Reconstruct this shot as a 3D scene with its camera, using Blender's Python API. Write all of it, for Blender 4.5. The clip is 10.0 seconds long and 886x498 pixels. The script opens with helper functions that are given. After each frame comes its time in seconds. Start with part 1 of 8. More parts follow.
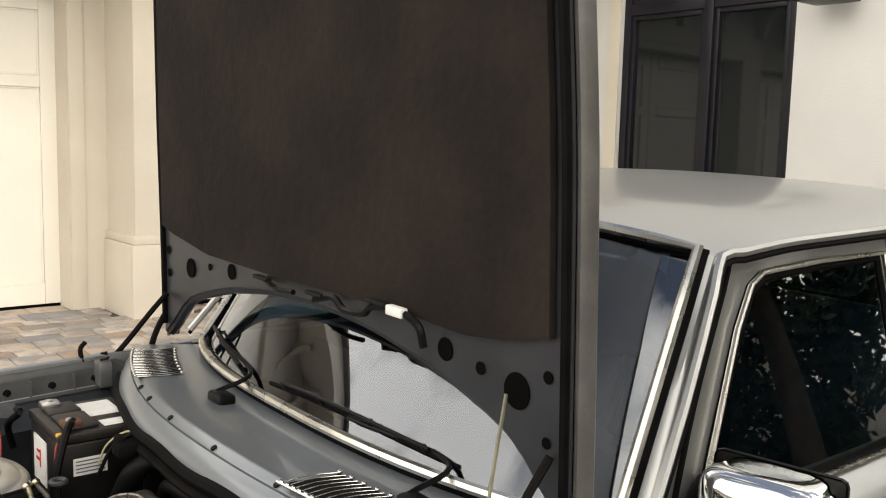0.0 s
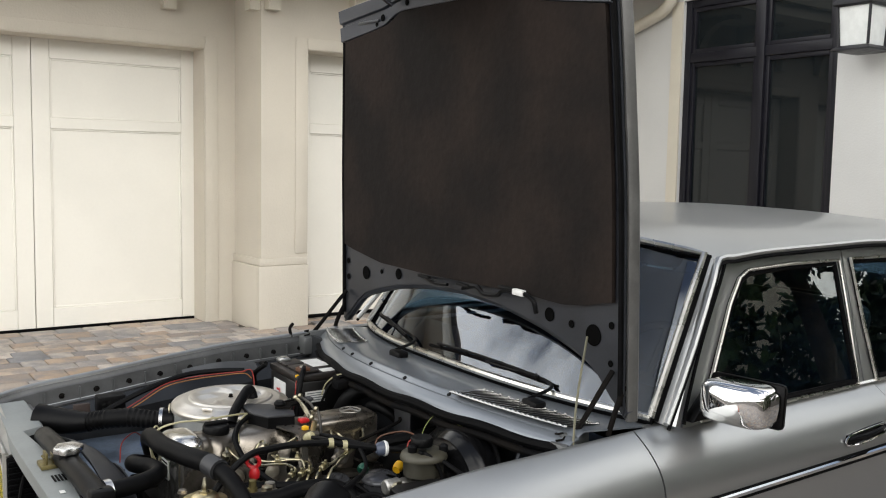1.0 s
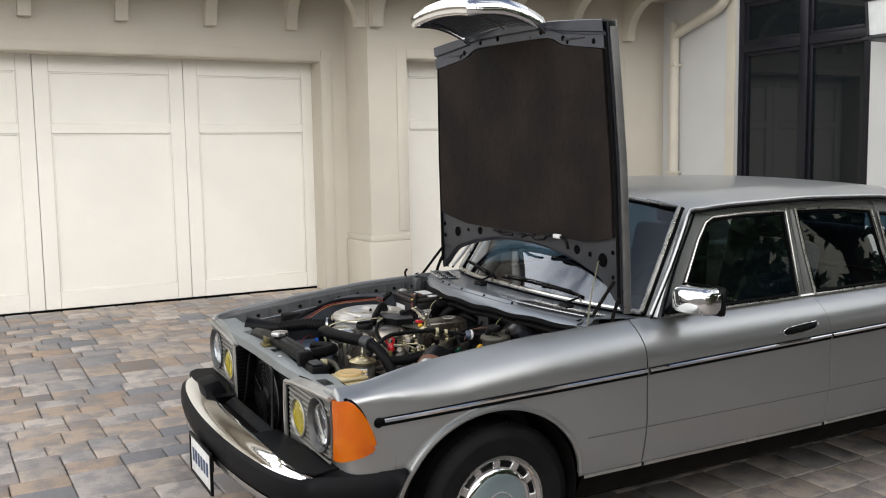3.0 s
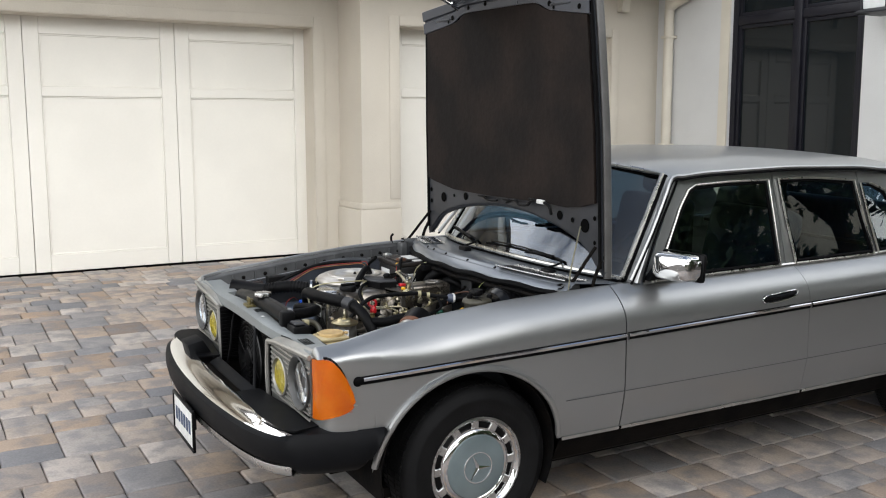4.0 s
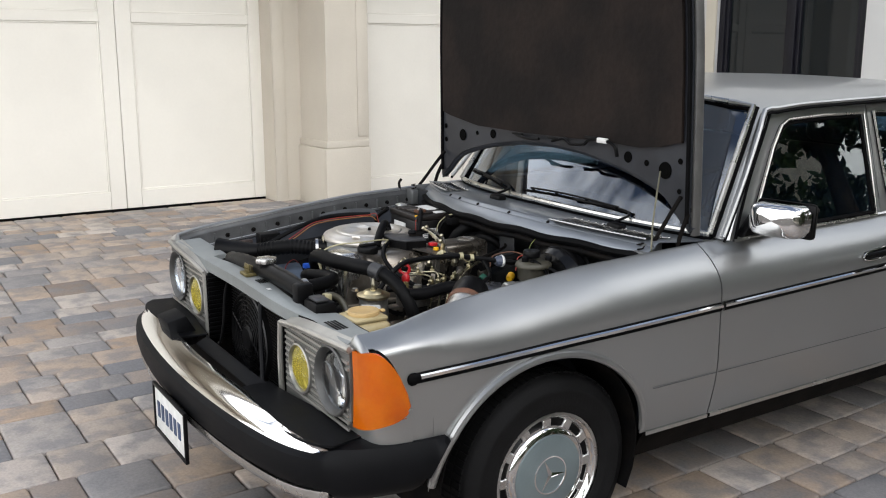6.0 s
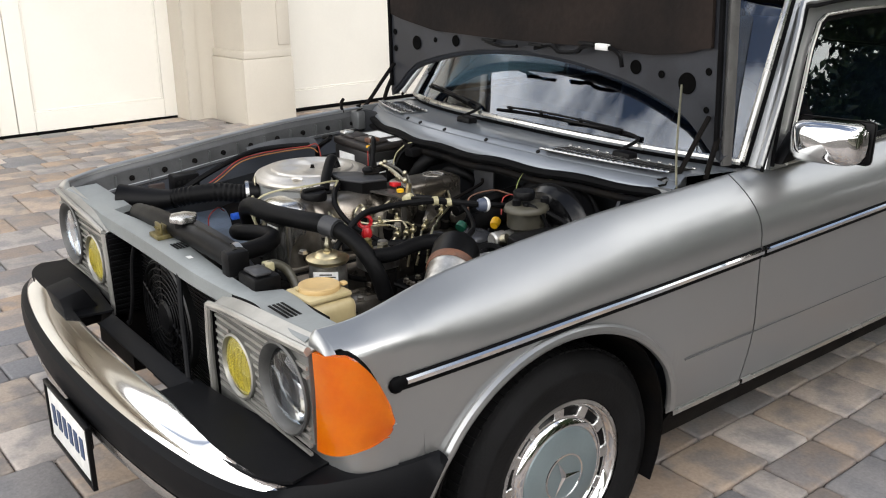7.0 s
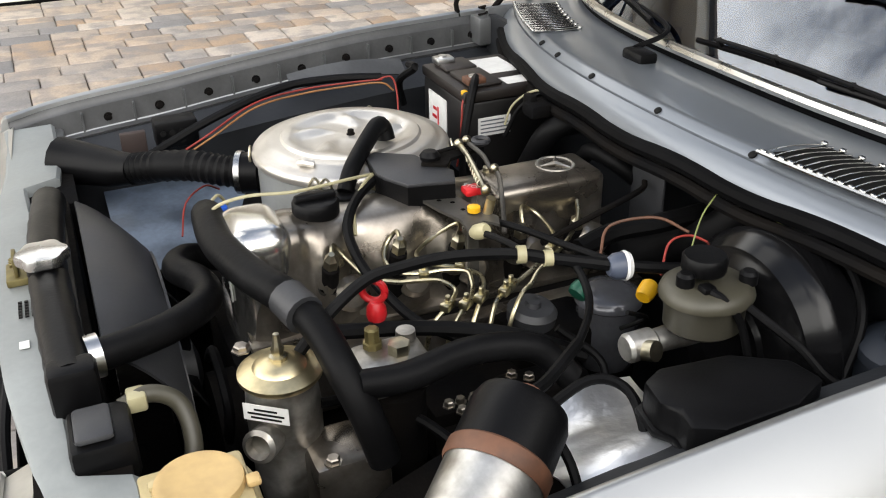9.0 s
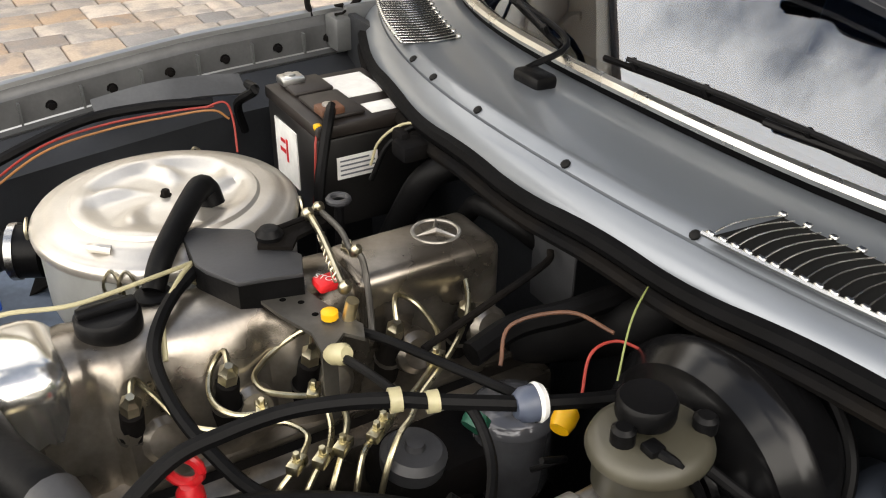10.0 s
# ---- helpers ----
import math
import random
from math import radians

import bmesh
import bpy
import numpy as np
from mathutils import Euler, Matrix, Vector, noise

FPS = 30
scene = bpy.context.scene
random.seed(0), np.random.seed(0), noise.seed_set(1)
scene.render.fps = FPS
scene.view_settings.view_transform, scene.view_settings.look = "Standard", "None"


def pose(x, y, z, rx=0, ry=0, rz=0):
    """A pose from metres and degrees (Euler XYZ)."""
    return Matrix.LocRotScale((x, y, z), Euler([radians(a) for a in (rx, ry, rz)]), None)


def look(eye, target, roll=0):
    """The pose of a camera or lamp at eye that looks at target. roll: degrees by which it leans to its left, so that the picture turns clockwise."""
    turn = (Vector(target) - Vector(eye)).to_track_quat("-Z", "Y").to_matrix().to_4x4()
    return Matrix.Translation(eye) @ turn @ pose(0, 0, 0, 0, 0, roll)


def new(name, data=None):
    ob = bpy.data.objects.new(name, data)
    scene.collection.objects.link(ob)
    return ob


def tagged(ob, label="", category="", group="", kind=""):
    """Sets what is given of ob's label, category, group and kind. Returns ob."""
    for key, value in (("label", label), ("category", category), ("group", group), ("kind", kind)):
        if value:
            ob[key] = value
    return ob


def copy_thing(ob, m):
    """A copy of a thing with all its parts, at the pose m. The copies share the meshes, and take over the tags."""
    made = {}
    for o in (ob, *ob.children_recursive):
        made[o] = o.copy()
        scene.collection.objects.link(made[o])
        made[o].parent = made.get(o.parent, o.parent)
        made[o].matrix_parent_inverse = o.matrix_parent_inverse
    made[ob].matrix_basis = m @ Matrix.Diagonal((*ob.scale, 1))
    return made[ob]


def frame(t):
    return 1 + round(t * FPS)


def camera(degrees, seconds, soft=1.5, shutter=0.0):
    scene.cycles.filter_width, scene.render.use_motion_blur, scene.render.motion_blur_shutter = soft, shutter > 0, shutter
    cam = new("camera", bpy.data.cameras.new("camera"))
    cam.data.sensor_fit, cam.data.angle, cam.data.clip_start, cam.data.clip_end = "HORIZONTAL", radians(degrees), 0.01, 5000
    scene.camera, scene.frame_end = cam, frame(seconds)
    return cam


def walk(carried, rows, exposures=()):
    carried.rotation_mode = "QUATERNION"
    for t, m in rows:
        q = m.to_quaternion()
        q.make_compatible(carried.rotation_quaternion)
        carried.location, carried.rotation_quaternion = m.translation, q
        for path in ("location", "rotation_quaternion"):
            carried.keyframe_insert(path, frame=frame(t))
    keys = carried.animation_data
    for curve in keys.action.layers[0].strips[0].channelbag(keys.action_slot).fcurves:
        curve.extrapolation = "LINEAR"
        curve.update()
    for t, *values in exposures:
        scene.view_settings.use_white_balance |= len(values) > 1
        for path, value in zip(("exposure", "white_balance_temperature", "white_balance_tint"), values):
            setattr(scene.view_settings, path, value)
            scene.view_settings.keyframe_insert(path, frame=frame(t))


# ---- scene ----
cam = camera(51.0, 10.0, soft=1.1)
# stops and white balance as the clip's camera sets them
EXPOSURES = [(0.0, 0.12, 7150, 10), (1.0, -0.12, 6420, 9), (2.0, -0.42, 6450, 12), (3.5, -0.14, 6200, 10), (5.0, -0.17, 6150, 10), (6.5, -0.14, 6220, 11), (7.0, 0.12, 6350, 11), (7.5, 0.0, 6480, 12), (8.0, -0.18, 6250, 9),
             (8.5, 0.12, 6450, 10), (9.0, 0.38, 6500, 10), (9.5, 0.74, 6700, 11), (10.0, 0.52, 6950, 11)]
PATH = [
    (0, (-0.33, -1.609, 1.569), (0.914, -0.069, 1.288), 2.2),
    (0.5, (-0.663, -1.991, 1.615), (0.499, -0.383, 1.365), 0.6),
    (1, (-1.067, -2.362, 1.648), (0.063, -0.727, 1.423), 1.7),
    (1.5, (-1.294, -2.756, 1.658), (-0.222, -1.081, 1.454), 1.6),
    (2, (-1.58, -3.077, 1.662), (-0.517, -1.393, 1.481), 1.0),
    (2.2, (-1.656, -3.164, 1.683), (-0.628, -1.463, 1.463), 1.1),
    (3.3, (-1.749, -3.695, 1.697), (-0.802, -1.952, 1.439), -0.6),
    (3.5, (-1.746, -3.712, 1.691), (-0.793, -1.974, 1.425), -0.5),
    (4, (-1.718, -3.644, 1.662), (-0.76, -1.916, 1.348), 0.4),
    (4.5, (-1.738, -3.517, 1.661), (-0.749, -1.811, 1.324), 0.2),
    (5, (-1.759, -3.306, 1.651), (-0.724, -1.636, 1.277), 0.8),
    (5.2, (-1.758, -3.216, 1.643), (-0.726, -1.547, 1.258), 1.0),
    (6.3, (-1.63, -2.593, 1.579), (-0.505, -1.023, 1.062), -0.3),
    (6.5, (-1.594, -2.454, 1.585), (-0.41, -0.947, 1.014), -0.1),
    (7, (-1.413, -2.161, 1.538), (-0.242, -0.672, 0.897), -0.3),
    (7.5, (-1.175, -1.887, 1.538), (-0.136, -0.312, 0.875), -1.0),
    (8, (-0.973, -1.574, 1.52), (0.175, -0.11, 0.785), -0.2),
    (8.5, (-0.73, -1.383, 1.475), (0.247, 0.176, 0.692), 0.2),
    (9, (-0.492, -1.256, 1.46), (0.198, 0.371, 0.524), -1.0),
    (9.5, (-0.347, -1.031, 1.439), (0.554, 0.452, 0.443), 1.0),
    (10, (-0.292, -0.906, 1.447), (0.603, 0.565, 0.43), 0.7),
]
# the driveway falls away from the house: its plane, on which the car stands, against the plumb house
UP = Vector((0.004, 0.0253, 0.9997)).normalized()
ALONG = Vector((0.9999, 0.0147, -0.0044))
ALONG = (ALONG - UP * ALONG.dot(UP)).normalized()
SLOPE = Matrix((ALONG, UP.cross(ALONG), UP)).to_4x4()
walk(cam, [(t, SLOPE @ look(eye, target, roll)) for t, eye, target, roll in PATH], EXPOSURES)

# ---- light ----
world = bpy.data.worlds.new("sky")
scene.world = world
world.use_nodes = True
wn, wl = world.node_tree.nodes, world.node_tree.links
sky = wn.new("ShaderNodeTexSky")
sky.sky_type = "NISHITA"
sky.sun_disc = False
sky.sun_elevation, sky.sun_rotation = radians(33), radians(174)
sky.air_density, sky.dust_density, sky.ozone_density = 1.0, 2.5, 1.0
wn["Background"].inputs["Strength"].default_value = 0.15
# broken sunlit cloud all over the sky
dome = wn.new("ShaderNodeTexCoord")
puffs = wn.new("ShaderNodeTexNoise")
puffs.inputs["Scale"].default_value, puffs.inputs["Detail"].default_value, puffs.inputs["Roughness"].default_value = 2.6, 7.0, 0.55
wl.new(dome.outputs["Generated"], puffs.inputs["Vector"])
cover_ramp = wn.new("ShaderNodeValToRGB")
cover_ramp.color_ramp.elements[0].position, cover_ramp.color_ramp.elements[1].position = 0.40, 0.59
cover_ramp.color_ramp.elements[0].color = (0.03, 0.03, 0.03, 1)
# thicker towards the horizon, clear overhead
thin = wn.new("ShaderNodeVectorMath")
thin.operation = "DOT_PRODUCT"
thin.inputs[1].default_value = (-0.06, -0.02, -0.50)
wl.new(dome.outputs["Generated"], thin.inputs[0])
lift = wn.new("ShaderNodeMath")
lift.operation = "ADD"
lift.inputs[1].default_value = 0.35
wl.new(thin.outputs["Value"], lift.inputs[0])
cover_sum = wn.new("ShaderNodeMath")
cover_sum.operation = "ADD"
wl.new(puffs.outputs["Fac"], cover_sum.inputs[0])
wl.new(lift.outputs["Value"], cover_sum.inputs[1])
wl.new(cover_sum.outputs["Value"], cover_ramp.inputs["Fac"])
cloud_mix = wn.new("ShaderNodeMix")
cloud_mix.data_type = "RGBA"
cloud_mix.inputs["B"].default_value = (21.0, 20.6, 19.8, 1)
wl.new(cover_ramp.outputs["Color"], cloud_mix.inputs["Factor"])
wl.new(sky.outputs["Color"], cloud_mix.inputs["A"])
wl.new(cloud_mix.outputs["Result"], wn["Background"].inputs["Color"])
sun_data = bpy.data.lights.new("sun", "SUN")
sun_data.energy, sun_data.angle, sun_data.color = 1.0, radians(50), (1.0, 0.972, 0.935)
sun = new("sun", sun_data)
sun.matrix_world = look((0.9, -8.0, 5.2), (0.0, 0.0, 0.0))


# ---- materials ----
def material(name, color, rough=0.5, metal=0.0, vary=0.12, scale=8.0, fine=120.0, bump=0.0, bump_scale=None, coat=0.0,
             color2=None, patch=(0.42, 0.62), rough_vary=0.12, spec=0.5, island=False, per_object=0.0):
    """A principled surface with two scales of noise in its colour and roughness, and a fine relief."""
    m = bpy.data.materials.new(name)
    m.use_nodes = True
    n, l = m.node_tree.nodes, m.node_tree.links
    b = n["Principled BSDF"]
    b.inputs["Metallic"].default_value = metal
    b.inputs["Coat Weight"].default_value = coat
    b.inputs["Coat Roughness"].default_value = 0.06
    b.inputs["Specular IOR Level"].default_value = spec
    co = n.new("ShaderNodeTexCoord")
    big, small = n.new("ShaderNodeTexNoise"), n.new("ShaderNodeTexNoise")
    for node, sc, det in ((big, scale, 5.0), (small, fine, 3.0)):
        node.inputs["Scale"].default_value, node.inputs["Detail"].default_value = sc, det
        l.new(co.outputs["Object"], node.inputs["Vector"])
    ramp = n.new("ShaderNodeValToRGB")
    ramp.color_ramp.elements[0].position, ramp.color_ramp.elements[1].position = patch
    c2 = color2 or tuple(c * (1 - 2.2 * vary) for c in color)
    ramp.color_ramp.elements[0].color = (*c2, 1)
    ramp.color_ramp.elements[1].color = (*color, 1)
    l.new(big.outputs["Fac"], ramp.inputs["Fac"])
    hsv = n.new("ShaderNodeHueSaturation")
    fine_map = n.new("ShaderNodeMapRange")
    fine_map.inputs["To Min"].default_value, fine_map.inputs["To Max"].default_value = 1 - vary, 1 + vary
    l.new(small.outputs["Fac"], fine_map.inputs["Value"])
    value = fine_map.outputs["Result"]
    if per_object:
        info = n.new("ShaderNodeNewGeometry") if island else n.new("ShaderNodeObjectInfo")
        spread = n.new("ShaderNodeMapRange")
        spread.inputs["To Min"].default_value, spread.inputs["To Max"].default_value = 1 - per_object, 1 + per_object
        l.new(info.outputs["Random Per Island" if island else "Random"], spread.inputs["Value"])
        mul = n.new("ShaderNodeMath")
        mul.operation = "MULTIPLY"
        l.new(value, mul.inputs[0])
        l.new(spread.outputs["Result"], mul.inputs[1])
        value = mul.outputs["Value"]
    l.new(value, hsv.inputs["Value"])
    l.new(ramp.outputs["Color"], hsv.inputs["Color"])
    l.new(hsv.outputs["Color"], b.inputs["Base Color"])
    rmap = n.new("ShaderNodeMapRange")
    rmap.inputs["To Min"].default_value, rmap.inputs["To Max"].default_value = max(0.02, rough - rough_vary), min(1.0, rough + rough_vary)
    l.new(big.outputs["Fac"], rmap.inputs["Value"])
    l.new(rmap.outputs["Result"], b.inputs["Roughness"])
    if bump:
        relief = n.new("ShaderNodeTexNoise")
        relief.inputs["Scale"].default_value, relief.inputs["Detail"].default_value = bump_scale or fine, 4.0
        l.new(co.outputs["Object"], relief.inputs["Vector"])
        bn = n.new("ShaderNodeBump")
        bn.inputs["Strength"].default_value, bn.inputs["Distance"].default_value = bump, 0.01
        l.new(relief.outputs["Fac"], bn.inputs["Height"])
        l.new(bn.outputs["Normal"], b.inputs["Normal"])
    return m


def glass_material(name, tint, rough=0.0, ior=1.45):
    m = bpy.data.materials.new(name)
    m.use_nodes = True
    b = m.node_tree.nodes["Principled BSDF"]
    b.inputs["Base Color"].default_value = (*tint, 1)
    b.inputs["Transmission Weight"].default_value = 1.0
    b.inputs["Roughness"].default_value = rough
    b.inputs["IOR"].default_value = ior
    return m


PAINT = material("silver_paint", (0.395, 0.402, 0.400), 0.35, 0.85, 0.012, 3, 900, coat=0.45, rough_vary=0.03)
PAINT.node_tree.nodes["Principled BSDF"].inputs["Coat Roughness"].default_value = 0.10
# bonnet edge: darker, rougher and less metallic than the body silver
EDGEPAINT = material("dark_edge_paint", (0.14, 0.138, 0.134), 0.42, 0.4, 0.12, 9, 160, rough_vary=0.1)
COWLPAINT = material("cowl_paint", (0.185, 0.204, 0.230), 0.34, 0.5, 0.02, 6, 600, rough_vary=0.04, coat=0.3)
# firewall and lower inner wings: the bay's deep shade is put into this near-black
WALLDARK = material("shaded_bay_paint", (0.018, 0.020, 0.024), 0.5, 0.1, 0.15, 7, 120, bump=0.05)
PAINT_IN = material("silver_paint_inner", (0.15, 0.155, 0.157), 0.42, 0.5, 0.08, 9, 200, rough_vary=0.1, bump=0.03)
# inner wing: darker and rougher than the body silver
WINGIN = material("dark_inner_wing_paint", (0.098, 0.100, 0.103), 0.45, 0.35, 0.14, 9, 160, rough_vary=0.1, bump=0.04)
# tower, dome and booster bracket: shade is put into the dark colour
TOWER = material("shaded_tower_paint", (0.016, 0.020, 0.028), 0.45, 0.1, 0.15, 8, 120)
CHROME = material("chrome", (0.82, 0.82, 0.82), 0.07, 1.0, 0.02, 6, 60, rough_vary=0.04)
DULL = material("bright_trim", (0.62, 0.62, 0.6), 0.25, 1.0, 0.05, 6, 80)
RUBBER = material("black_rubber", (0.0035, 0.0035, 0.004), 0.6, 0, 0.2, 14, 150, bump=0.08, spec=0.06)
TYRE = material("tyre_rubber", (0.0065, 0.0065, 0.007), 0.7, 0, 0.2, 10, 140, bump=0.12, spec=0.2)
PLASTIC = material("black_plastic", (0.0045, 0.0045, 0.005), 0.40, 0, 0.15, 12, 220, bump=0.05, spec=0.13)
BUMPER = material("bumper_rubber", (0.0045, 0.0048, 0.006), 0.55, 0, 0.15, 7, 300, bump=0.05, spec=0.13)
# grime on the engine parts; on the rocker this black also holds the sill's shade
GRIME_SHADE = material("grime_and_shade_black", (0.004, 0.004, 0.0045), 0.7, 0, 0.3, 9, 90, bump=0.15, color2=(0.007, 0.006, 0.0053), spec=0.05)
# the mirrored sky's blue is put into the tint; high ior strengthens reflections
GLASS = glass_material("sky_blue_tinted_glass", (0.19, 0.29, 0.46), ior=1.92)
SIDEGLASS = glass_material("tinted_side_glass", (0.33, 0.43, 0.42), ior=1.62)
LAMPGLASS = glass_material("clear_lamp_glass", (0.86, 0.92, 0.97), 0.05)
STUCCO = material("beige_stucco", (0.60, 0.555, 0.475), 0.9, 0, 0.03, 1.3, 90, bump=0.25, bump_scale=60)
WHITEWALL = material("white_stucco", (0.60, 0.602, 0.592), 0.9, 0, 0.03, 1.1, 90, bump=0.22, bump_scale=60)
DOORWHITE = material("cream_door_paint", (0.82, 0.795, 0.725), 0.5, 0, 0.02, 1.5, 40, bump=0.02)
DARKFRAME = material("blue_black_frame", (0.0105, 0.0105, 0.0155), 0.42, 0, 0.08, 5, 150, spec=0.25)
WINGLASS = material("dark_window_glass", (0.008, 0.011, 0.013), 0.03, 0, 0.05, 2, 20, rough_vary=0.01, spec=0.38)
ROOFTILE = material("brown_roof_tile", (0.16, 0.13, 0.115), 0.85, 0, 0.2, 5, 60, bump=0.3)
GUTTER = material("cream_gutter_paint", (0.62, 0.58, 0.49), 0.45, 0, 0.03, 3, 60)
SAND = material("joint_sand", (0.13, 0.112, 0.094), 0.95, 0, 0.25, 12, 260, bump=0.3)


# ---- mesh tools ----
def box(bm, x0, x1, y0, y1, z0, z1, bevel=0.0, seg=2, m=None):
    made = bmesh.ops.create_cube(bm, size=1.0, matrix=Matrix.Translation(((x0 + x1) / 2, (y0 + y1) / 2, (z0 + z1) / 2))
                                 @ Matrix.Diagonal((abs(x1 - x0), abs(y1 - y0), abs(z1 - z0), 1)))
    verts = made["verts"]
    if bevel:
        edges = {e for v in verts for e in v.link_edges}
        out = bmesh.ops.bevel(bm, geom=list(edges), offset=bevel, segments=seg, affect="EDGES", profile=0.5)
        verts = list({v for f in out["faces"] for v in f.verts} | {v for v in verts if v.is_valid})
    if m is not None:
        bmesh.ops.transform(bm, matrix=m, verts=verts)
    return bm


def boxes(*specs, bevel=0.0, seg=2):
    bm = bmesh.new()
    for s in specs:
        box(bm, *s, bevel=bevel, seg=seg)
    return bm


def sheet(rows, closed=False, bm=None, flip=False):
    """A surface through rows of points, all rows of one length."""
    bm = bm or bmesh.new()
    vs = [[bm.verts.new(p) for p in row] for row in rows]
    for a, b in zip(vs, vs[1:]):
        n = len(a)
        for j in range(n if closed else n - 1):
            k = (j + 1) % n
            quad = [a[j], a[k], b[k], b[j]]
            try:
                bm.faces.new(quad[::-1] if flip else quad)
            except ValueError:
                pass
    return bm


def thicken(bm, t):
    bmesh.ops.recalc_face_normals(bm, faces=bm.faces)
    bmesh.ops.solidify(bm, geom=list(bm.faces), thickness=t)
    return bm


def lathe(profile, m=None, seg=32, bm=None, cap=True):
    """Turns (radius, height) points about z, then places them by m."""
    bm = bm or bmesh.new()
    m = m or Matrix()
    rows = []
    for r, z in profile:
        rows.append([bm.verts.new(m @ Vector((r * math.cos(2 * math.pi * i / seg), r * math.sin(2 * math.pi * i / seg), z))) for i in range(seg)])
    for a, b in zip(rows, rows[1:]):
        for i in range(seg):
            bm.faces.new((a[i], a[(i + 1) % seg], b[(i + 1) % seg], b[i]))
    if cap:
        bm.faces.new(rows[0][::-1])
        bm.faces.new(rows[-1])
    return bm


def curve_points(pts, steps=6):
    """A smooth line through points."""
    p = [Vector(q) for q in pts]
    if len(p) == 2:
        return [p[0].lerp(p[1], i / steps) for i in range(steps + 1)]
    p = [2 * p[0] - p[1], *p, 2 * p[-1] - p[-2]]
    out = []
    for a, b, c, d in zip(p, p[1:], p[2:], p[3:]):
        for i in range(steps):
            t = i / steps
            out.append(0.5 * (2 * b + (c - a) * t + (2 * a - 5 * b + 4 * c - d) * t * t + (3 * b - a - 3 * c + d) * t ** 3))
    return out + [p[-2]]


def tube(pts, r, seg=10, steps=6, bm=None, smooth=True, ribs=0.0):
    """A round hose, pipe or wire through points; r is one radius or one a point of the smoothed line; ribs: depth of its rings."""
    bm = bm or bmesh.new()
    line = curve_points(pts, steps) if smooth else [Vector(q) for q in pts]
    n = len(line)
    side, rows = None, []
    for i, q in enumerate(line):
        way = (line[min(i + 1, n - 1)] - line[max(i - 1, 0)]).normalized()
        if side is None:
            side = way.orthogonal().normalized()
        side = (side - way * side.dot(way)).normalized()
        other = way.cross(side)
        rad = r(i / (n - 1)) if callable(r) else r
        if ribs and i % 2:
            rad -= ribs
        rows.append([bm.verts.new(q + rad * (math.cos(2 * math.pi * k / seg) * side + math.sin(2 * math.pi * k / seg) * other)) for k in range(seg)])
    for a, b in zip(rows, rows[1:]):
        for k in range(seg):
            bm.faces.new((a[k], a[(k + 1) % seg], b[(k + 1) % seg], b[k]))
    bm.faces.new(rows[0][::-1])
    bm.faces.new(rows[-1])
    return bm


def prism(outline, axis, a, b, bm=None, bevel=0.0):
    """A plate with the given 2D outline, from a to b along an axis (the outline lies in the two other axes, in order)."""
    bm = bm or bmesh.new()

    def at(p, d):
        return {"x": (d, p[0], p[1]), "y": (p[0], d, p[1]), "z": (p[0], p[1], d)}[axis]
    lo, hi = [bm.verts.new(at(p, a)) for p in outline], [bm.verts.new(at(p, b)) for p in outline]
    bm.faces.new(lo[::-1])
    bm.faces.new(hi)
    n = len(outline)
    for i in range(n):
        bm.faces.new((lo[i], lo[(i + 1) % n], hi[(i + 1) % n], hi[i]))
    if bevel:
        bmesh.ops.recalc_face_normals(bm, faces=bm.faces)
        rim = [e for e in bm.edges if e.calc_length() > bevel * 2.5]
        bmesh.ops.bevel(bm, geom=rim, offset=bevel, segments=2, affect="EDGES", profile=0.5)
    return bm


def mesh_object(name, bm, mat, angle=38):
    bmesh.ops.recalc_face_normals(bm, faces=bm.faces)
    me = bpy.data.meshes.new(name)
    bm.to_mesh(me)
    bm.free()
    me.materials.append(mat)
    me.shade_smooth()
    me.set_sharp_from_angle(angle=radians(angle))
    return new(name, me)


def part(name, bm, mat, parent, label="", angle=38):
    """One mesh under a thing or a part."""
    ob = mesh_object(name, bm, mat, angle)
    ob.parent = parent
    return tagged(ob, label)


def thing(name, label, category, m=None, group=""):
    ob = new(name)
    ob.empty_display_size = 0.1
    if m is not None:
        ob.matrix_world = m
    return tagged(ob, label, category, group)


def structure(name, bm, mat, label="", m=None, angle=38):
    ob = mesh_object(name, bm, mat, angle)
    if m is not None:
        ob.matrix_world = m
    return tagged(ob, label, kind="structure")


# ---- ground ----
def plane_z(x, y):
    """The driveway's plane, in the world."""
    n = SLOPE.to_3x3() @ Vector((0, 0, 1))
    return -(n.x * x + n.y * y) / n.z


def ground_z(x, y):
    """The driveway, levelled towards the garage doors, and flat far off."""
    k = min(1.0, max(0.0, (y - 2.6) / 2.6))
    k = k * k * (3 - 2 * k)
    far = min(1.0, max(0.0, (math.hypot(x, y) - 14) / 25))
    return (plane_z(x, y) * (1 - k) + 0.165 * k) * (1 - far) + 0.0 * far


def ground_sheet():
    xs = [-400, -120, -40, -20] + [-14 + i * 0.7 for i in range(41)] + [20, 40, 120, 400]
    ys = [-400, -120, -40, -20] + [-13 + i * 0.7 for i in range(31)] + [12, 20, 40, 120, 400]
    return sheet([[(x, y, ground_z(x, y) - 0.02) for x in xs] for y in ys])


structure("ground", ground_sheet(), SAND, "sandy bed under the driveway pavers, running out to the horizon")


# ---- house ----
DOOR1 = (-3.555, 1.925, 0.180, 2.57)        # first garage door: x from, x to, z from, z to
FRONT1, FRONT2 = 5.47, 4.92               # the two bays' wall faces
DOOR2 = (2.69, 5.39, 0.20, 2.57)


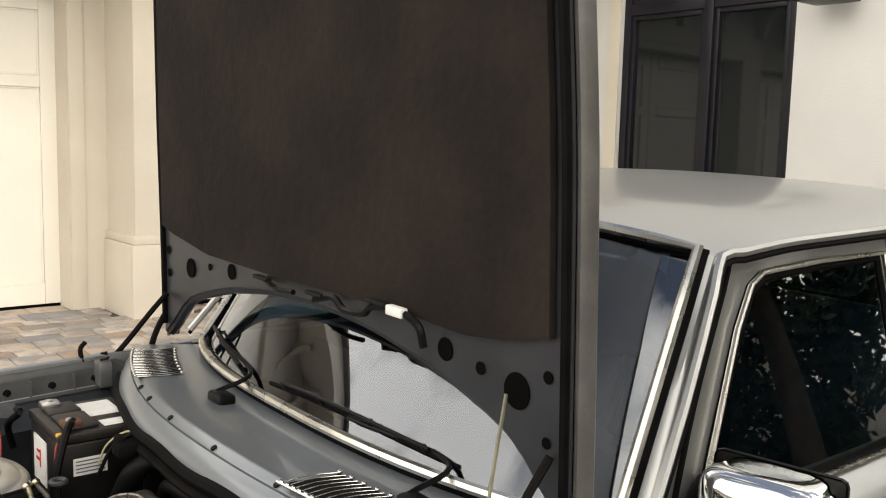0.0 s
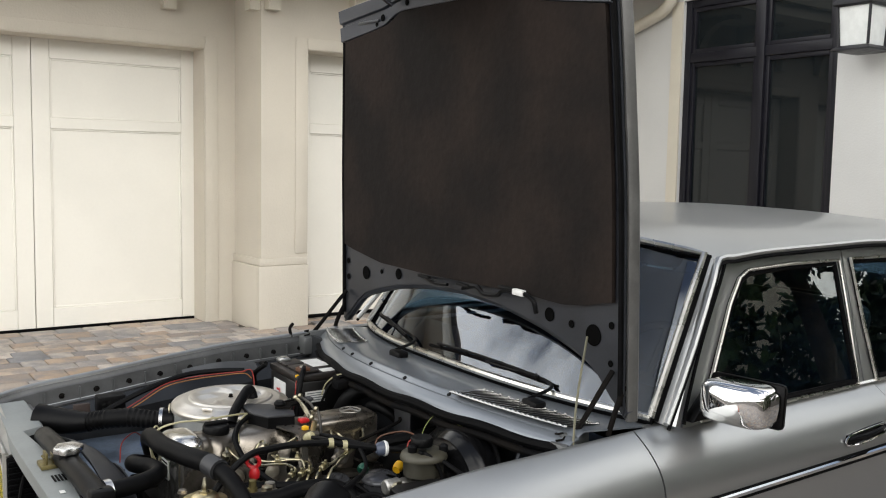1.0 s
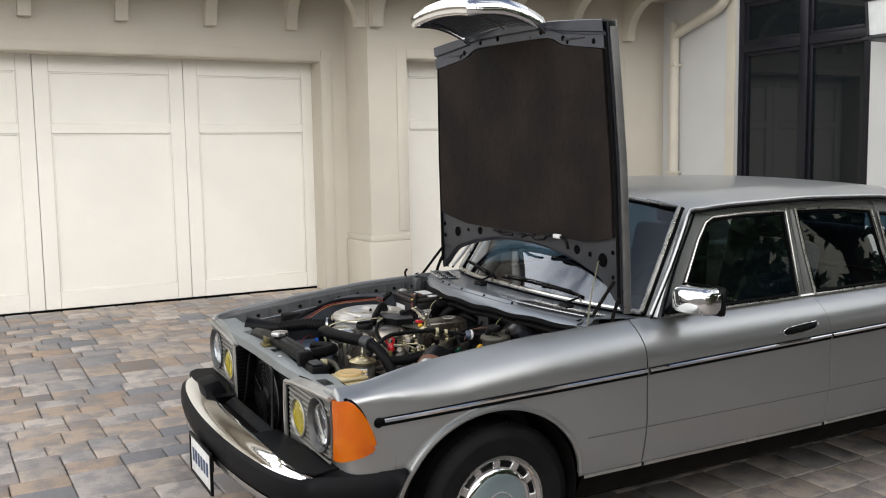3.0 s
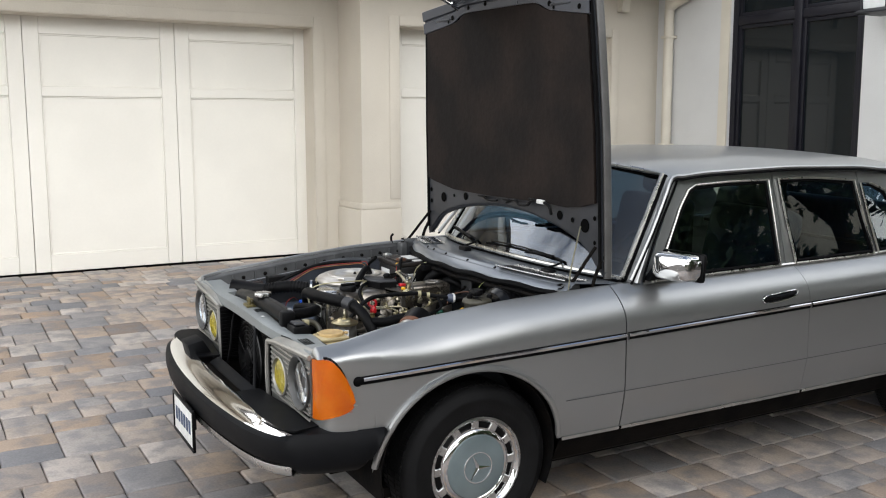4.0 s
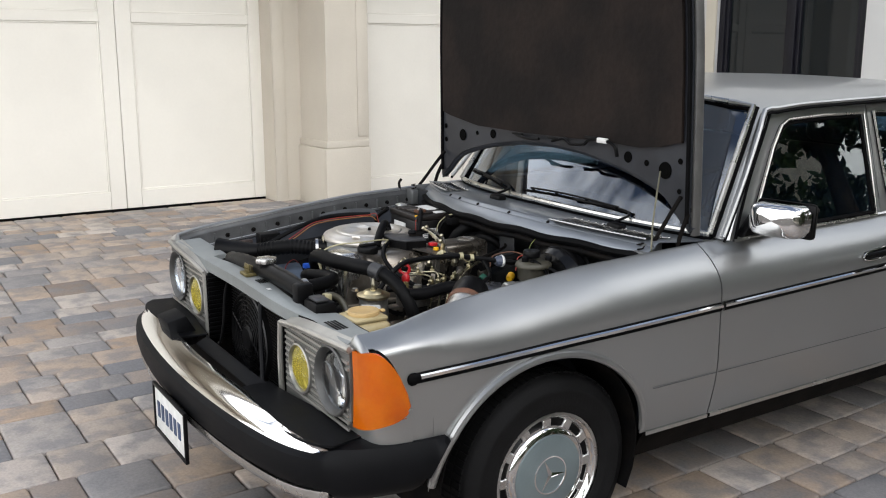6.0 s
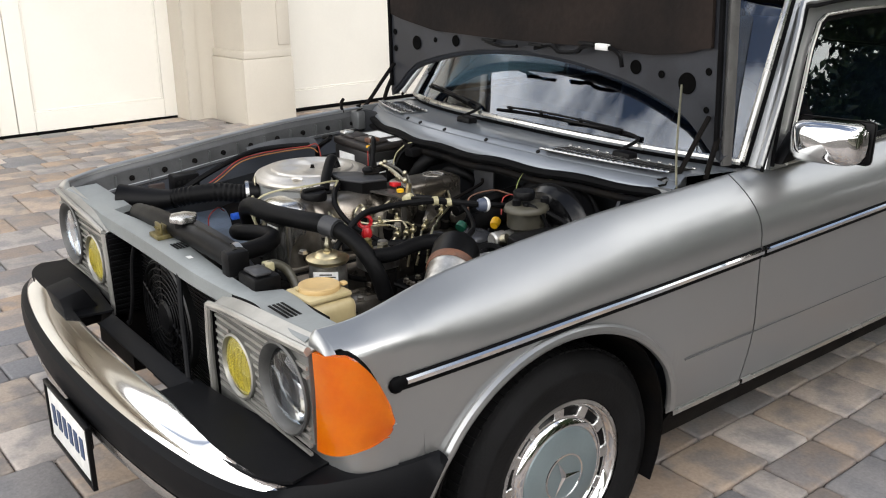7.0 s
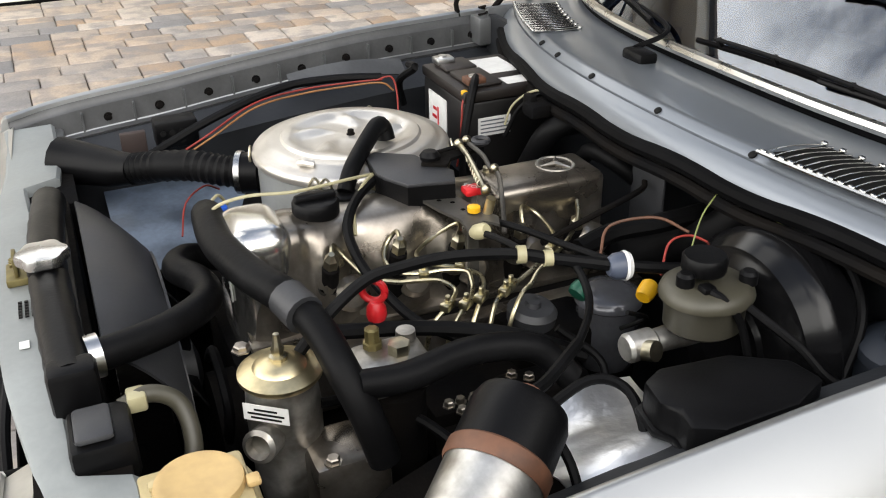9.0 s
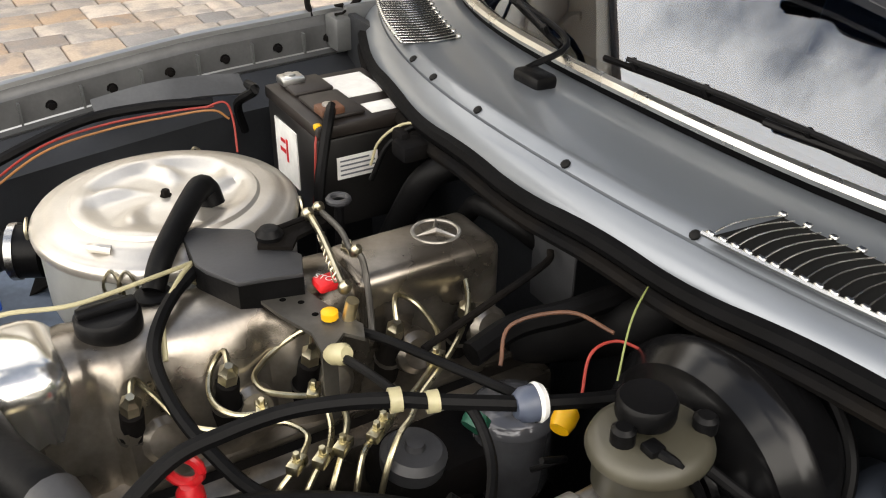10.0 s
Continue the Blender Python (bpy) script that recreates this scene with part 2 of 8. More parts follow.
def garage_bay(name, x0, x1, front, back, opening, wall_top, label):
    a, b, lo, hi = opening
    outline = [(x0, -0.6), (a, -0.6), (a, hi), (b, hi), (b, -0.6), (x1, -0.6), (x1, wall_top), (x0, wall_top)]
    return structure(name, prism(outline, "y", front, back), STUCCO, label, angle=20)


garage_bay("wall_north", -6.0, 2.19, FRONT1, FRONT1 + 0.55, (DOOR1[0] + 0.04, DOOR1[1] - 0.020, 0, 2.550), 3.5, "smooth beige stucco wall of the garage")
garage_bay("wall_bay", 2.19, 6.10, FRONT2, FRONT2 + 0.5, (DOOR2[0] - 0.063, DOOR2[1] + 0.0, 0, 2.550), 3.5, "smooth beige stucco wall of the projecting garage bay")
structure("wall_bay_side", boxes((2.19, 2.45, FRONT2 + 0.5, FRONT1 + 0.55, -0.6, 3.5)), STUCCO, "beige stucco return of the bay")
# raised band round the openings, plinths at the foot
structure("trim_door_one", boxes((1.912, 2.025, 5.458, 5.468, 0.12, 2.655), (-3.5, 1.910, 5.458, 5.468, 2.556, 2.655), bevel=0.004), STUCCO, "raised stucco band round the garage door")
structure("trim_door_two", boxes((2.505, 2.618, 4.908, 4.918, 0.80, 2.65), (2.62, 5.385, 4.908, 4.918, 2.556, 2.65), (5.392, 5.50, 4.908, 4.918, 0.15, 2.65), bevel=0.004), STUCCO, "raised stucco band round the second garage door")
structure("trim_plinth", boxes((2.155, 2.622, 4.885, 4.917, -0.3, 0.70), (2.155, 2.187, 4.918, 5.468, -0.3, 0.70), (2.168, 2.618, 4.898, 4.917, 0.702, 0.765), (2.168, 2.187, 4.918, 5.468, 0.702, 0.765), bevel=0.006), STUCCO, "stepped stucco plinth at the foot of the pier")


def garage_door(name, x0, x1, y, z0, z1, sections, label):
    """A carriage-style door of tall leaves, each with a small panel above a large one."""
    root = tagged(new(name), label, kind="structure")
    w = (x1 - x0) / sections
    for i in range(sections):
        a, b = x0 + i * w + 0.0025, x0 + (i + 1) * w - 0.0025
        bm = bmesh.new()
        box(bm, a, b, y, y + 0.04, z0, z1)
        for u, v, p, q in ((a, a + 0.135, z0 + 0.001, z1 - 0.001), (b - 0.135, b, z0 + 0.001, z1 - 0.001), (a + 0.136, b - 0.136, z0 + 0.001, z0 + 0.160),
                           (a + 0.136, b - 0.136, z0 + 1.648, z0 + 1.735), (a + 0.136, b - 0.136, z1 - 0.195, z1 - 0.001)):
            box(bm, u, v, y - 0.020, y - 0.0005, p, q, bevel=0.003, seg=1)
        # stepped moulding inside each panel
        for p, q in ((z0 + 0.160, z0 + 1.648), (z0 + 1.735, z1 - 0.195)):
            for u, v, s, t in ((a + 0.137, a + 0.152, p, q), (b - 0.152, b - 0.137, p, q), (a + 0.153, b - 0.153, p, p + 0.015), (a + 0.153, b - 0.153, q - 0.015, q)):
                box(bm, u, v, y - 0.009, y - 0.0005, s, t, bevel=0.003, seg=1)
        part("door_leaf", bm, DOORWHITE, root)
    part("door_seal", boxes((x0, x1, y - 0.014, y + 0.05, z0 - 0.03, z0 - 0.002), bevel=0.004), RUBBER, root, "black rubber bottom seal")
    return root


garage_door("door_1", DOOR1[0] - 0.005, DOOR1[1] + 0.005, 5.75, DOOR1[2], DOOR1[3] + 0.02, 4, "closed cream-painted panelled garage door")
garage_door("door_2", DOOR2[0] - 0.05, DOOR2[1] + 0.05, 5.20, DOOR2[2], DOOR2[3] + 0.02, 2, "closed cream-painted panelled garage door of the second bay")
structure("wall_back", boxes((-6, 6.4, 6.05, 6.2, -0.6, 3.5)), STUCCO, "plain wall behind the garage doors")


def corbel():
    """A curved timber eave bracket, from the wall (y = 0) out to -y."""
    outline = [(0.0, 0.0), (-0.085, 0.0)]
    outline += [(-0.085 - 0.40 * (1 - math.cos(a)), 0.42 * math.sin(a)) for a in [i * math.pi / 16 for i in range(1, 9)]]
    outline += [(-0.585, 0.42), (-0.585, 0.47), (0.0, 0.47)]
    return prism([(p[0], p[1]) for p in outline], "x", -0.055, 0.055)


def add_corbel(x, y, z, turn=0.0):
    ob = mesh_object("eave_bracket", corbel(), GUTTER, 30)
    ob.matrix_world = pose(x, y, z, 0, 0, turn)
    return tagged(ob, "cream-painted curved timber bracket under the garage eave", "eave bracket", "brackets under the eave")


first_corbel = add_corbel(-0.88, FRONT1, 2.847)
for x in (-3.34, -2.52, -1.70, -0.06, 0.765, 1.585):
    copy_thing(first_corbel, pose(x, FRONT1, 2.847))
for x in (2.275, 3.086, 3.898, 4.71, 5.52):
    copy_thing(first_corbel, pose(x, FRONT2, 2.847))
copy_thing(first_corbel, pose(2.19, FRONT2 + 0.08, 2.847, 0, 0, -90))

# eaves, gutters and the tiled roof
structure("ceiling_eave", boxes((-6.0, 1.40, 4.35, 6.0, 3.32, 3.40), (1.40, 6.09, 3.86, 6.0, 3.32, 3.40)), GUTTER, "cream boarded soffit of the eaves")
structure("trim_fascia", boxes((1.36, 6.095, 3.80, 3.855, 3.26, 3.475), (-6.0, 1.355, 4.29, 4.345, 3.26, 3.475), (1.30, 1.355, 3.80, 4.345, 3.26, 3.475), bevel=0.006), GUTTER, "cream painted fascia board")


def gutter_run(x0, x1, y, z):
    prof = [(0, 0.0), (-0.015, -0.09), (-0.03, -0.11), (-0.10, -0.11), (-0.115, -0.07), (-0.12, -0.02), (-0.135, 0.0), (-0.125, 0.004), (-0.11, -0.02), (-0.095, -0.10), (-0.03, -0.10), (-0.012, 0.0)]
    return prism([(y + a, z + b) for a, b in prof], "x", x0, x1)


eave_gutter = thing("eave_gutter", "cream metal gutter with a downpipe in the house corner", "gutter")
part("gutter", gutter_run(1.3, 6.08, 3.797, 3.49), GUTTER, eave_gutter)
part("downpipe", tube([(5.99, 3.80, 3.40), (5.99, 3.84, 3.24), (6.0, 3.92, 3.15), (6.02, 4.08, 3.09), (6.025, 4.50, 2.965), (6.03, 4.62, 2.91), (6.03, 4.66, 2.80), (6.03, 4.66, 0.2)], 0.058, 12, 5), GUTTER, eave_gutter)
for z in (2.55, 1.3):
    part("pipe_clip", boxes((5.965, 6.098, 4.595, 4.725, z, z + 0.03), bevel=0.004), GUTTER, eave_gutter)


def roof_courses(x0, x1, y0, z0, rise, n, run):
    bm = bmesh.new()
    for i in range(n):
        y, z = y0 + i * run, z0 + i * run * rise
        prism([(y, z), (y, z + 0.035), (y + run + 0.06, z + (run + 0.06) * rise + 0.012), (y + run + 0.06, z + (run + 0.06) * rise)], "x", x0, x1, bm)
    return bm


roof = tagged(new("roof"), "roof of flat brown concrete tiles in straight courses", kind="structure")
for i in range(8):
    z = 3.49 + i * 0.30 * 0.38
    part("tile_course", roof_courses(1.25, 6.09, 3.68 + i * 0.30, z, 0.38, 1, 0.30), ROOFTILE, roof, angle=20)
    part("tile_course", roof_courses(-6.0, 1.20, 4.17 + i * 0.30, z, 0.38, 1, 0.30), ROOFTILE, roof, angle=20)

# the wing at right angles, with its tall dark window
WX = 6.10
WY0, WY1, WZ0, WZ1 = 2.125, 3.775, 0.65, 3.215
structure("wall_east", boxes((WX, WX + 0.3, 0.9, WY0, -0.6, 6.5), (WX + 0.3, 12.0, 0.9, 1.2, -0.6, 6.5), (WX, WX + 0.3, WY1, 6.2, -0.6, 6.5), (WX, WX + 0.3, WY0, WY1, WZ1, 6.5), (WX, WX + 0.3, WY0, WY1, -0.6, WZ0)), WHITEWALL, "smooth white stucco wall of the house wing", angle=20)
structure("trim_window", boxes((WX - 0.02, WX - 0.001, WY1 + 0.002, WY1 + 0.13, 0.2, 3.21)), GUTTER, "cream stucco band beside the tall window")
window = tagged(new("window_1"), "tall dark-framed window with a transom and dark reflecting panes", kind="structure")
MY, TZ = 2.905, 2.665
fx0, fx1 = WX + 0.03, WX + 0.13
part("window_frame", boxes((fx0, fx1, WY0 + 0.002, WY0 + 0.07, WZ0, WZ1), (fx0, fx1, WY1 - 0.07, WY1 - 0.002, WZ0, WZ1), (fx0, fx1, WY0 + 0.072, WY1 - 0.072, WZ1 - 0.07, WZ1 - 0.002),
                           (fx0, fx1, WY0 + 0.072, WY1 - 0.072, WZ0, WZ0 + 0.07), (fx0 - 0.01, fx1, MY - 0.045, MY + 0.045, WZ0 + 0.072, WZ1 - 0.072),
                           (fx0, fx1, WY0 + 0.072, MY - 0.047, TZ - 0.045, TZ + 0.045), (fx0, fx1, MY + 0.047, WY1 - 0.072, TZ - 0.045, TZ + 0.045), bevel=0.006), DARKFRAME, window)
for a, b in ((WY0 + 0.07, MY - 0.045), (MY + 0.045, WY1 - 0.07)):
    for p, q in ((WZ0 + 0.07, TZ - 0.045), (TZ + 0.045, WZ1 - 0.07)):
        part("sash", boxes((fx0 + 0.02, fx1 - 0.02, a, a + 0.04, p, q), (fx0 + 0.02, fx1 - 0.02, b - 0.04, b, p, q), (fx0 + 0.02, fx1 - 0.02, a + 0.041, b - 0.041, p, p + 0.04), (fx0 + 0.02, fx1 - 0.02, a + 0.041, b - 0.041, q - 0.04, q), bevel=0.004), DARKFRAME, window)
        part("pane", boxes((fx0 + 0.05, fx0 + 0.056, a + 0.02, b - 0.02, p + 0.02, q - 0.02)), WINGLASS, window)
part("window_sill", boxes((WX - 0.05, WX + 0.2, WY0 - 0.04, WY1 + 0.04, WZ0 - 0.06, WZ0 - 0.002), bevel=0.008), WHITEWALL, window)
# near-black sheet close behind the panes, added for the darkness of the unlit room
structure("room_dark_sheet", boxes((WX + 0.31, WX + 0.36, WY0 - 0.3, WY1 + 0.3, 0, 4)), DARKFRAME, "near-black sheet standing in for the unlit room behind the window")

# wall lantern
FROST = material("frosted_lantern_glass", (0.72, 0.74, 0.73), 0.35, 0, 0.04, 12, 80)
IRON = material("black_iron", (0.014, 0.014, 0.018), 0.4, 0.3, 0.1, 20, 200, bump=0.05)
lantern = thing("wall_lantern", "large black iron wall lantern with frosted panes on the white wall", "lantern", pose(5.86, 1.775, 2.55))
part("base", lathe([(0.10, -0.03), (0.235, -0.012), (0.235, 0.0), (0.20, 0.02), (0.17, 0.03)], pose(0, 0, 0, 0, 0, 45), 4), IRON, lantern, angle=20)
part("pane", lathe([(0.160, 0.032), (0.182, 0.33)], pose(0, 0, 0, 0, 0, 45), 4), FROST, lantern, "frosted glass panes", angle=20)
for a in (45, 135, 225, 315):
    c, s = math.cos(radians(a)), math.sin(radians(a))
    part("corner_bar", tube([(0.172 * c, 0.172 * s, 0.03), (0.195 * c, 0.195 * s, 0.335)], 0.012, 6, 1), IRON, lantern)
part("roof_cap", lathe([(0.205, 0.33), (0.235, 0.345), (0.235, 0.36), (0.15, 0.44), (0.10, 0.46), (0.03, 0.49)], pose(0, 0, 0, 0, 0, 45), 4), IRON, lantern, angle=20)
part("loop", tube([(0, 0.0, 0.48), (0, 0.04, 0.53), (0, 0.0, 0.58), (0, -0.04, 0.53), (0, 0, 0.48)], 0.008, 6, 5), IRON, lantern)
part("arm", tube([(0, 0, 0.57), (0.02, 0, 0.66), (0.12, 0, 0.70), (0.24, 0, 0.60)], 0.012, 8, 6), IRON, lantern)
part("back_plate", boxes((0.235, 0.249, -0.07, 0.07, 0.38, 0.72), bevel=0.006), IRON, lantern)

# ---- across the court, behind the camera: walls, hedges and trees out of view, added to block sky light; glass and chrome mirror them ----
# tall enough to keep sky light off the paving and the car doors
structure("wall_south", boxes((0.3, 12.0, -8.4, -8.1, -0.8, 4.6)), STUCCO, "plain beige house wall across the court, out of view, blocking sky light")
BARK = material("brown_bark", (0.11, 0.085, 0.06), 0.9, 0, 0.2, 8, 60, bump=0.4)
LEAF = material("green_leaf", (0.045, 0.085, 0.022), 0.55, 0, 0.25, 6, 40, island=True, per_object=0.35)


def leaf_cloud(rnd, centres, count, size):
    verts, faces = [], []
    for _ in range(count):
        c, r = centres[rnd.randrange(len(centres))]
        d = Vector((rnd.gauss(0, 1), rnd.gauss(0, 1), rnd.gauss(0, 0.8))).normalized() * r * rnd.uniform(0.45, 1.05)
        p = Vector(c) + d
        a = Vector((rnd.uniform(-1, 1), rnd.uniform(-1, 1), rnd.uniform(-1, 1))).normalized()
        b = a.orthogonal().normalized()
        s = size * rnd.uniform(0.6, 1.3)
        k = len(verts)
        verts += [tuple(p - a * s), tuple(p + b * s * 0.4), tuple(p + a * s), tuple(p - b * s * 0.4)]
        faces.append((k, k + 1, k + 2, k + 3))
    me = bpy.data.meshes.new("leaves")
    me.from_pydata(verts, [], faces)
    me.materials.append(LEAF)
    return me


def tree(x, y, height, seed):
    rnd = random.Random(seed)
    root = thing("tree", "leafy green tree across the court, out of view, blocking light and mirrored in the car", "tree", Matrix.Translation((x, y, ground_z(x, y) - 0.05)), "trees across the court")
    part("trunk", tube([(0, 0, 0), (0.1, 0.05, height * 0.3), (0.0, 0.1, height * 0.55)], lambda f: 0.16 - 0.08 * f, 10, 5), BARK, root)
    centres = []
    for k in range(7):
        a = 2 * math.pi * k / 7 + rnd.uniform(-0.3, 0.3)
        tip = Vector((math.cos(a) * rnd.uniform(0.8, 1.6), math.sin(a) * rnd.uniform(0.8, 1.6), height * rnd.uniform(0.6, 0.95)))
        part("limb", tube([(0, 0.08, height * 0.48), tuple(tip * 0.5 + Vector((0, 0, height * 0.28))), tuple(tip)], lambda f: 0.06 - 0.045 * f, 7, 4), BARK, root)
        centres.append((tip, rnd.uniform(0.7, 1.15)))
    crown_ob = new("tree_crown", leaf_cloud(rnd, centres, 9000, 0.075))
    crown_ob.parent = root


tree(-3.2, -10.5, 6.0, 1)
tree(0.2, -9.0, 5.2, 2)
tree(-8.0, -11.0, 6.5, 3)
tree(9.2, -3.6, 4.6, 10)
tree(9.6, -1.0, 4.2, 14)
# the last three are added to darken the paving and doors beside the car
tree(3.2, -4.8, 3.3, 21)
tree(5.0, -4.4, 3.9, 22)
tree(6.9, -4.7, 5.0, 23)
hedge_rnd = random.Random(5)
hedge = new("hedge", leaf_cloud(hedge_rnd, [((x * 0.5, -11.8 + 0.2 * math.sin(x), 0.5 + 0.6 * (x % 3)), 0.55) for x in range(-44, 32)], 14000, 0.10))
tagged(hedge, "clipped green hedge across the court", "hedge", kind="stuff")
tall_hedge = new("hedge", leaf_cloud(random.Random(9), [((0.1 + x * 0.42, -6.9 + 0.25 * math.sin(x * 1.7), 0.35 + 0.62 * (x % 4)), 0.55) for x in range(28)], 13000, 0.10))
tagged(tall_hedge, "tall green hedge before the house wall across the court", "hedge", kind="stuff")
side_hedge = new("hedge", leaf_cloud(random.Random(12), [((10.3 + 0.25 * math.sin(y * 1.9), -6.6 + y * 0.40, 0.35 + 0.62 * (y % 4)), 0.55) for y in range(18)], 8000, 0.10))
tagged(side_hedge, "tall green hedge beside the house wing", "hedge", kind="stuff")
structure("wall_hedge", boxes((-24, 18.0, -12.6, -12.3, -0.8, 2.2)), STUCCO, "low garden wall behind the hedge")


# ---- the car: local x runs from the front axle to the tail, y to its right side, z up from the driveway ----
car = thing("sedan_car", "silver-grey older four-door sedan with raised bonnet, parked on pavers", "car", SLOPE.copy())
ORANGE = material("amber_lens", (1.0, 0.28, 0.0), 0.16, 0, 0.06, 14, 90, bump=0.10, bump_scale=70, color2=(0.90, 0.185, 0.0), coat=0.2, spec=0.3, patch=(0.30, 0.70))
ORANGE.node_tree.nodes["Principled BSDF"].inputs["Transmission Weight"].default_value = 0.6
ORANGE.node_tree.nodes["Principled BSDF"].inputs["Base Color"].default_value = (0.72, 0.115, 0.001, 1)
YELLOW = glass_material("yellow_lens", (0.84, 0.74, 0.16), 0.1)
YELLOW.node_tree.nodes["Principled BSDF"].inputs["Transmission Weight"].default_value = 0.78
PAD = material("bonnet_insulation", (0.0205, 0.0152, 0.013), 0.8, 0, 0.25, 3.2, 60, bump=0.3, bump_scale=25, color2=(0.0105, 0.0086, 0.0080), spec=0.12)
CLOTH = material("blue_vinyl", (0.02, 0.035, 0.075), 0.5, 0, 0.12, 8, 120, bump=0.06)
DASH = material("dark_dashboard", (0.014, 0.018, 0.03), 0.55, 0, 0.12, 8, 160, bump=0.08)
LINER = material("grey_headliner", (0.16, 0.17, 0.17), 0.9, 0, 0.08, 6, 100)
LAMPFACE = material("lamp_reflector", (0.88, 0.90, 0.93), 0.30, 1.0, 0.04, 30, 90)
LAMPBOWL = material("polished_lamp_bowl", (0.88, 0.91, 0.96), 0.24, 1.0, 0.05, 30, 90, bump=0.12, bump_scale=45)
TRIM = material("aged_bright_trim", (0.70, 0.685, 0.64), 0.28, 1.0, 0.06, 12, 120)
BEZEL = material("lamp_bezel", (0.46, 0.45, 0.42), 0.4, 0.75, 0.07, 10, 120)
BEZELFACE = material("dull_bezel_face", (0.17, 0.168, 0.16), 0.5, 0.4, 0.12, 10, 120)
HUB = material("hubcap_enamel", (0.20, 0.25, 0.265), 0.32, 0.35, 0.05, 8, 150, coat=0.5)
ALU = material("bright_aluminium", (0.66, 0.66, 0.65), 0.28, 1.0, 0.1, 14, 150, rough_vary=0.12)


def interp(x, pts):
    xs, vs = zip(*pts)
    return float(sum(np.interp(x + d, xs, vs) for d in (-0.05, -0.025, 0, 0.025, 0.05)) / 5)


HALF = [(-0.80, 0.66), (-0.66, 0.80), (-0.62, 0.815), (-0.57, 0.836), (-0.515, 0.848), (-0.3, 0.862), (0.2, 0.878), (0.65, 0.884), (1.5, 0.893), (2.5, 0.888), (3.2, 0.868), (3.6, 0.835), (3.9, 0.79)]
CROWN = [(-0.70, 0.822), (-0.62, 0.828), (-0.51, 0.845), (-0.39, 0.864), (-0.13, 0.895), (0.16, 0.922), (0.65, 0.938), (1.5, 0.945), (2.3, 0.953), (3.0, 0.955), (3.6, 0.93), (3.95, 0.90)]


def half(x):
    return interp(x, HALF)


def crown(x):
    return interp(x, CROWN)


def side_y(x, z):
    """The body's half width at a height: rounded over to the shoulder, tucked in below the crease."""
    h = crown(x) - z
    nose = min(1.0, max(0.0, (-0.14 - x) / 0.42))
    nose = nose * nose * (3 - 2 * nose)
    d = (0.115 - 0.0225 * (1 - math.cos(math.pi * min(1.0, max(0.0, (-0.26 - x) / 0.32))))) * max(0.0, 1 - h / (0.15 - 0.098 * nose)) ** 2.3 + 0.010 * max(0.0, 1 - h / 0.42)
    d += 0.030 * max(0.0, (0.53 - z) / 0.17) ** 1.3
    if z < 0.53:
        d += 0.003
    return half(x) - d


def arch(x, cx=-0.045, rx=0.385, cz=0.36, rz=0.352):
    k = 1 - ((x - cx) / rx) ** 2
    return cz + rz * math.sqrt(k) if k > 0 else 0.0


def arch_rear(x):
    return arch(x, 2.795, 0.37, 0.36, 0.29)


def body_panel(xs, bottom, side, rows=22, inner=True, top_gap=0.0):
    """A side panel over the stations xs, from bottom(x) up to the shoulder and in over it."""
    out = []
    for x in xs:
        lo, hi = bottom(x), crown(x)
        col = []
        for i in range(rows + 1):
            f = i / rows
            f = 1 - (1 - f) ** 1.6
            z = lo + (hi - top_gap - lo) * f
            col.append((x, side * side_y(x, z), z))
        if inner:
            y = side_y(x, hi)
            col += [(x, side * (y - 0.005), hi - 0.0005), (x, side * (y - 0.010), hi - 0.004), (x, side * (y - 0.012), hi - 0.02), (x, side * (y - 0.012), hi - 0.07)]
        out.append(col)
    return sheet(out)


def spread(a, b, n, power=1.0):
    return [a + (b - a) * (i / n) ** power for i in range(n + 1)]


SILL = 0.375
# upper and lower edge of the wrap-round lamp by its distance along the car
SIGNAL_EDGE = [(-0.612, 0.796, 0.588), (-0.602, 0.802, 0.593), (-0.588, 0.804, 0.601), (-0.572, 0.793, 0.608), (-0.554, 0.769, 0.613), (-0.539, 0.740, 0.619), (-0.528, 0.708, 0.626), (-0.518, 0.675, 0.635), (-0.514, 0.655, 0.643)]
SIGNAL_PLAN = [(-0.612, 0.758), (-0.608, 0.785), (-0.596, 0.812), (-0.576, 0.831), (-0.545, 0.842), (-0.514, 0.847)]


def signal_edges(x):
    xs = [p[0] for p in SIGNAL_EDGE]
    return float(np.interp(x, xs, [p[1] for p in SIGNAL_EDGE])), float(np.interp(x, xs, [p[2] for p in SIGNAL_EDGE]))


FENDER_XS = sorted(set([round(v, 4) for v in spread(-0.601, -0.504, 22) + spread(-0.504, -0.432, 4) + spread(-0.4299, -0.40, 6) + spread(-0.40, 0.30, 26) + spread(0.30, 0.3399, 8) + spread(0.342, 0.643, 9)]))


def fender_bottom(x):
    if x < -0.505:
        return float(np.interp(x, [p[0] for p in SIGNAL_EDGE] + [-0.505], [p[1] + 0.005 for p in SIGNAL_EDGE] + [0.53]))
    if x < -0.43:
        return 0.53 - (x + 0.505) / 0.075 * 0.05
    return max(SILL, arch(x))


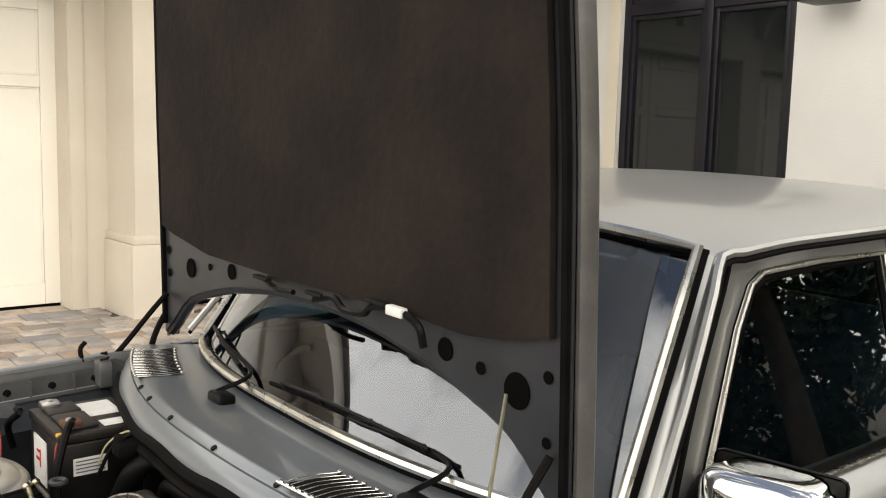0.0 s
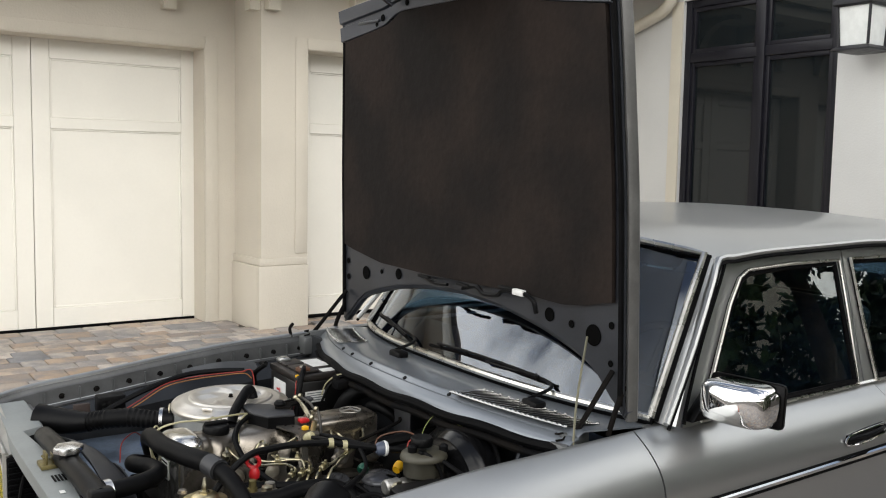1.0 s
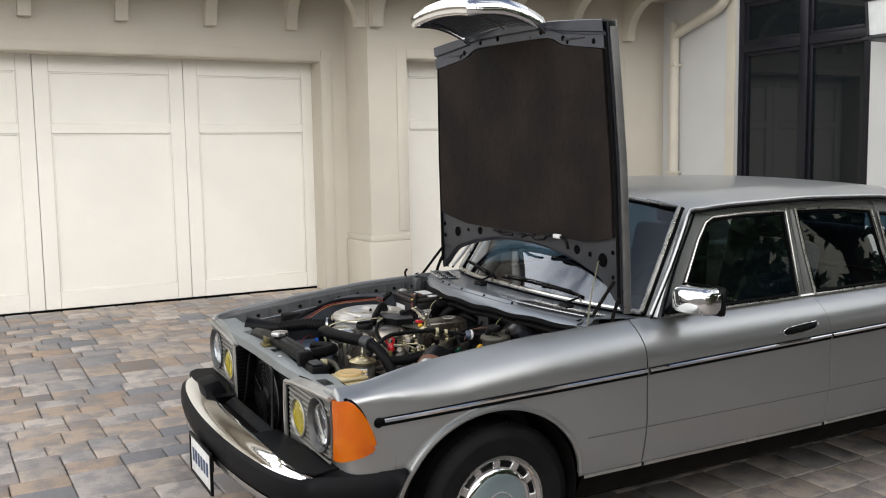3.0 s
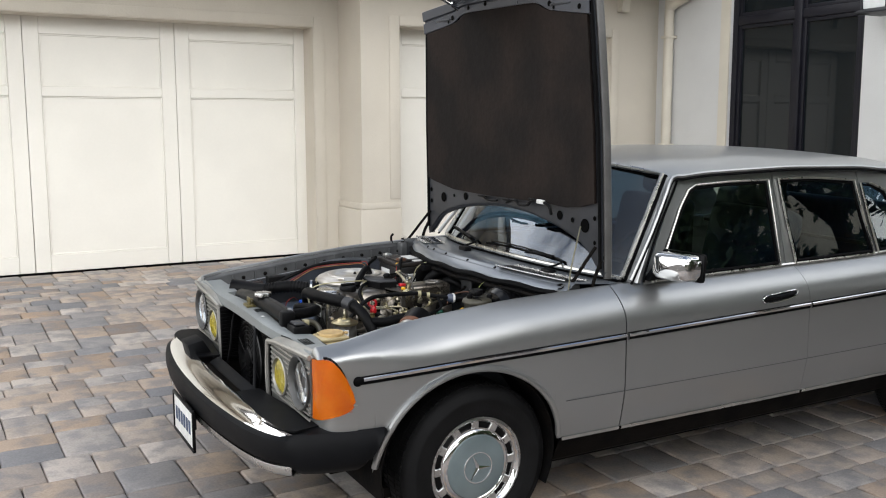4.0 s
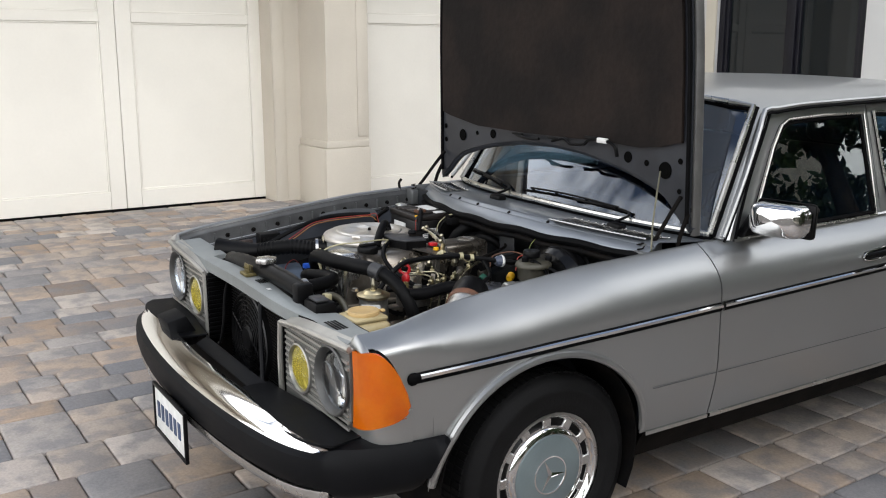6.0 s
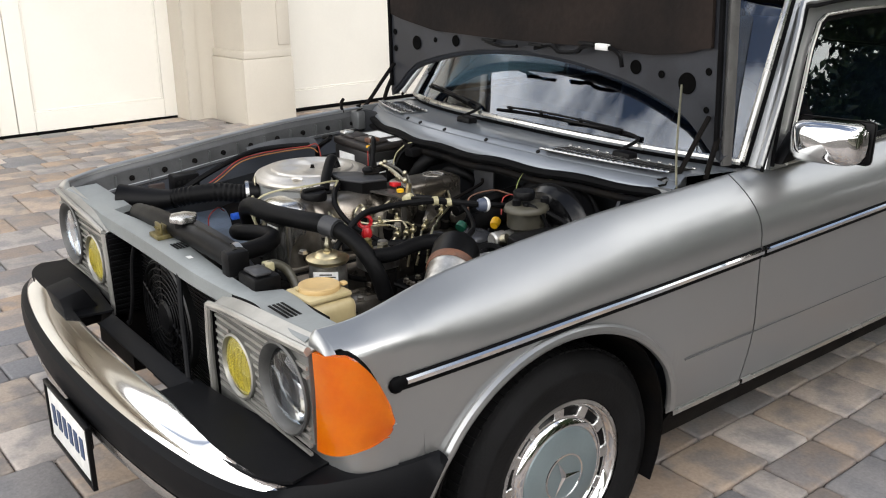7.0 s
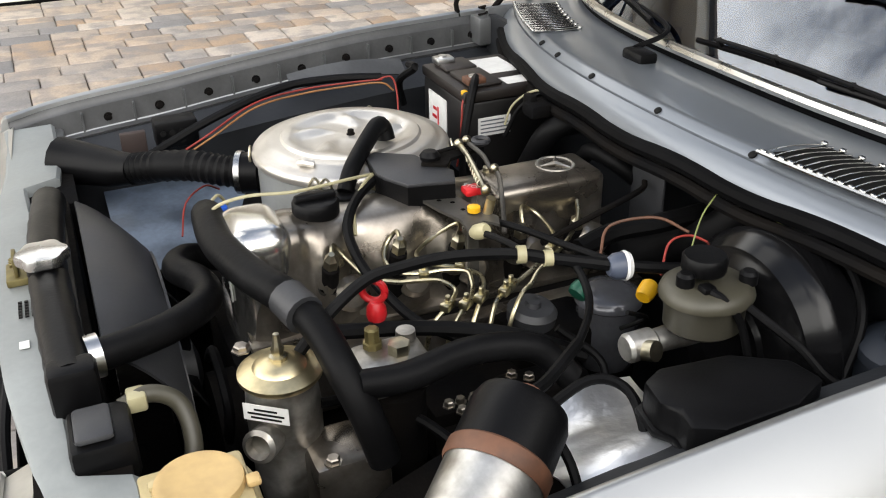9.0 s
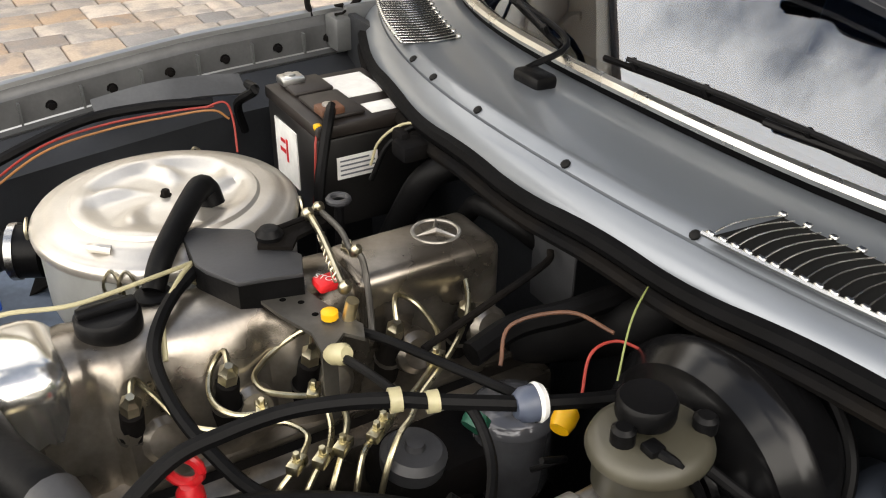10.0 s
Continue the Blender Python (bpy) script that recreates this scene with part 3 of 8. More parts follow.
for side, name in ((-1, "front_fender"), (1, "front_fender")):
    fender = part(name, thicken(body_panel(FENDER_XS, fender_bottom, side), 0.004), PAINT, car)
    x0, zb = -0.600, 0.799
    top = crown(x0)
    section = [(side_y(x0, z), z) for z in [zb + (top - zb) * (1 - (1 - f) ** 1.6) for f in spread(0, 1, 10)]]
    edge_y = section[-1][0]
    section += [(edge_y - 0.010, top - 0.004), (edge_y - 0.012, zb)]
    rows = [[(x0 + 0.0005 - 0.018 * math.sin(a), side * (0.745 + (y - 0.745) * (1 - 0.16 * math.sin(a) ** 2)), zb + (z - zb + 0.0005) * max(0.02, math.cos(a))) for y, z in section] for a in [math.pi / 2 * k / 12 for k in range(13)]]
    part("fender_nose", thicken(sheet(rows), 0.003), PAINT, fender, "rounded painted nose over the lamp")
    # strip below the wrap-round lamp
    plan = [Vector((-0.612, 0.70, 0))] + curve_points([(x, y, 0) for x, y in SIGNAL_PLAN] + [(-0.495, 0.849, 0)], 5)
    rows = [[(p.x, side * p.y, 0.525 + (min(signal_edges(p.x)[1] - 0.004, 0.645) - 0.525) * f) for f in spread(0, 1, 5)] for p in plan]
    part("lamp_apron", thicken(sheet(rows), 0.004), PAINT, fender, "painted apron wrapped below the turn signal")
    lip = [(x, side * (side_y(x, arch(x)) + 0.006), arch(x) - 0.002) for x in [-0.045 + 0.383 * math.sin(radians(a)) for a in range(-88, 89, 4)]]
    part("arch_lip", tube(lip, lambda f: 0.0125, 8, 1, smooth=False), PAINT, fender)
    front_door = part("front_door", thicken(body_panel(spread(0.648, 1.6872, 24), lambda x: SILL, side), 0.004), PAINT, car)
    rear_door = part("rear_door", thicken(body_panel(spread(1.6888, 2.62, 30), lambda x: max(SILL, arch_rear(x)), side), 0.004), PAINT, car)
    quarter = part("rear_quarter", thicken(body_panel([v for v in spread(2.626, 3.9, 40)], lambda x: max(SILL if x < 3.2 else 0.40, arch_rear(x)), side), 0.004), PAINT, car)
    # crease, side mouldings and the bright strip along the sill
    def moulding(x0, x1, dz=0.0):
        zz = lambda x: interp(x, [(-0.55, 0.718), (0.0, 0.737), (0.65, 0.752), (1.5, 0.772), (2.5, 0.79), (3.8, 0.80)]) + dz
        n = max(4, int((x1 - x0) / 0.04))
        return [[(x, side * (side_y(x, zz(x) + b) + o), zz(x) + b) for b, o in ((-0.014, -0.001), (-0.013, 0.006), (-0.007, 0.010), (0.009, 0.010), (0.014, 0.006), (0.015, -0.001))] for x in spread(x0, x1, n)]
    def strip(x0, x1):
        zz = lambda x: interp(x, [(-0.55, 0.718), (0.0, 0.737), (0.65, 0.752), (1.5, 0.772), (2.5, 0.79), (3.8, 0.80)])
        n = max(4, int((x1 - x0) / 0.04))
        return [[(x, side * (side_y(x, zz(x) + b) + o), zz(x) + b) for b, o in ((-0.001, 0.010), (0.001, 0.0145), (0.009, 0.0145), (0.012, 0.009))] for x in spread(x0, x1, n)]
    for owner, x0, x1 in ((fender, -0.495, 0.640), (front_door, 0.652, 1.682), (rear_door, 1.694, 2.42)):
        bar = part("side_moulding", sheet(moulding(x0, x1)), RUBBER, owner, "black rubber side moulding with a bright strip")
        part("bright_strip", sheet(strip(x0 + (0.02 if x0 < 0 else 0.0), x1)), CHROME, owner)
    if side < 0:
        part("moulding_tip", lathe([(0.002, -0.012), (0.012, -0.008), (0.0175, 0.0), (0.0175, 0.012)], Matrix.Translation((-0.497, -side_y(-0.497, 0.718) - 0.002, 0.7195)) @ pose(0, 0, 0, 0, 90, 0) @ Matrix.Diagonal((1, 0.6, 1, 1)), 14), RUBBER, fender)
    for owner, x0, x1 in ((fender, 0.36, 0.64), (front_door, 0.652, 1.68), (rear_door, 1.694, 2.41)):
        rows = [[(x, side * (side_y(x, SILL) + o), SILL + b) for b, o in ((-0.012, 0.0), (-0.010, 0.007), (0.002, 0.007), (0.004, 0.0))] for x in spread(x0, x1, 14)]
        part("sill_strip", sheet(rows), DULL, owner)
    # thin darker line along the lower crease, its shade put into the colour
    for x0, x1 in ((0.36, 0.643), (0.649, 1.685), (1.691, 2.43)):
        part("crease_shade_line", tube([(x, side * (side_y(x, 0.531) + 0.0005), 0.531) for x in spread(x0, x1, 12)], 0.0018, 5, 1, smooth=False), PAINT_IN, car)
    # rocker below the doors: the shade under the sill is put into its black
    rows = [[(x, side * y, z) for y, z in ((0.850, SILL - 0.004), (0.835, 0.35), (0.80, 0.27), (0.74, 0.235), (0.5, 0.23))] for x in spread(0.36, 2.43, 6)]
    part("rocker", thicken(sheet(rows), 0.004), GRIME_SHADE, car)
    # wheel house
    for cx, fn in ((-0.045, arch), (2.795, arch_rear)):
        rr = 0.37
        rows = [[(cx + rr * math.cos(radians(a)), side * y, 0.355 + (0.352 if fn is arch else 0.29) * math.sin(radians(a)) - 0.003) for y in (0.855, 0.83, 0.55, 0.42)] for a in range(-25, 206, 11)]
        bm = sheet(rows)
        part("wheel_house", thicken(bm, 0.004), GRIME_SHADE, car)

# door pulls
for side in (-1, 1):
    for x0, owner_x in ((1.392, 1), (2.30, 2)):
        z0 = 0.836 + (x0 - 1.392) * 0.012
        y = side_y(x0 + 0.09, z0)
        ring = [(x0 - 0.004, z0 - 0.012), (x0 + 0.012, z0 - 0.024), (x0 + 0.10, z0 - 0.025), (x0 + 0.195, z0 - 0.010), (x0 + 0.208, z0 + 0.004), (x0 + 0.200, z0 + 0.018), (x0 + 0.10, z0 + 0.012), (x0 + 0.012, z0 + 0.004), (x0 - 0.004, z0 - 0.012)]
        handle = part("door_handle", tube([(p, side * (y + 0.008), q) for p, q in ring], 0.0034, 8, 2), CHROME, car, "chrome-framed door pull")
        part("handle_grip", tube([(x0 + 0.01, side * (y + 0.006), z0 - 0.006), (x0 + 0.05, side * (y + 0.018), z0 + 0.000), (x0 + 0.10, side * (y + 0.021), z0 + 0.002), (x0 + 0.15, side * (y + 0.018), z0 + 0.006), (x0 + 0.195, side * (y + 0.006), z0 + 0.006)], 0.0065, 8, 4), BUMPER, handle)
        part("handle_recess", prism([(p, q) for p, q in ring[:-1]], "y", side * (y - 0.006), side * (y + 0.005)), PLASTIC, handle, "dark recess behind the pull")

# lower body closing
part("floor_pan", boxes((-0.33, 3.85, -0.70, 0.70, 0.21, 0.25)), GRIME_SHADE, car)
part("tail_panel", thicken(sheet([[(3.92, y, z) for z in (0.40, 0.6, 0.8, 0.895)] for y in spread(-0.79, 0.79, 12)]), 0.004), PAINT, car)


# ---- greenhouse ----
def ws_base(u):
    return Vector((0.588 + 0.160 * abs(u) ** 2.5, 0.735 * u, 0.957 - 0.022 * u * u))


def ws_top(u):
    return Vector((0.905 + 0.100 * abs(u) ** 2.8, 0.665 * u, 1.392 - 0.045 * u * u))


def pane_rows(base, top, n, k, bulge=0.012, out=0.0, crown=0.0):
    rows = []
    for i in range(n + 1):
        u = -1 + 2 * i / n
        a, b = base(u), top(u)
        row = []
        for j in range(k + 1):
            v = j / k
            p = a.lerp(b, v)
            row.append(p + Vector((-0.55, 0, 0.85)) * (bulge * 4 * v * (1 - v) + crown * (1 - u ** 6) + out))
        rows.append(row)
    return rows


windscreen = part("windscreen", thicken(sheet(pane_rows(lambda u: ws_base(u * 0.985), lambda u: ws_top(u * 0.975), 40, 8, crown=0.015)), 0.005), GLASS, car, "tinted windscreen reflecting the sky")


def ws_loop(inset=0.0, out=0.010):
    us = spread(-1, 1, 20)
    pts = [ws_base(u) for u in us] + [ws_base(1).lerp(ws_top(1), v) for v in (0.25, 0.5, 0.75)] + [ws_top(u) for u in us[::-1]] + [ws_top(-1).lerp(ws_base(-1), v) for v in (0.25, 0.5, 0.75)]
    return [p + Vector((-0.55, 0, 0.85)) * out for p in pts]


loop = ws_loop()
part("windscreen_seal", tube(loop + loop[:1], 0.015, 8, 1, smooth=False), RUBBER, windscreen)
loop = ws_loop(out=0.020)
loop = [p + Vector((-0.006, 0, 0.002)) for p in loop]
part("windscreen_trim", tube(loop + loop[:1], 0.0105, 8, 1, smooth=False), TRIM, windscreen, "bright trim round the windscreen")


def roof_z(x):
    return interp(x, [(0.8, 1.375), (0.95, 1.403), (1.2, 1.425), (1.7, 1.437), (2.2, 1.425), (2.6, 1.39), (2.75, 1.36)])


def roof_half(x):
    return interp(x, [(0.8, 0.665), (1.0, 0.678), (1.6, 0.692), (2.3, 0.685), (2.7, 0.66)])


def roof_rows():
    rows = []
    for i in range(25):
        f = i / 24
        row = []
        for j in range(25):
            u = -1 + 2 * j / 24
            x0, x1 = ws_top(u).x + 0.004, 2.68 - 0.09 * u * u
            x = x0 + (x1 - x0) * f
            drop = 0.020 * abs(u) ** 2 + 0.045 * abs(u) ** 7
            row.append((x, roof_half(x) * u, roof_z(x) - drop + 0.004))
        rows.append(row)
    return rows


roof_panel = part("car_roof", thicken(sheet(roof_rows()), 0.006), PAINT, car)
part("headliner", thicken(sheet([[(p[0], p[1] * 0.97, p[2] - 0.035) for p in row] for row in roof_rows()[1:-1]]), 0.004), LINER, roof_panel)
# rear window, rear deck and bootlid
rear_rows = [[Vector((2.66 - 0.09 * u * u, 0.63 * u, 1.372 - 0.05 * u * u)).lerp(Vector((3.06 - 0.10 * u * u, 0.68 * u, 0.985)), v) for v in spread(0, 1, 6)] for u in spread(-1, 1, 14)]
rear_glass = part("rear_window", thicken(sheet(rear_rows), 0.005), GLASS, car)
rear_glass.visible_shadow = False
part("bootlid", thicken(sheet([[(x, y, crown(min(x, 3.85)) + 0.02 - 0.02 * (y / 0.74) ** 2) for x in [2.97 + i * 0.094 for i in range(11)]] for y in spread(-0.745, 0.745, 12)]), 0.006), PAINT, car)
part("parcel_shelf", boxes((2.55, 3.05, -0.66, 0.66, 0.93, 0.95), bevel=0.006), DASH, car)


def tumble(z):
    """Half width of the side glass at a height."""
    return 0.778 - (z - 0.94) * 0.262


def frame_ring(outer, inner, side, out=0.0):
    """The ring of sheet metal between two outlines of one count, in x and z, laid on the leaning side."""
    rows = [[(p[0], side * (tumble(p[1]) + d), p[1]) for p in o] for o, d in ((outer, out), (inner, out), (inner, out - 0.014), (outer, out - 0.014), (outer, out))]
    bm = sheet(rows, closed=True)
    bmesh.ops.remove_doubles(bm, verts=bm.verts, dist=0.0001)
    return bm


FWIN = [(0.868, 0.940), (0.955, 1.075), (1.052, 1.227), (1.110, 1.295), (1.152, 1.315), (1.35, 1.323), (1.598, 1.323), (1.603, 1.14), (1.600, 0.946)]
FOUT = [(0.795, 0.915), (0.905, 1.09), (1.005, 1.245), (1.064, 1.330), (1.100, 1.356), (1.35, 1.366), (1.630, 1.368), (1.638, 1.14), (1.642, 0.922)]
RWIN = [(1.702, 0.948), (1.678, 1.145), (1.664, 1.325), (1.90, 1.323), (2.180, 1.302), (2.211, 1.126), (2.247, 0.953)]
ROUT = [(1.646, 0.926), (1.642, 1.145), (1.634, 1.368), (1.90, 1.370), (2.205, 1.352), (2.238, 1.126), (2.275, 0.933)]
QWIN = [(2.279, 0.956), (2.246, 1.126), (2.222, 1.288), (2.30, 1.282), (2.40, 1.245), (2.47, 1.13), (2.50, 0.965)]
QOUT = [(2.279, 0.936), (2.242, 1.126), (2.209, 1.350), (2.34, 1.345), (2.52, 1.300), (2.67, 1.13), (2.86, 0.95)]
for side in (-1, 1):
    for name, outl, win in (("front_door_frame", FOUT, FWIN), ("rear_door_frame", ROUT, RWIN), ("roof_pillar", QOUT, QWIN)):
        fr = part(name, frame_ring(outl, win, side), PAINT, car)
        pts = [(p[0], side * (tumble(p[1]) + 0.010), p[1]) for p in win]
        part("window_trim", tube(pts + pts[:1], 0.0055, 8, 1, smooth=False), TRIM, fr, "bright trim round the side window")
        inner_loop = [(p[0] + (0.012 if p[0] < sum(q[0] for q in win) / len(win) else -0.012), side * (tumble(p[1]) + 0.002), p[1] + (0.010 if p[1] < 1.1 else -0.012)) for p in win]
        part("window_seal", tube(inner_loop + inner_loop[:1], 0.009, 6, 1, smooth=False), RUBBER, fr)
        bm = bmesh.new()
        vs = [bm.verts.new((p[0], side * (tumble(p[1]) - 0.004), p[1])) for p in win]
        bm.faces.new(vs)
        pane = part("side_glass", thicken(bm, 0.004), SIDEGLASS, fr)
        pane.visible_shadow = False
    # windscreen pillar
    rows = []
    for i in range(9):
        v = i / 8
        a = ws_base(side).lerp(ws_top(side), v)
        z = a.z
        xo = interp(z, [(0.90, 0.765), (0.935, 0.785), (1.13, 0.902), (1.318, 1.040), (1.345, 1.06), (1.4, 1.09)])
        b = Vector((xo, side * (tumble(z) + 0.008), z))
        mid = a.lerp(b, 0.5) + Vector((-0.012, side * 0.016, 0.006))
        rows.append([a + Vector((-0.004, side * 0.008, 0.008)), a.lerp(mid, 0.6) + Vector((-0.006, side * 0.006, 0.003)), mid, b.lerp(mid, 0.5) + Vector((-0.002, side * 0.006, 0)), b])
    part("windscreen_pillar", thicken(sheet(rows), 0.01), PAINT, car)
    part("door_gap_seal", tube([(interp(z, [(0.935, 0.790), (1.13, 0.907), (1.318, 1.045), (1.36, 1.075)]), side * (tumble(z) + 0.010), z) for z in spread(0.94, 1.36, 12)], 0.0055, 6, 1), RUBBER, car, "black rubber seal along the door edge")
    # drip rail along the roof
    rail = [(x, side * (roof_half(x) + 0.012), roof_z(x) - 0.062 + 0.004) for x in spread(1.02, 2.62, 30)]
    rail = [(0.72, side * 0.80, 0.955), (0.86, side * 0.755, 1.135), (0.97, side * 0.715, 1.295)] + rail + [(2.78, side * 0.70, 1.22), (2.92, side * 0.74, 1.02)]
    part("drip_rail", tube(rail, 0.010, 8, 2), PAINT, car)
    rail2 = [(p[0], p[1] + side * 0.008, p[2] - 0.012) for p in rail]
    part("drip_rail_seal", tube(rail2, 0.0055, 6, 2), RUBBER, car)
    part("shoulder_seal", tube([(x, side * (tumble(crown(x)) + 0.004), crown(x) - 0.002) for x in spread(0.98, 2.5, 12)], 0.008, 6, 1), DULL, car)
    # shoulder between the rounded panel and the window frame
    rows = [[(x, side * (side_y(x, crown(x)) - 0.03), crown(x) - 0.002), (x, side * (tumble(crown(x)) - 0.012), crown(x) - 0.004)] for x in spread(0.70, 2.86, 20)]
    part("belt_shoulder", thicken(sheet(rows), 0.004), PAINT, car)

# door mirror on the driver's side
mirror = part("door_mirror", bmesh.new(), CHROME, car, "chrome door mirror")
bm = bmesh.new()
rows = []
for x, sc in ((-0.0125, 0.02), (-0.012, 0.20), (-0.0105, 0.42), (-0.008, 0.62), (-0.004, 0.78), (0.003, 0.90), (0.014, 0.965), (0.030, 0.99), (0.06, 1.0), (0.095, 0.995)):
    row = []
    for i in range(28):
        a = 2 * math.pi * i / 28
        c, s = math.cos(a), math.sin(a)
        yy = math.copysign(abs(c) ** 0.45, c) * 0.094 * sc
        zz = math.copysign(abs(s) ** 0.45, s) * 0.056 * sc
        row.append((x, yy, zz))
    rows.append(row)
sheet(rows, closed=True, bm=bm)
bm.verts.ensure_lookup_table()
bm.faces.new(bm.verts[:28])
MIRROR_AT = pose(0.822, -0.912, 1.020, 0, 3, 12)
bmesh.ops.transform(bm, matrix=MIRROR_AT, verts=bm.verts)
bmesh.ops.recalc_face_normals(bm, faces=bm.faces)
bm.to_mesh(mirror.data)
bm.free()
mirror.data.shade_smooth()
bm = boxes((0.088, 0.102, -0.101, 0.101, -0.058, 0.058), bevel=0.012)
bmesh.ops.transform(bm, matrix=MIRROR_AT, verts=bm.verts)
part("mirror_rim", bm, PLASTIC, mirror)
bm = boxes((0.1, 0.105, -0.09, 0.09, -0.048, 0.048), bevel=0.002)
bmesh.ops.transform(bm, matrix=MIRROR_AT, verts=bm.verts)
part("mirror_glass", bm, CHROME, mirror)
part("mirror_foot", prism([(0.81, 0.945), (0.965, 0.955), (0.940, 1.01), (0.885, 1.025)], "y", -0.808, -0.770, bevel=0.006), PLASTIC, mirror)
part("mirror_arm", tube([(0.89, -0.79, 0.990), (0.895, -0.86, 1.000)], 0.016, 10, 2), PLASTIC, mirror)

# ---- wheels ----
def wheel(cx, side):
    c = Matrix.Translation((cx, side * 0.735, 0.312)) @ pose(0, 0, 0, side * -90, 0, 0) @ Matrix.Diagonal((1, 1, 1, 1))
    w = part("wheel", lathe([(0.17, -0.09), (0.178, -0.07), (0.165, 0.0), (0.178, 0.062), (0.192, 0.078), (0.194, 0.086), (0.186, 0.088), (0.176, 0.070), (0.168, 0.062), (0.155, 0.058), (0.10, 0.062), (0.02, 0.055)], c, 48), ALU, car, "steel wheel with a bright trim ring and enamelled hubcap")
    part("tyre", lathe([(0.184, -0.085), (0.215, -0.098), (0.26, -0.100), (0.292, -0.092), (0.307, -0.075), (0.312, -0.05), (0.3135, 0.0), (0.312, 0.05), (0.307, 0.075), (0.292, 0.092), (0.277, 0.096), (0.274, 0.099), (0.262, 0.101), (0.258, 0.099), (0.225, 0.0985), (0.215, 0.096), (0.196, 0.087)], c, 72, cap=False), TYRE, w, "black road tyre")
    bm = bmesh.new()
    for i in range(90):
        a = 2 * math.pi * i / 90
        for z0, z1 in ((-0.066, -0.035), (-0.027, 0.022), (0.03, 0.066)):
            box(bm, 0.310, 0.3150, -0.008, 0.008, z0, z1, m=c @ pose(0, 0, 0, 0, 0, math.degrees(a) + z0 * 60))
    part("tread_block", bm, TYRE, w)
    # slotted trim ring: sixteen small bridges over a dark gap
    part("slot_ring", lathe([(0.146, 0.060), (0.170, 0.064), (0.171, 0.060), (0.145, 0.056)], c, 48, cap=False), PLASTIC, w, "dark slots round the trim")
    for i in range(12):
        part("trim_bridge", box(bmesh.new(), 0.141, 0.176, -0.016, 0.016, 0.060, 0.070, bevel=0.003, seg=1, m=c @ pose(0, 0, 0, 0, 0, i * 30)), ALU, w)
    part("trim_ring", lathe([(0.170, 0.062), (0.174, 0.076), (0.184, 0.084), (0.190, 0.080)], c, 56, cap=False), CHROME, w)
    part("hubcap", lathe([(0.150, 0.056), (0.148, 0.070), (0.138, 0.080), (0.126, 0.083), (0.122, 0.080)], c, 56, cap=False), CHROME, w, "bright rim of the hubcap")
    part("hubcap_face", lathe([(0.124, 0.078), (0.121, 0.084), (0.11, 0.088), (0.06, 0.091), (0.0005, 0.092)], c, 48), HUB, w, "blue-grey enamelled hubcap face")
    bm = lathe([(0.056, 0.0905), (0.057, 0.0935), (0.061, 0.0935), (0.062, 0.0905)], c, 40, cap=False)
    for k in range(3):
        a = radians(90 + 120 * k + (26 if side < 0 else 0))
        tip = Vector((0.058 * math.cos(a), 0.058 * math.sin(a), 0.093))
        l, r = [Vector((0.009 * math.cos(a + d), 0.009 * math.sin(a + d), 0.0925)) for d in (1.05, -1.05)]
        v = [bm.verts.new(c @ p) for p in (tip, l, Vector((0, 0, 0.097)), r)]
        bm.faces.new((v[0], v[1], v[2]))
        bm.faces.new((v[0], v[2], v[3]))
    part("hubcap_emblem", bm, CHROME, w, "raised round emblem")
    part("brake_disc", lathe([(0.13, -0.02), (0.13, 0.0), (0.06, 0.0)], c, 32), GRIME_SHADE, w)


for cx in (0.0, 2.795):
    for side in (-1, 1):
        wheel(cx, side)


# ---- front end ----
RAILGREEN = material("grey_green_support_paint", (0.25, 0.268, 0.268), 0.45, 0.2, 0.08, 7, 120, rough_vary=0.15, bump=0.03)
MESH = material("black_mesh", (0.006, 0.006, 0.0065), 0.5, 0, 0.15, 20, 150)
WHITE = material("white_label", (0.75, 0.75, 0.73), 0.6, 0, 0.05, 30, 120)
INK = material("black_print", (0.006, 0.006, 0.006), 0.7, spec=0.2)
GREYPRINT = material("grey_print", (0.12, 0.13, 0.15), 0.6)
# rim of the clear lamp: the shade in its tunnel is put into the grey
SHADOWRIM = material("shaded_lamp_rim", (0.10, 0.10, 0.098), 0.45, 0.5, 0.08, 20, 150)
PLATEBAR = material("plate_blue", (0.04, 0.07, 0.15), 0.5)
RED = material("red_print", (0.62, 0.015, 0.02), 0.45, 0, 0.08, 40, 200)


def bumper_line(n=61):
    """Plan of the bumper's outer face, from the left wheel arch round to the right one."""
    pts = [(-0.40, -0.884), (-0.50, -0.878), (-0.60, -0.858), (-0.69, -0.822), (-0.765, -0.752), (-0.812, -0.64), (-0.845, -0.46), (-0.866, -0.24), (-0.873, 0.0)]
    pts += [(x, -y) for x, y in pts[-2::-1]]
    return curve_points([(x, y, 0) for x, y in pts], 5)


BLINE = bumper_line()


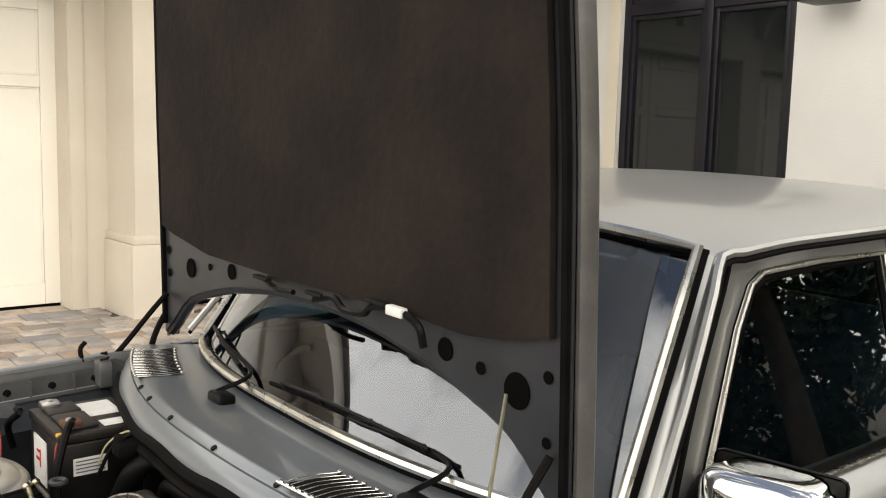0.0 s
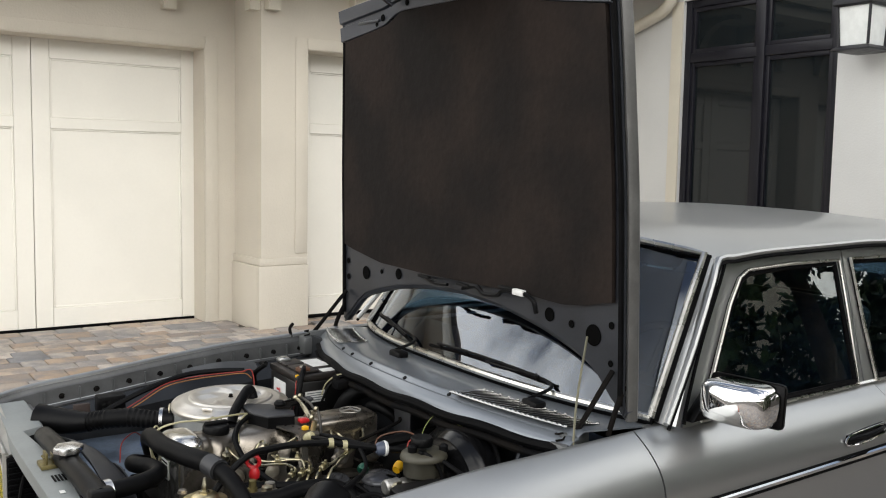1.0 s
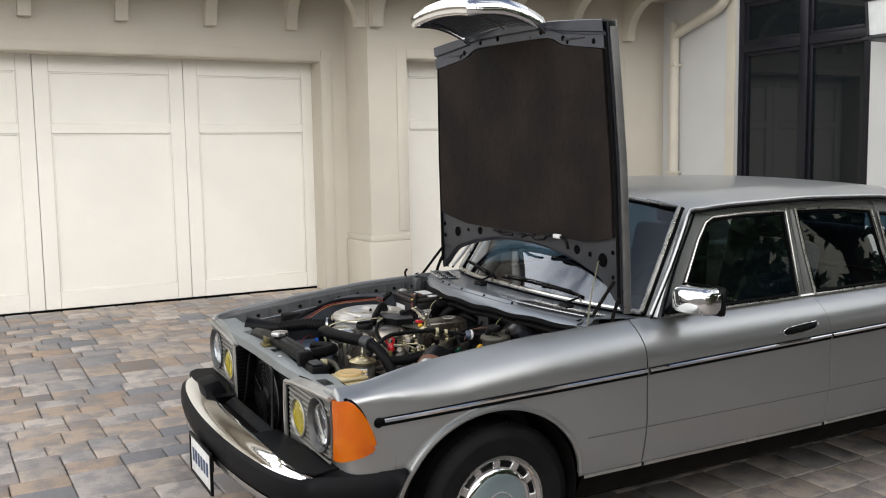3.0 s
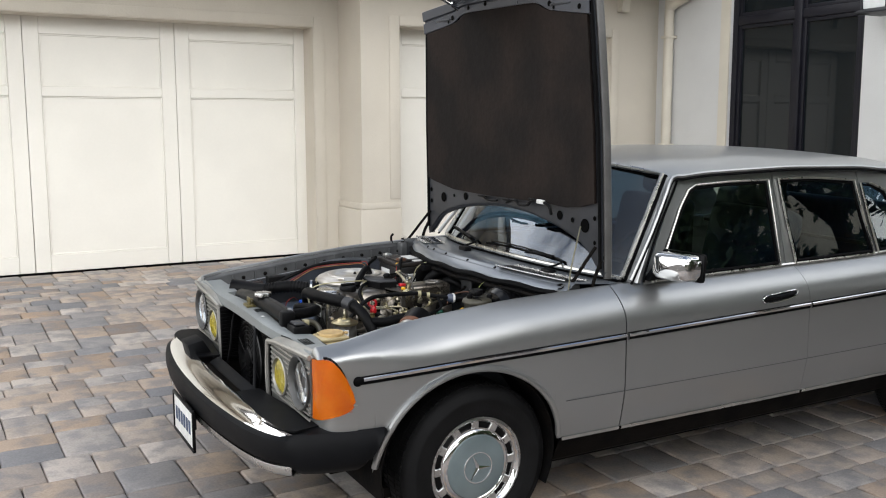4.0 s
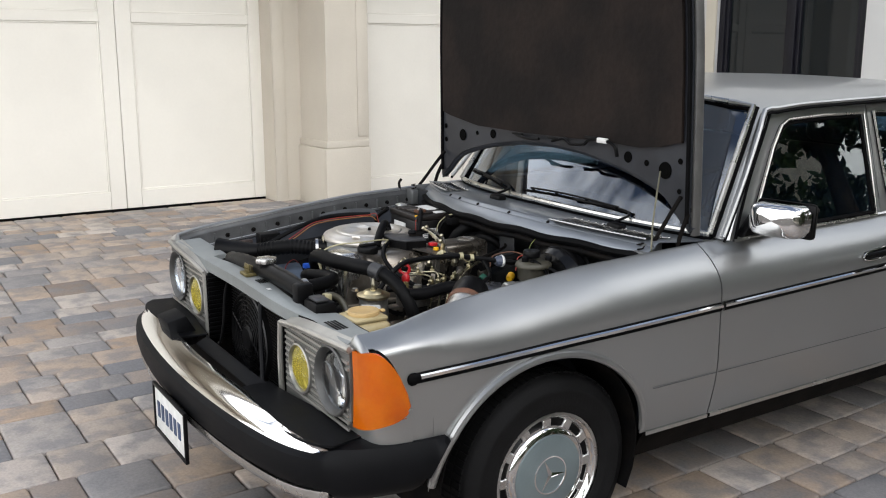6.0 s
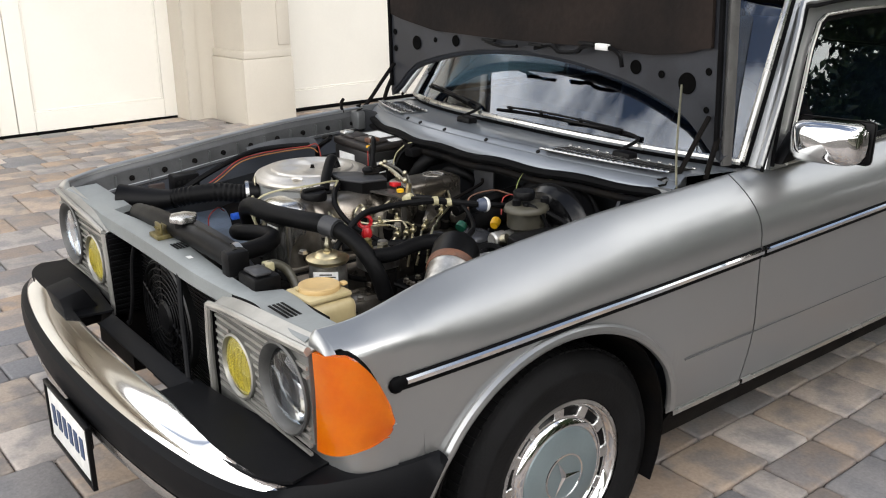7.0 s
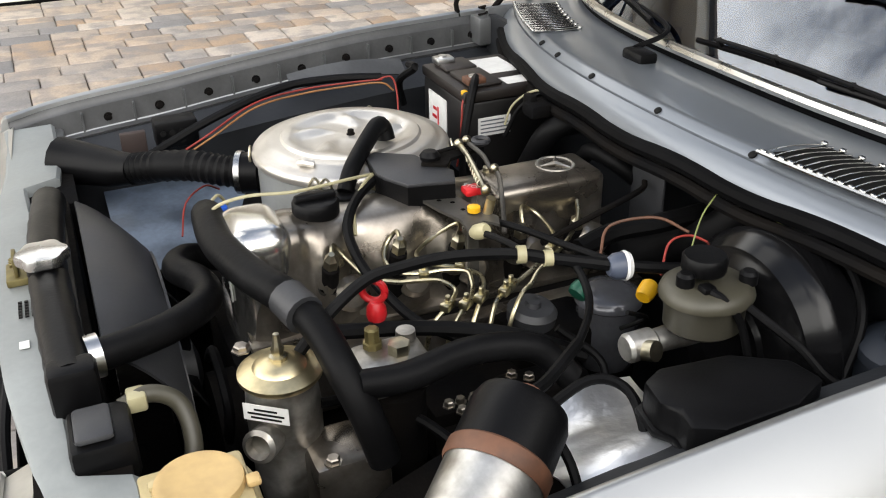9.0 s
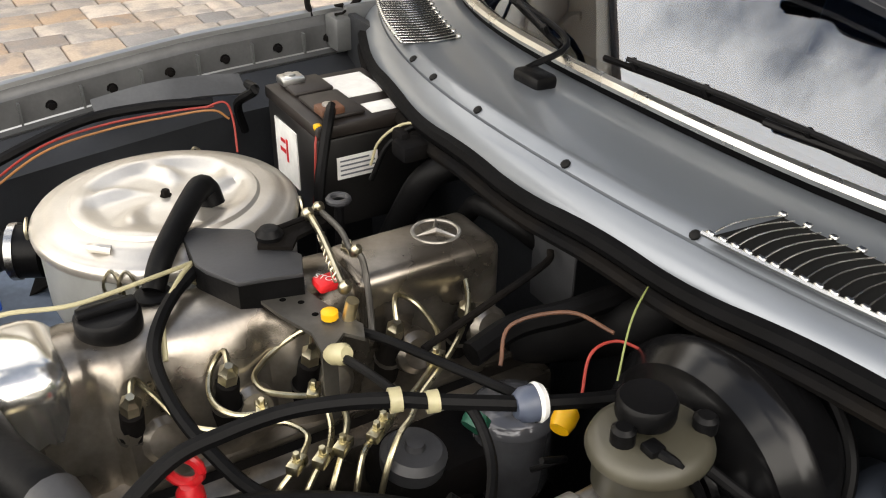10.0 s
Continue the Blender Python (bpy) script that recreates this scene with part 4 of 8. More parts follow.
def bumper_sweep(profile, ymax=None, ymin=None, closed=True, taper=False):
    """Sweeps (outward, height) points along the bumper, where |y| lies within the limits."""
    n, rows = len(BLINE), []
    for i, p in enumerate(BLINE):
        if (ymax is not None and abs(p.y) > ymax) or (ymin is not None and p.y > -ymin):
            continue
        way = (BLINE[min(i + 1, n - 1)] - BLINE[max(i - 1, 0)]).normalized()
        out = Vector((-way.y, way.x, 0))
        if out.x * (1 if abs(p.y) < 0.3 else 0) > 0 or (abs(p.y) >= 0.3 and out.y * p.y < 0):
            out = -out
        least = -0.026 - 0.080 * max(0.0, 1 - max(0.0, (abs(p.y) - 0.35) / 0.42)) if taper else -9.0
        low = min(z for o, z in profile)
        thin_end = 1 - min(1.0, max(0.0, (abs(p.y) - 0.70) / 0.115)) ** 1.5 if taper else 1.0
        rows.append([(p + out * max(o, least) + Vector((0, 0, low + (z - low) * max(0.04, thin_end) + (0.006 if taper else 0.0) * (1 - thin_end)))) for o, z in profile])
    bm = sheet(rows, closed=closed)
    return bm


bumper = part("front_bumper", bumper_sweep([(-0.20, 0.556), (-0.13, 0.571), (-0.075, 0.571), (-0.045, 0.562), (-0.026, 0.548), (-0.02, 0.536), (-0.05, 0.535), (-0.20, 0.537)], ymax=0.818, taper=True), CHROME, car, "chrome bumper with a wide black rubber band")
part("rubber_band", bumper_sweep([(-0.06, 0.540), (-0.022, 0.539), (-0.004, 0.528), (0.0, 0.505), (0.0, 0.475), (-0.006, 0.450), (-0.02, 0.438), (-0.06, 0.438)], ymax=0.80), BUMPER, bumper)
part("lower_bar", bumper_sweep([(-0.06, 0.437), (-0.012, 0.4365), (-0.010, 0.424), (-0.013, 0.410), (-0.024, 0.400), (-0.12, 0.398), (-0.12, 0.405), (-0.08, 0.410)], ymax=0.80), DULL, bumper)
CAP = [(-0.16, 0.562), (-0.06, 0.560), (-0.022, 0.552), (-0.003, 0.526), (0.003, 0.485), (0.002, 0.455), (-0.006, 0.432), (-0.03, 0.408), (-0.07, 0.400), (-0.16, 0.400)]
CAP_START = [(-0.16, 0.540), (-0.06, 0.541), (-0.021, 0.540), (-0.003, 0.5285), (0.001, 0.505), (0.001, 0.475), (-0.005, 0.450), (-0.019, 0.437), (-0.06, 0.436), (-0.16, 0.436)]
for side in (-1, 1):
    rows, n = [], len(BLINE)
    for i, p in enumerate(BLINE):
        if p.y * side < 0.765:
            continue
        way = (BLINE[min(i + 1, n - 1)] - BLINE[max(i - 1, 0)]).normalized()
        out = Vector((-way.y, way.x, 0))
        if out.y * side < 0:
            out = -out
        rise = -0.006 * min(1.0, max(0.0, (p.x + 0.70) / 0.25))
        foot = float(np.interp(p.x, (-0.50, -0.475, -0.434, -0.40), (0.40, 0.432, 0.494, 0.548)))
        k = min(1.0, max(0.0, (p.y * side - 0.775) / 0.045))
        k = k * k * (3 - 2 * k)
        rows.append([(p + out * (o0 + (o - o0) * k) + Vector((0, 0, max(z0 + (z - z0) * k, foot) + (rise if z > 0.45 else 0)))) for (o0, z0), (o, z) in zip(CAP_START, CAP)])
    bm = sheet(rows, closed=True)
    bm.verts.ensure_lookup_table()
    bm.faces.new(bm.verts[:len(CAP)])
    bm.faces.new(bm.verts[-len(CAP):])
    part("bumper_corner", bm, BUMPER, bumper, "black rubber bumper corner")
# black filler between bumper and lamps
for side in (-1, 1):
    part("bumper_filler", thicken(sheet([[(p.x + d, p.y * (1 - d * 0.25), z) for d, z in ((0.022 + 0.075 * max(0.0, 1 - max(0.0, (abs(p.y) - 0.35) / 0.42)), 0.564), (0.13, 0.563), (0.205, 0.562))] for p in BLINE if 0.27 < p.y * side < 0.80]), 0.006), BUMPER, bumper, "black plastic filler behind the bumper")
part("bumper_flap", prism([(-0.785, 0.606), (-0.715, 0.622), (-0.672, 0.545), (-0.678, 0.512), (-0.760, 0.505)], "y", 0.325, 0.45, bevel=0.006), BUMPER, bumper, "black rubber block in front of the lamp", angle=30)

# number plate, its characters left as plain bars
plate = part("number_plate", boxes((-0.892, -0.888, -0.170, 0.135, 0.318, 0.466), bevel=0.002), WHITE, car, "white number plate in a dark frame with plain dark bars")
part("plate_frame", boxes((-0.897, -0.885, -0.180, 0.145, 0.307, 0.319), (-0.897, -0.885, -0.180, 0.145, 0.464, 0.475), (-0.897, -0.885, -0.180, -0.169, 0.3195, 0.4635), (-0.897, -0.885, 0.134, 0.145, 0.3195, 0.4635), bevel=0.002), PLASTIC, plate)
for k in range(6):
    part("bar", boxes((-0.8945, -0.8925, 0.105 - 0.042 * k - 0.024, 0.105 - 0.042 * k, 0.366, 0.420)), PLATEBAR, plate)
part("plate_bracket", boxes((-0.886, -0.86, -0.10, 0.07, 0.37, 0.44), bevel=0.004), PLASTIC, plate)


def ring_on(bm, y, z, prof, x, seg=36):
    return lathe(prof, Matrix.Translation((x, y, z)) @ pose(0, 0, 0, 0, -90, 0), seg, bm, cap=False)


def plate_with_holes(outline, holes, x, depth):
    """A lamp surround: a flat frame with round openings and turned-back outer edges."""
    bm = bmesh.new()
    loops = []
    vs = [bm.verts.new((x, p[0], p[1])) for p in outline]
    edges = [bm.edges.new((vs[i], vs[(i + 1) % len(vs)])) for i in range(len(vs))]
    for (cy, cz, r) in holes:
        ring = [bm.verts.new((x, cy + r * math.cos(2 * math.pi * i / 32), cz + r * math.sin(2 * math.pi * i / 32))) for i in range(32)]
        edges += [bm.edges.new((ring[i], ring[(i + 1) % 32])) for i in range(32)]
    bmesh.ops.triangle_fill(bm, use_beauty=True, use_dissolve=False, edges=edges)
    ext = bmesh.ops.extrude_face_region(bm, geom=list(bm.faces))
    bmesh.ops.translate(bm, vec=(depth, 0, 0), verts=[g for g in ext["geom"] if isinstance(g, bmesh.types.BMVert)])
    return bm


for side in (-1, 1):
    ys = lambda y: side * y
    lamp = part("headlamp_unit", plate_with_holes([(ys(0.335), 0.528), (ys(0.345), 0.762), (ys(0.40), 0.775), (ys(0.56), 0.789), (ys(0.748), 0.796), (ys(0.756), 0.60), (ys(0.70), 0.588), (ys(0.50), 0.552)],
                                                  [(ys(0.452), 0.655, 0.073), (ys(0.655), 0.684, 0.087)], -0.628, 0.022), BEZELFACE, car, "twin round headlamps in a weathered grey bezel")
    rim_top = [(-0.640, ys(0.335), 0.765), (-0.642, ys(0.45), 0.782), (-0.640, ys(0.60), 0.793), (-0.632, ys(0.755), 0.800)]
    part("bezel_edge", tube(rim_top, 0.008, 8, 6), BEZEL, lamp)
    tops = curve_points(rim_top, 4)
    part("bezel_top", thicken(sheet([[(q.x - 0.004 + 0.045 * f, q.y, q.z - 0.008 + 0.020 * f) for f in spread(0, 1, 4)] for q in tops]), 0.004), BEZEL, lamp, "pale weathered top of the lamp bezel")
    for k in range(11):
        z = 0.575 + 0.0185 * k
        for y0, y1 in ((0.348, 0.748),):
            cuts = [y0]
            for cy, cz, r in ((0.452, 0.655, 0.078), (0.655, 0.684, 0.092)):
                if abs(z - cz) < r:
                    w = math.sqrt(r * r - (z - cz) ** 2)
                    cuts += [cy - w, cy + w]
            cuts.append(y1)
            for a, b in zip(cuts[::2], cuts[1::2]):
                if b - a > 0.012:
                    part("bezel_rib", boxes((-0.6335, -0.6275, ys(a), ys(b), z - 0.0036, z + 0.0036)), BEZEL, lamp)
    part("bezel_edge", tube([(-0.640, ys(0.332), 0.765), (-0.641, ys(0.326), 0.65), (-0.638, ys(0.326), 0.525)], 0.009, 8, 5), BEZEL, lamp)
    bm = ring_on(bmesh.new(), ys(0.452), 0.655, [(0.072, -0.006), (0.074, 0.010), (0.069, 0.012), (0.066, 0.004)], -0.628)
    part("lamp_rim", bm, BEZEL, lamp)
    part("yellow_lamp", lathe([(0.066, -0.02), (0.067, 0.003), (0.05, 0.012), (0.03, 0.016), (0.0005, 0.018)], Matrix.Translation((-0.626, ys(0.452), 0.655)) @ pose(0, 0, 0, 0, -90, 0), 36), YELLOW, lamp, "yellow fog lamp lens")
    for k in range(-4, 5):
        d = 0.0145 * k
        hgt = math.sqrt(0.062 ** 2 - d * d)
        part("lens_flute", tube([(-0.6275 - 0.019 * (1 - (math.hypot(d, hgt * f) / 0.066) ** 2), ys(0.452) + d, 0.655 + hgt * f) for f in spread(-1, 1, 6)], 0.0016, 5, 1, smooth=False), YELLOW, lamp)
    part("lamp_reflector", lathe([(0.067, 0.002), (0.055, -0.02), (0.03, -0.035), (0.001, -0.04)], Matrix.Translation((-0.622, ys(0.452), 0.655)) @ pose(0, 0, 0, 0, -90, 0), 36, cap=False), LAMPFACE, lamp)
    part("lamp_rim", ring_on(bmesh.new(), ys(0.655), 0.684, [(0.086, -0.016), (0.098, 0.010), (0.094, 0.013), (0.084, 0.004), (0.079, -0.016)], -0.628), SHADOWRIM, lamp)
    clear_lens = part("clear_lamp", lathe([(0.080, -0.012), (0.081, 0.004), (0.065, 0.016), (0.035, 0.022), (0.0005, 0.024)], Matrix.Translation((-0.616, ys(0.655), 0.684)) @ pose(0, 0, 0, 0, -90, 0), 40), LAMPGLASS, lamp, "clear headlamp lens")
    clear_lens.visible_shadow = False
    part("lamp_reflector", lathe([(0.080, -0.008), (0.065, -0.030), (0.035, -0.045), (0.001, -0.050)], Matrix.Translation((-0.612, ys(0.655), 0.684)) @ pose(0, 0, 0, 0, -90, 0), 40, cap=False), LAMPBOWL, lamp)
    # ribbed rubber along the grille side of the lamp
    part("grille_seal", boxes((-0.64, -0.53, ys(0.330), ys(0.316), 0.52, 0.76), bevel=0.004), RUBBER, lamp)
    for i in range(14):
        part("rib", boxes((-0.637, -0.565, ys(0.3155), ys(0.308), 0.530 + i * 0.0163, 0.538 + i * 0.0163), bevel=0.0015, seg=1), RUBBER, lamp)
    # wrap-round amber lamp
    plan = curve_points([(x, y, 0) for x, y in SIGNAL_PLAN], 5)
    rows = []
    for p in plan:
        top, bot = signal_edges(p.x)
        top -= 0.03 if side > 0 else 0.0
        rows.append([(p.x - 0.002, side * (p.y + 0.005 * math.sin(math.pi * j / 8) + 0.001), bot + (top - bot) * j / 8) for j in range(9)])
    amber = part("turn_signal", thicken(sheet(rows), 0.012 * side), ORANGE, car, "large amber wrap-round turn signal lens")
    back = [[(x + 0.016, side * (abs(y) - 0.020 - 0.005 * math.sin(1.9 * j + 0.4 * i)), r[0][2] + 0.006 + (z - r[0][2]) * 0.93) for j, (x, y, z) in enumerate(r)] for i, r in enumerate(rows)]
    part("signal_housing", sheet(back), LAMPBOWL, amber)
    # black strip added to close the gap between lens and fender
    part("lens_top", thicken(sheet([[(r[-1][0] + 0.020 * f, side * (abs(r[-1][1]) - 0.022 * f), r[-1][2] - 0.001 + 0.005 * f) for f in (0.0, 0.5, 1.0)] for r in rows]), 0.002), RUBBER, amber, "thin black strip closing the gap above the lens")
    for k in range(1, 9):
        z = 0.60 + k * 0.021
        line = [(r[0][0] - 0.0025, side * (abs(r[4][1]) + 0.0015), z) for i, r in enumerate(rows) if r[-1][2] > z + 0.008]
        if len(line) > 3:
            part("lens_step", tube(line, 0.0011, 5, 1, smooth=False), ORANGE, amber)
    for i in range(2, len(rows) - 1, 2):
        part("lens_facet", tube([(rows[i][j][0] - 0.001, rows[i][j][1] + side * 0.0005, rows[i][j][2]) for j in (1, 3, 5, 7)], 0.0026, 4, 1, smooth=False), ORANGE, amber)

# panel above the lamps, radiator support and what shows through the grille opening
support_line = [(-0.605, -0.72, 0.806), (-0.600, -0.60, 0.800), (-0.578, -0.47, 0.792), (-0.590, -0.36, 0.795), (-0.610, -0.22, 0.806), (-0.618, -0.08, 0.815), (-0.620, 0.06, 0.818), (-0.618, 0.20, 0.815), (-0.612, 0.36, 0.808), (-0.600, 0.52, 0.802), (-0.600, 0.72, 0.806)]
sl = curve_points(support_line, 5)
wid = lambda y: 0.078 if abs(y) > 0.42 else (0.034 + 0.02 * math.cos(y * 5))
rows = [[(p.x - 0.012, p.y, p.z - 0.040), (p.x - 0.012, p.y, p.z - 0.004), (p.x - 0.006, p.y, p.z), (p.x + wid(p.y), p.y, p.z + 0.002), (p.x + wid(p.y) + 0.006, p.y, p.z - 0.004), (p.x + wid(p.y) + 0.006, p.y, p.z - (0.018 if abs(p.y) > 0.42 else 0.05))] for p in sl]
support = part("radiator_support", thicken(sheet(rows), 0.003), RAILGREEN, car, "grey-green painted cross panel over the radiator")
bm = bmesh.new()
for i in range(13):
    for j in range(4):
        box(bm, -0.585 + j * 0.010, -0.579 + j * 0.010, -0.515 - i * 0.0065, -0.511 - i * 0.0065, 0.8005, 0.802)
part("perforation", bm, PLASTIC, support, "rows of small dark slots")
bm = bmesh.new()
for i in range(6):
    for j in range(4):
        box(bm, -0.600 + j * 0.008, -0.595 + j * 0.008, -0.045 - i * 0.008, -0.040 - i * 0.008, 0.8185, 0.820)
part("perforation", bm, PLASTIC, support, "patch of small dark slots")
part("sticker", boxes((-0.602, -0.590, -0.155, -0.137, 0.8135, 0.8145)), WHITE, support)
BRASS = material("tarnished_brass", (0.24, 0.20, 0.085), 0.45, 0.7, 0.15, 30, 200)
latch = part("bonnet_latch", boxes((-0.612, -0.568, 0.005, 0.062, 0.819, 0.830), (-0.600, -0.594, 0.012, 0.050, 0.828, 0.858), (-0.582, -0.576, 0.020, 0.055, 0.828, 0.850), bevel=0.002), BRASS, support, "tarnished bonnet latch")
part("latch_spring", tube([(-0.604 + 0.006 * (i % 2), 0.018 + i * 0.004, 0.845) for i in range(8)], 0.002, 5, 2), BRASS, support)
for side in (-1, 1):
    part("lamp_top_panel", boxes((-0.606, -0.50, side * 0.755, side * 0.66, 0.770, 0.792), bevel=0.006), PAINT_IN, car)
front_panel = part("radiator_core", boxes((-0.545, -0.515, -0.33, 0.33, 0.30, 0.80), bevel=0.003), GRIME_SHADE, car, "dark radiator core behind the open grille")
bm = bmesh.new()
for i in range(46):
    box(bm, -0.5505, -0.546, -0.33, 0.33, 0.305 + i * 0.0106, 0.3065 + i * 0.0106)
tagged(part("radiator_fin", bm, MESH, front_panel, "fine dark radiator fins"), kind="stuff")
for side in (-1, 1):
    part("radiator_side", boxes((-0.60, -0.50, side * 0.335, side * 0.62, 0.33, 0.79)), GRIME_SHADE, car)
part("lower_valance", thicken(sheet([[(-0.66, y, 0.54), (-0.64, y, 0.44), (-0.60, y, 0.38)] for y in spread(-0.7, 0.7, 8)]), 0.004), GRIME_SHADE, car)
cooling_fan = part("cooling_fan", lathe([(0.150, 0.0), (0.155, 0.02), (0.150, 0.024), (0.146, 0.006)], Matrix.Translation((-0.575, 0.04, 0.60)) @ pose(0, 0, 0, 0, -90, 0), 40, cap=False), MESH, car, "black auxiliary fan behind a wire guard")
for r in (0.045, 0.062, 0.079, 0.096, 0.113, 0.130, 0.145):
    part("guard_wire", tube([(-0.600, 0.04 + r * math.cos(radians(a)), 0.60 + r * math.sin(radians(a))) for a in range(0, 361, 15)], 0.0022, 5, 1, smooth=False), PLASTIC, cooling_fan)
part("fan_hub", lathe([(0.045, -0.01), (0.045, 0.02), (0.036, 0.028), (0.001, 0.03)], Matrix.Translation((-0.578, 0.04, 0.60)) @ pose(0, 0, 0, 0, -90, 0), 28), PLASTIC, cooling_fan)
for k in range(6):
    a = radians(60 * k)
    part("fan_spoke", tube([(-0.598, 0.04 + 0.03 * math.cos(a), 0.60 + 0.03 * math.sin(a)), (-0.598, 0.04 + 0.148 * math.cos(a + 0.4), 0.60 + 0.148 * math.sin(a + 0.4))], 0.004, 5, 4), PLASTIC, cooling_fan)
part("centre_stay", tube([(-0.612, -0.115, 0.80), (-0.640, -0.175, 0.72), (-0.655, -0.215, 0.62), (-0.675, -0.265, 0.54), (-0.68, -0.275, 0.50)], 0.007, 8, 6), BUMPER, car, "dark bonnet-catch stay")
part("stay_cable", tube([(-0.605, 0.15, 0.81), (-0.63, 0.155, 0.74), (-0.65, 0.13, 0.64), (-0.66, 0.14, 0.57), (-0.65, 0.19, 0.55)], 0.005, 6, 6), RUBBER, car)
part("cross_strut", prism([(-0.715, 0.545), (-0.672, 0.565), (-0.668, 0.557), (-0.710, 0.537)], "y", -0.29, 0.24, bevel=0.003), BUMPER, car, "dark painted sill below the grille opening")

# ---- inner wings and engine-bay walls ----
for side in (-1, 1):
    inner_y = 0.62
    rows, wall_rows = [], []
    for x in spread(-0.60, 0.52, 18):
        zt = crown(x)
        ye = side_y(x, zt) - 0.011
        rows.append([(x, side * ye, zt - 0.012), (x, side * (ye - 0.003), zt - 0.024), (x, side * (ye - 0.010), zt - 0.030), (x, side * (ye - 0.016), zt - 0.075), (x, side * (ye - 0.038), zt - 0.080)])
        wall_rows.append([(x, side * (ye - 0.038), zt - 0.081), (x, side * inner_y, zt - 0.12), (x, side * inner_y, 0.60), (x, side * 0.60, 0.44 if x < -0.36 else 0.25)])
    part("gutter_edge", tube([Vector(r[3]) + Vector((0, -side * 0.006, 0.001)) for r in rows], 0.0032, 6, 2), PAINT, car, "bright folded edge of the inner wing gutter")
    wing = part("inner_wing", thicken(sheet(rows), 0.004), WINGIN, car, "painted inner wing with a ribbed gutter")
    part("wing_wall", thicken(sheet(wall_rows), 0.004), WALLDARK, wing, "lower inner wing with the bay's shade in its dark colour")
    for k in range(9):
        x = -0.46 + k * 0.105
        zt = crown(x)
        ye = side_y(x, zt) - 0.011
        part("gutter_rib", boxes((x - 0.002, x + 0.002, side * (ye - 0.026), side * (ye - 0.010), zt - 0.076, zt - 0.034)), PAINT_IN, wing)
        xb = x + 0.052
        zb = crown(xb)
        yb = side_y(xb, zb) - 0.066
        part("wing_bolt", lathe([(0.010, 0), (0.010, 0.004), (0.0065, 0.004), (0.0065, 0.010), (0.001, 0.011)], Matrix.Translation((xb, side * (side_y(xb, zb) - 0.025), zb - 0.055)) @ pose(0, 0, 0, side * 90, 0, 0), 10), GRIME_SHADE, wing)
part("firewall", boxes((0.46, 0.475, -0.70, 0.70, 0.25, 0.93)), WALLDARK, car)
part("bay_floor", boxes((-0.50, 0.47, -0.60, 0.60, 0.30, 0.32)), GRIME_SHADE, car)


# ---- cowl ----
def cowl_x(y):
    return 0.350 + 0.125 * (abs(y) / 0.62) ** 2.2 * (0.62 if y < 0 else 1.0)


rows = []
for y in spread(-0.735, 0.70, 40):
    xf = cowl_x(y)
    u = y / 0.735
    xb = ws_base(u).x - 0.012
    zb = ws_base(u).z - 0.002
    drop = 0.012 * (abs(y) / 0.7) ** 2
    near = 0.012 * max(0.0, -y / 0.7)
    row = [(xf + a, y, b - drop) for a, b in ((-0.015, 0.914 + near), (-0.0145, 0.921 + near), (-0.011, 0.930 + 0.6 * near), (-0.004, 0.940 + 0.3 * near), (0.004, 0.947), (0.014, 0.9525), (0.0145, 0.9495), (0.0165, 0.9495), (0.017, 0.955), (0.019, 0.957), (0.030, 0.9645), (0.036, 0.9665), (0.041, 0.9665))]
    row += [(xf + 0.041 + (xb - xf - 0.041) * f, y, 0.9665 - drop + (zb - 0.9665 + drop) * f) for f in (0.25, 0.5, 0.75, 1.0)]
    rows.append(row)
cowl = part("cowl_panel", thicken(sheet(rows), 0.004), COWLPAINT, car, "painted cowl panel below the windscreen")
lip = [(cowl_x(y) - 0.014, y, 0.909 + 0.012 * max(0.0, -y / 0.7) - 0.012 * (abs(y) / 0.7) ** 2 + 0.003 * math.sin(y * 23)) for y in spread(-0.735, 0.66, 40)]
lip += [(cowl_x(0.66) + 0.01, 0.705, 0.89), (0.52, 0.715, 0.90)]
part("cowl_seal", tube(lip, 0.0135, 8, 2), RUBBER, cowl, "black rubber seal along the cowl")
part("cowl_seal", tube([(x - 0.006, y, z - 0.024) for x, y, z in lip[:-2]], 0.010, 8, 2), GRIME_SHADE, cowl)
for y in (-0.307, -0.10, 0.10, 0.245, 0.335):
    part("cowl_screw", lathe([(0.0065, 0.0), (0.0065, 0.003), (0.003, 0.005), (0.0005, 0.005)], Matrix.Translation((cowl_x(y) + 0.022, y, 0.9585 - 0.012 * (abs(y) / 0.7) ** 2)) @ pose(0, 0, 0, 0, -33, 0), 10), INK, cowl)


def cowl_z(x, y):
    xf, u = cowl_x(y) + 0.012, y / 0.735
    xb, zb = ws_base(u).x - 0.012, ws_base(u).z - 0.002
    f = (x - xf) / (xb - xf)
    z0 = 0.967 - 0.012 * (abs(y) / 0.7) ** 2
    return z0 + (zb - z0) * f


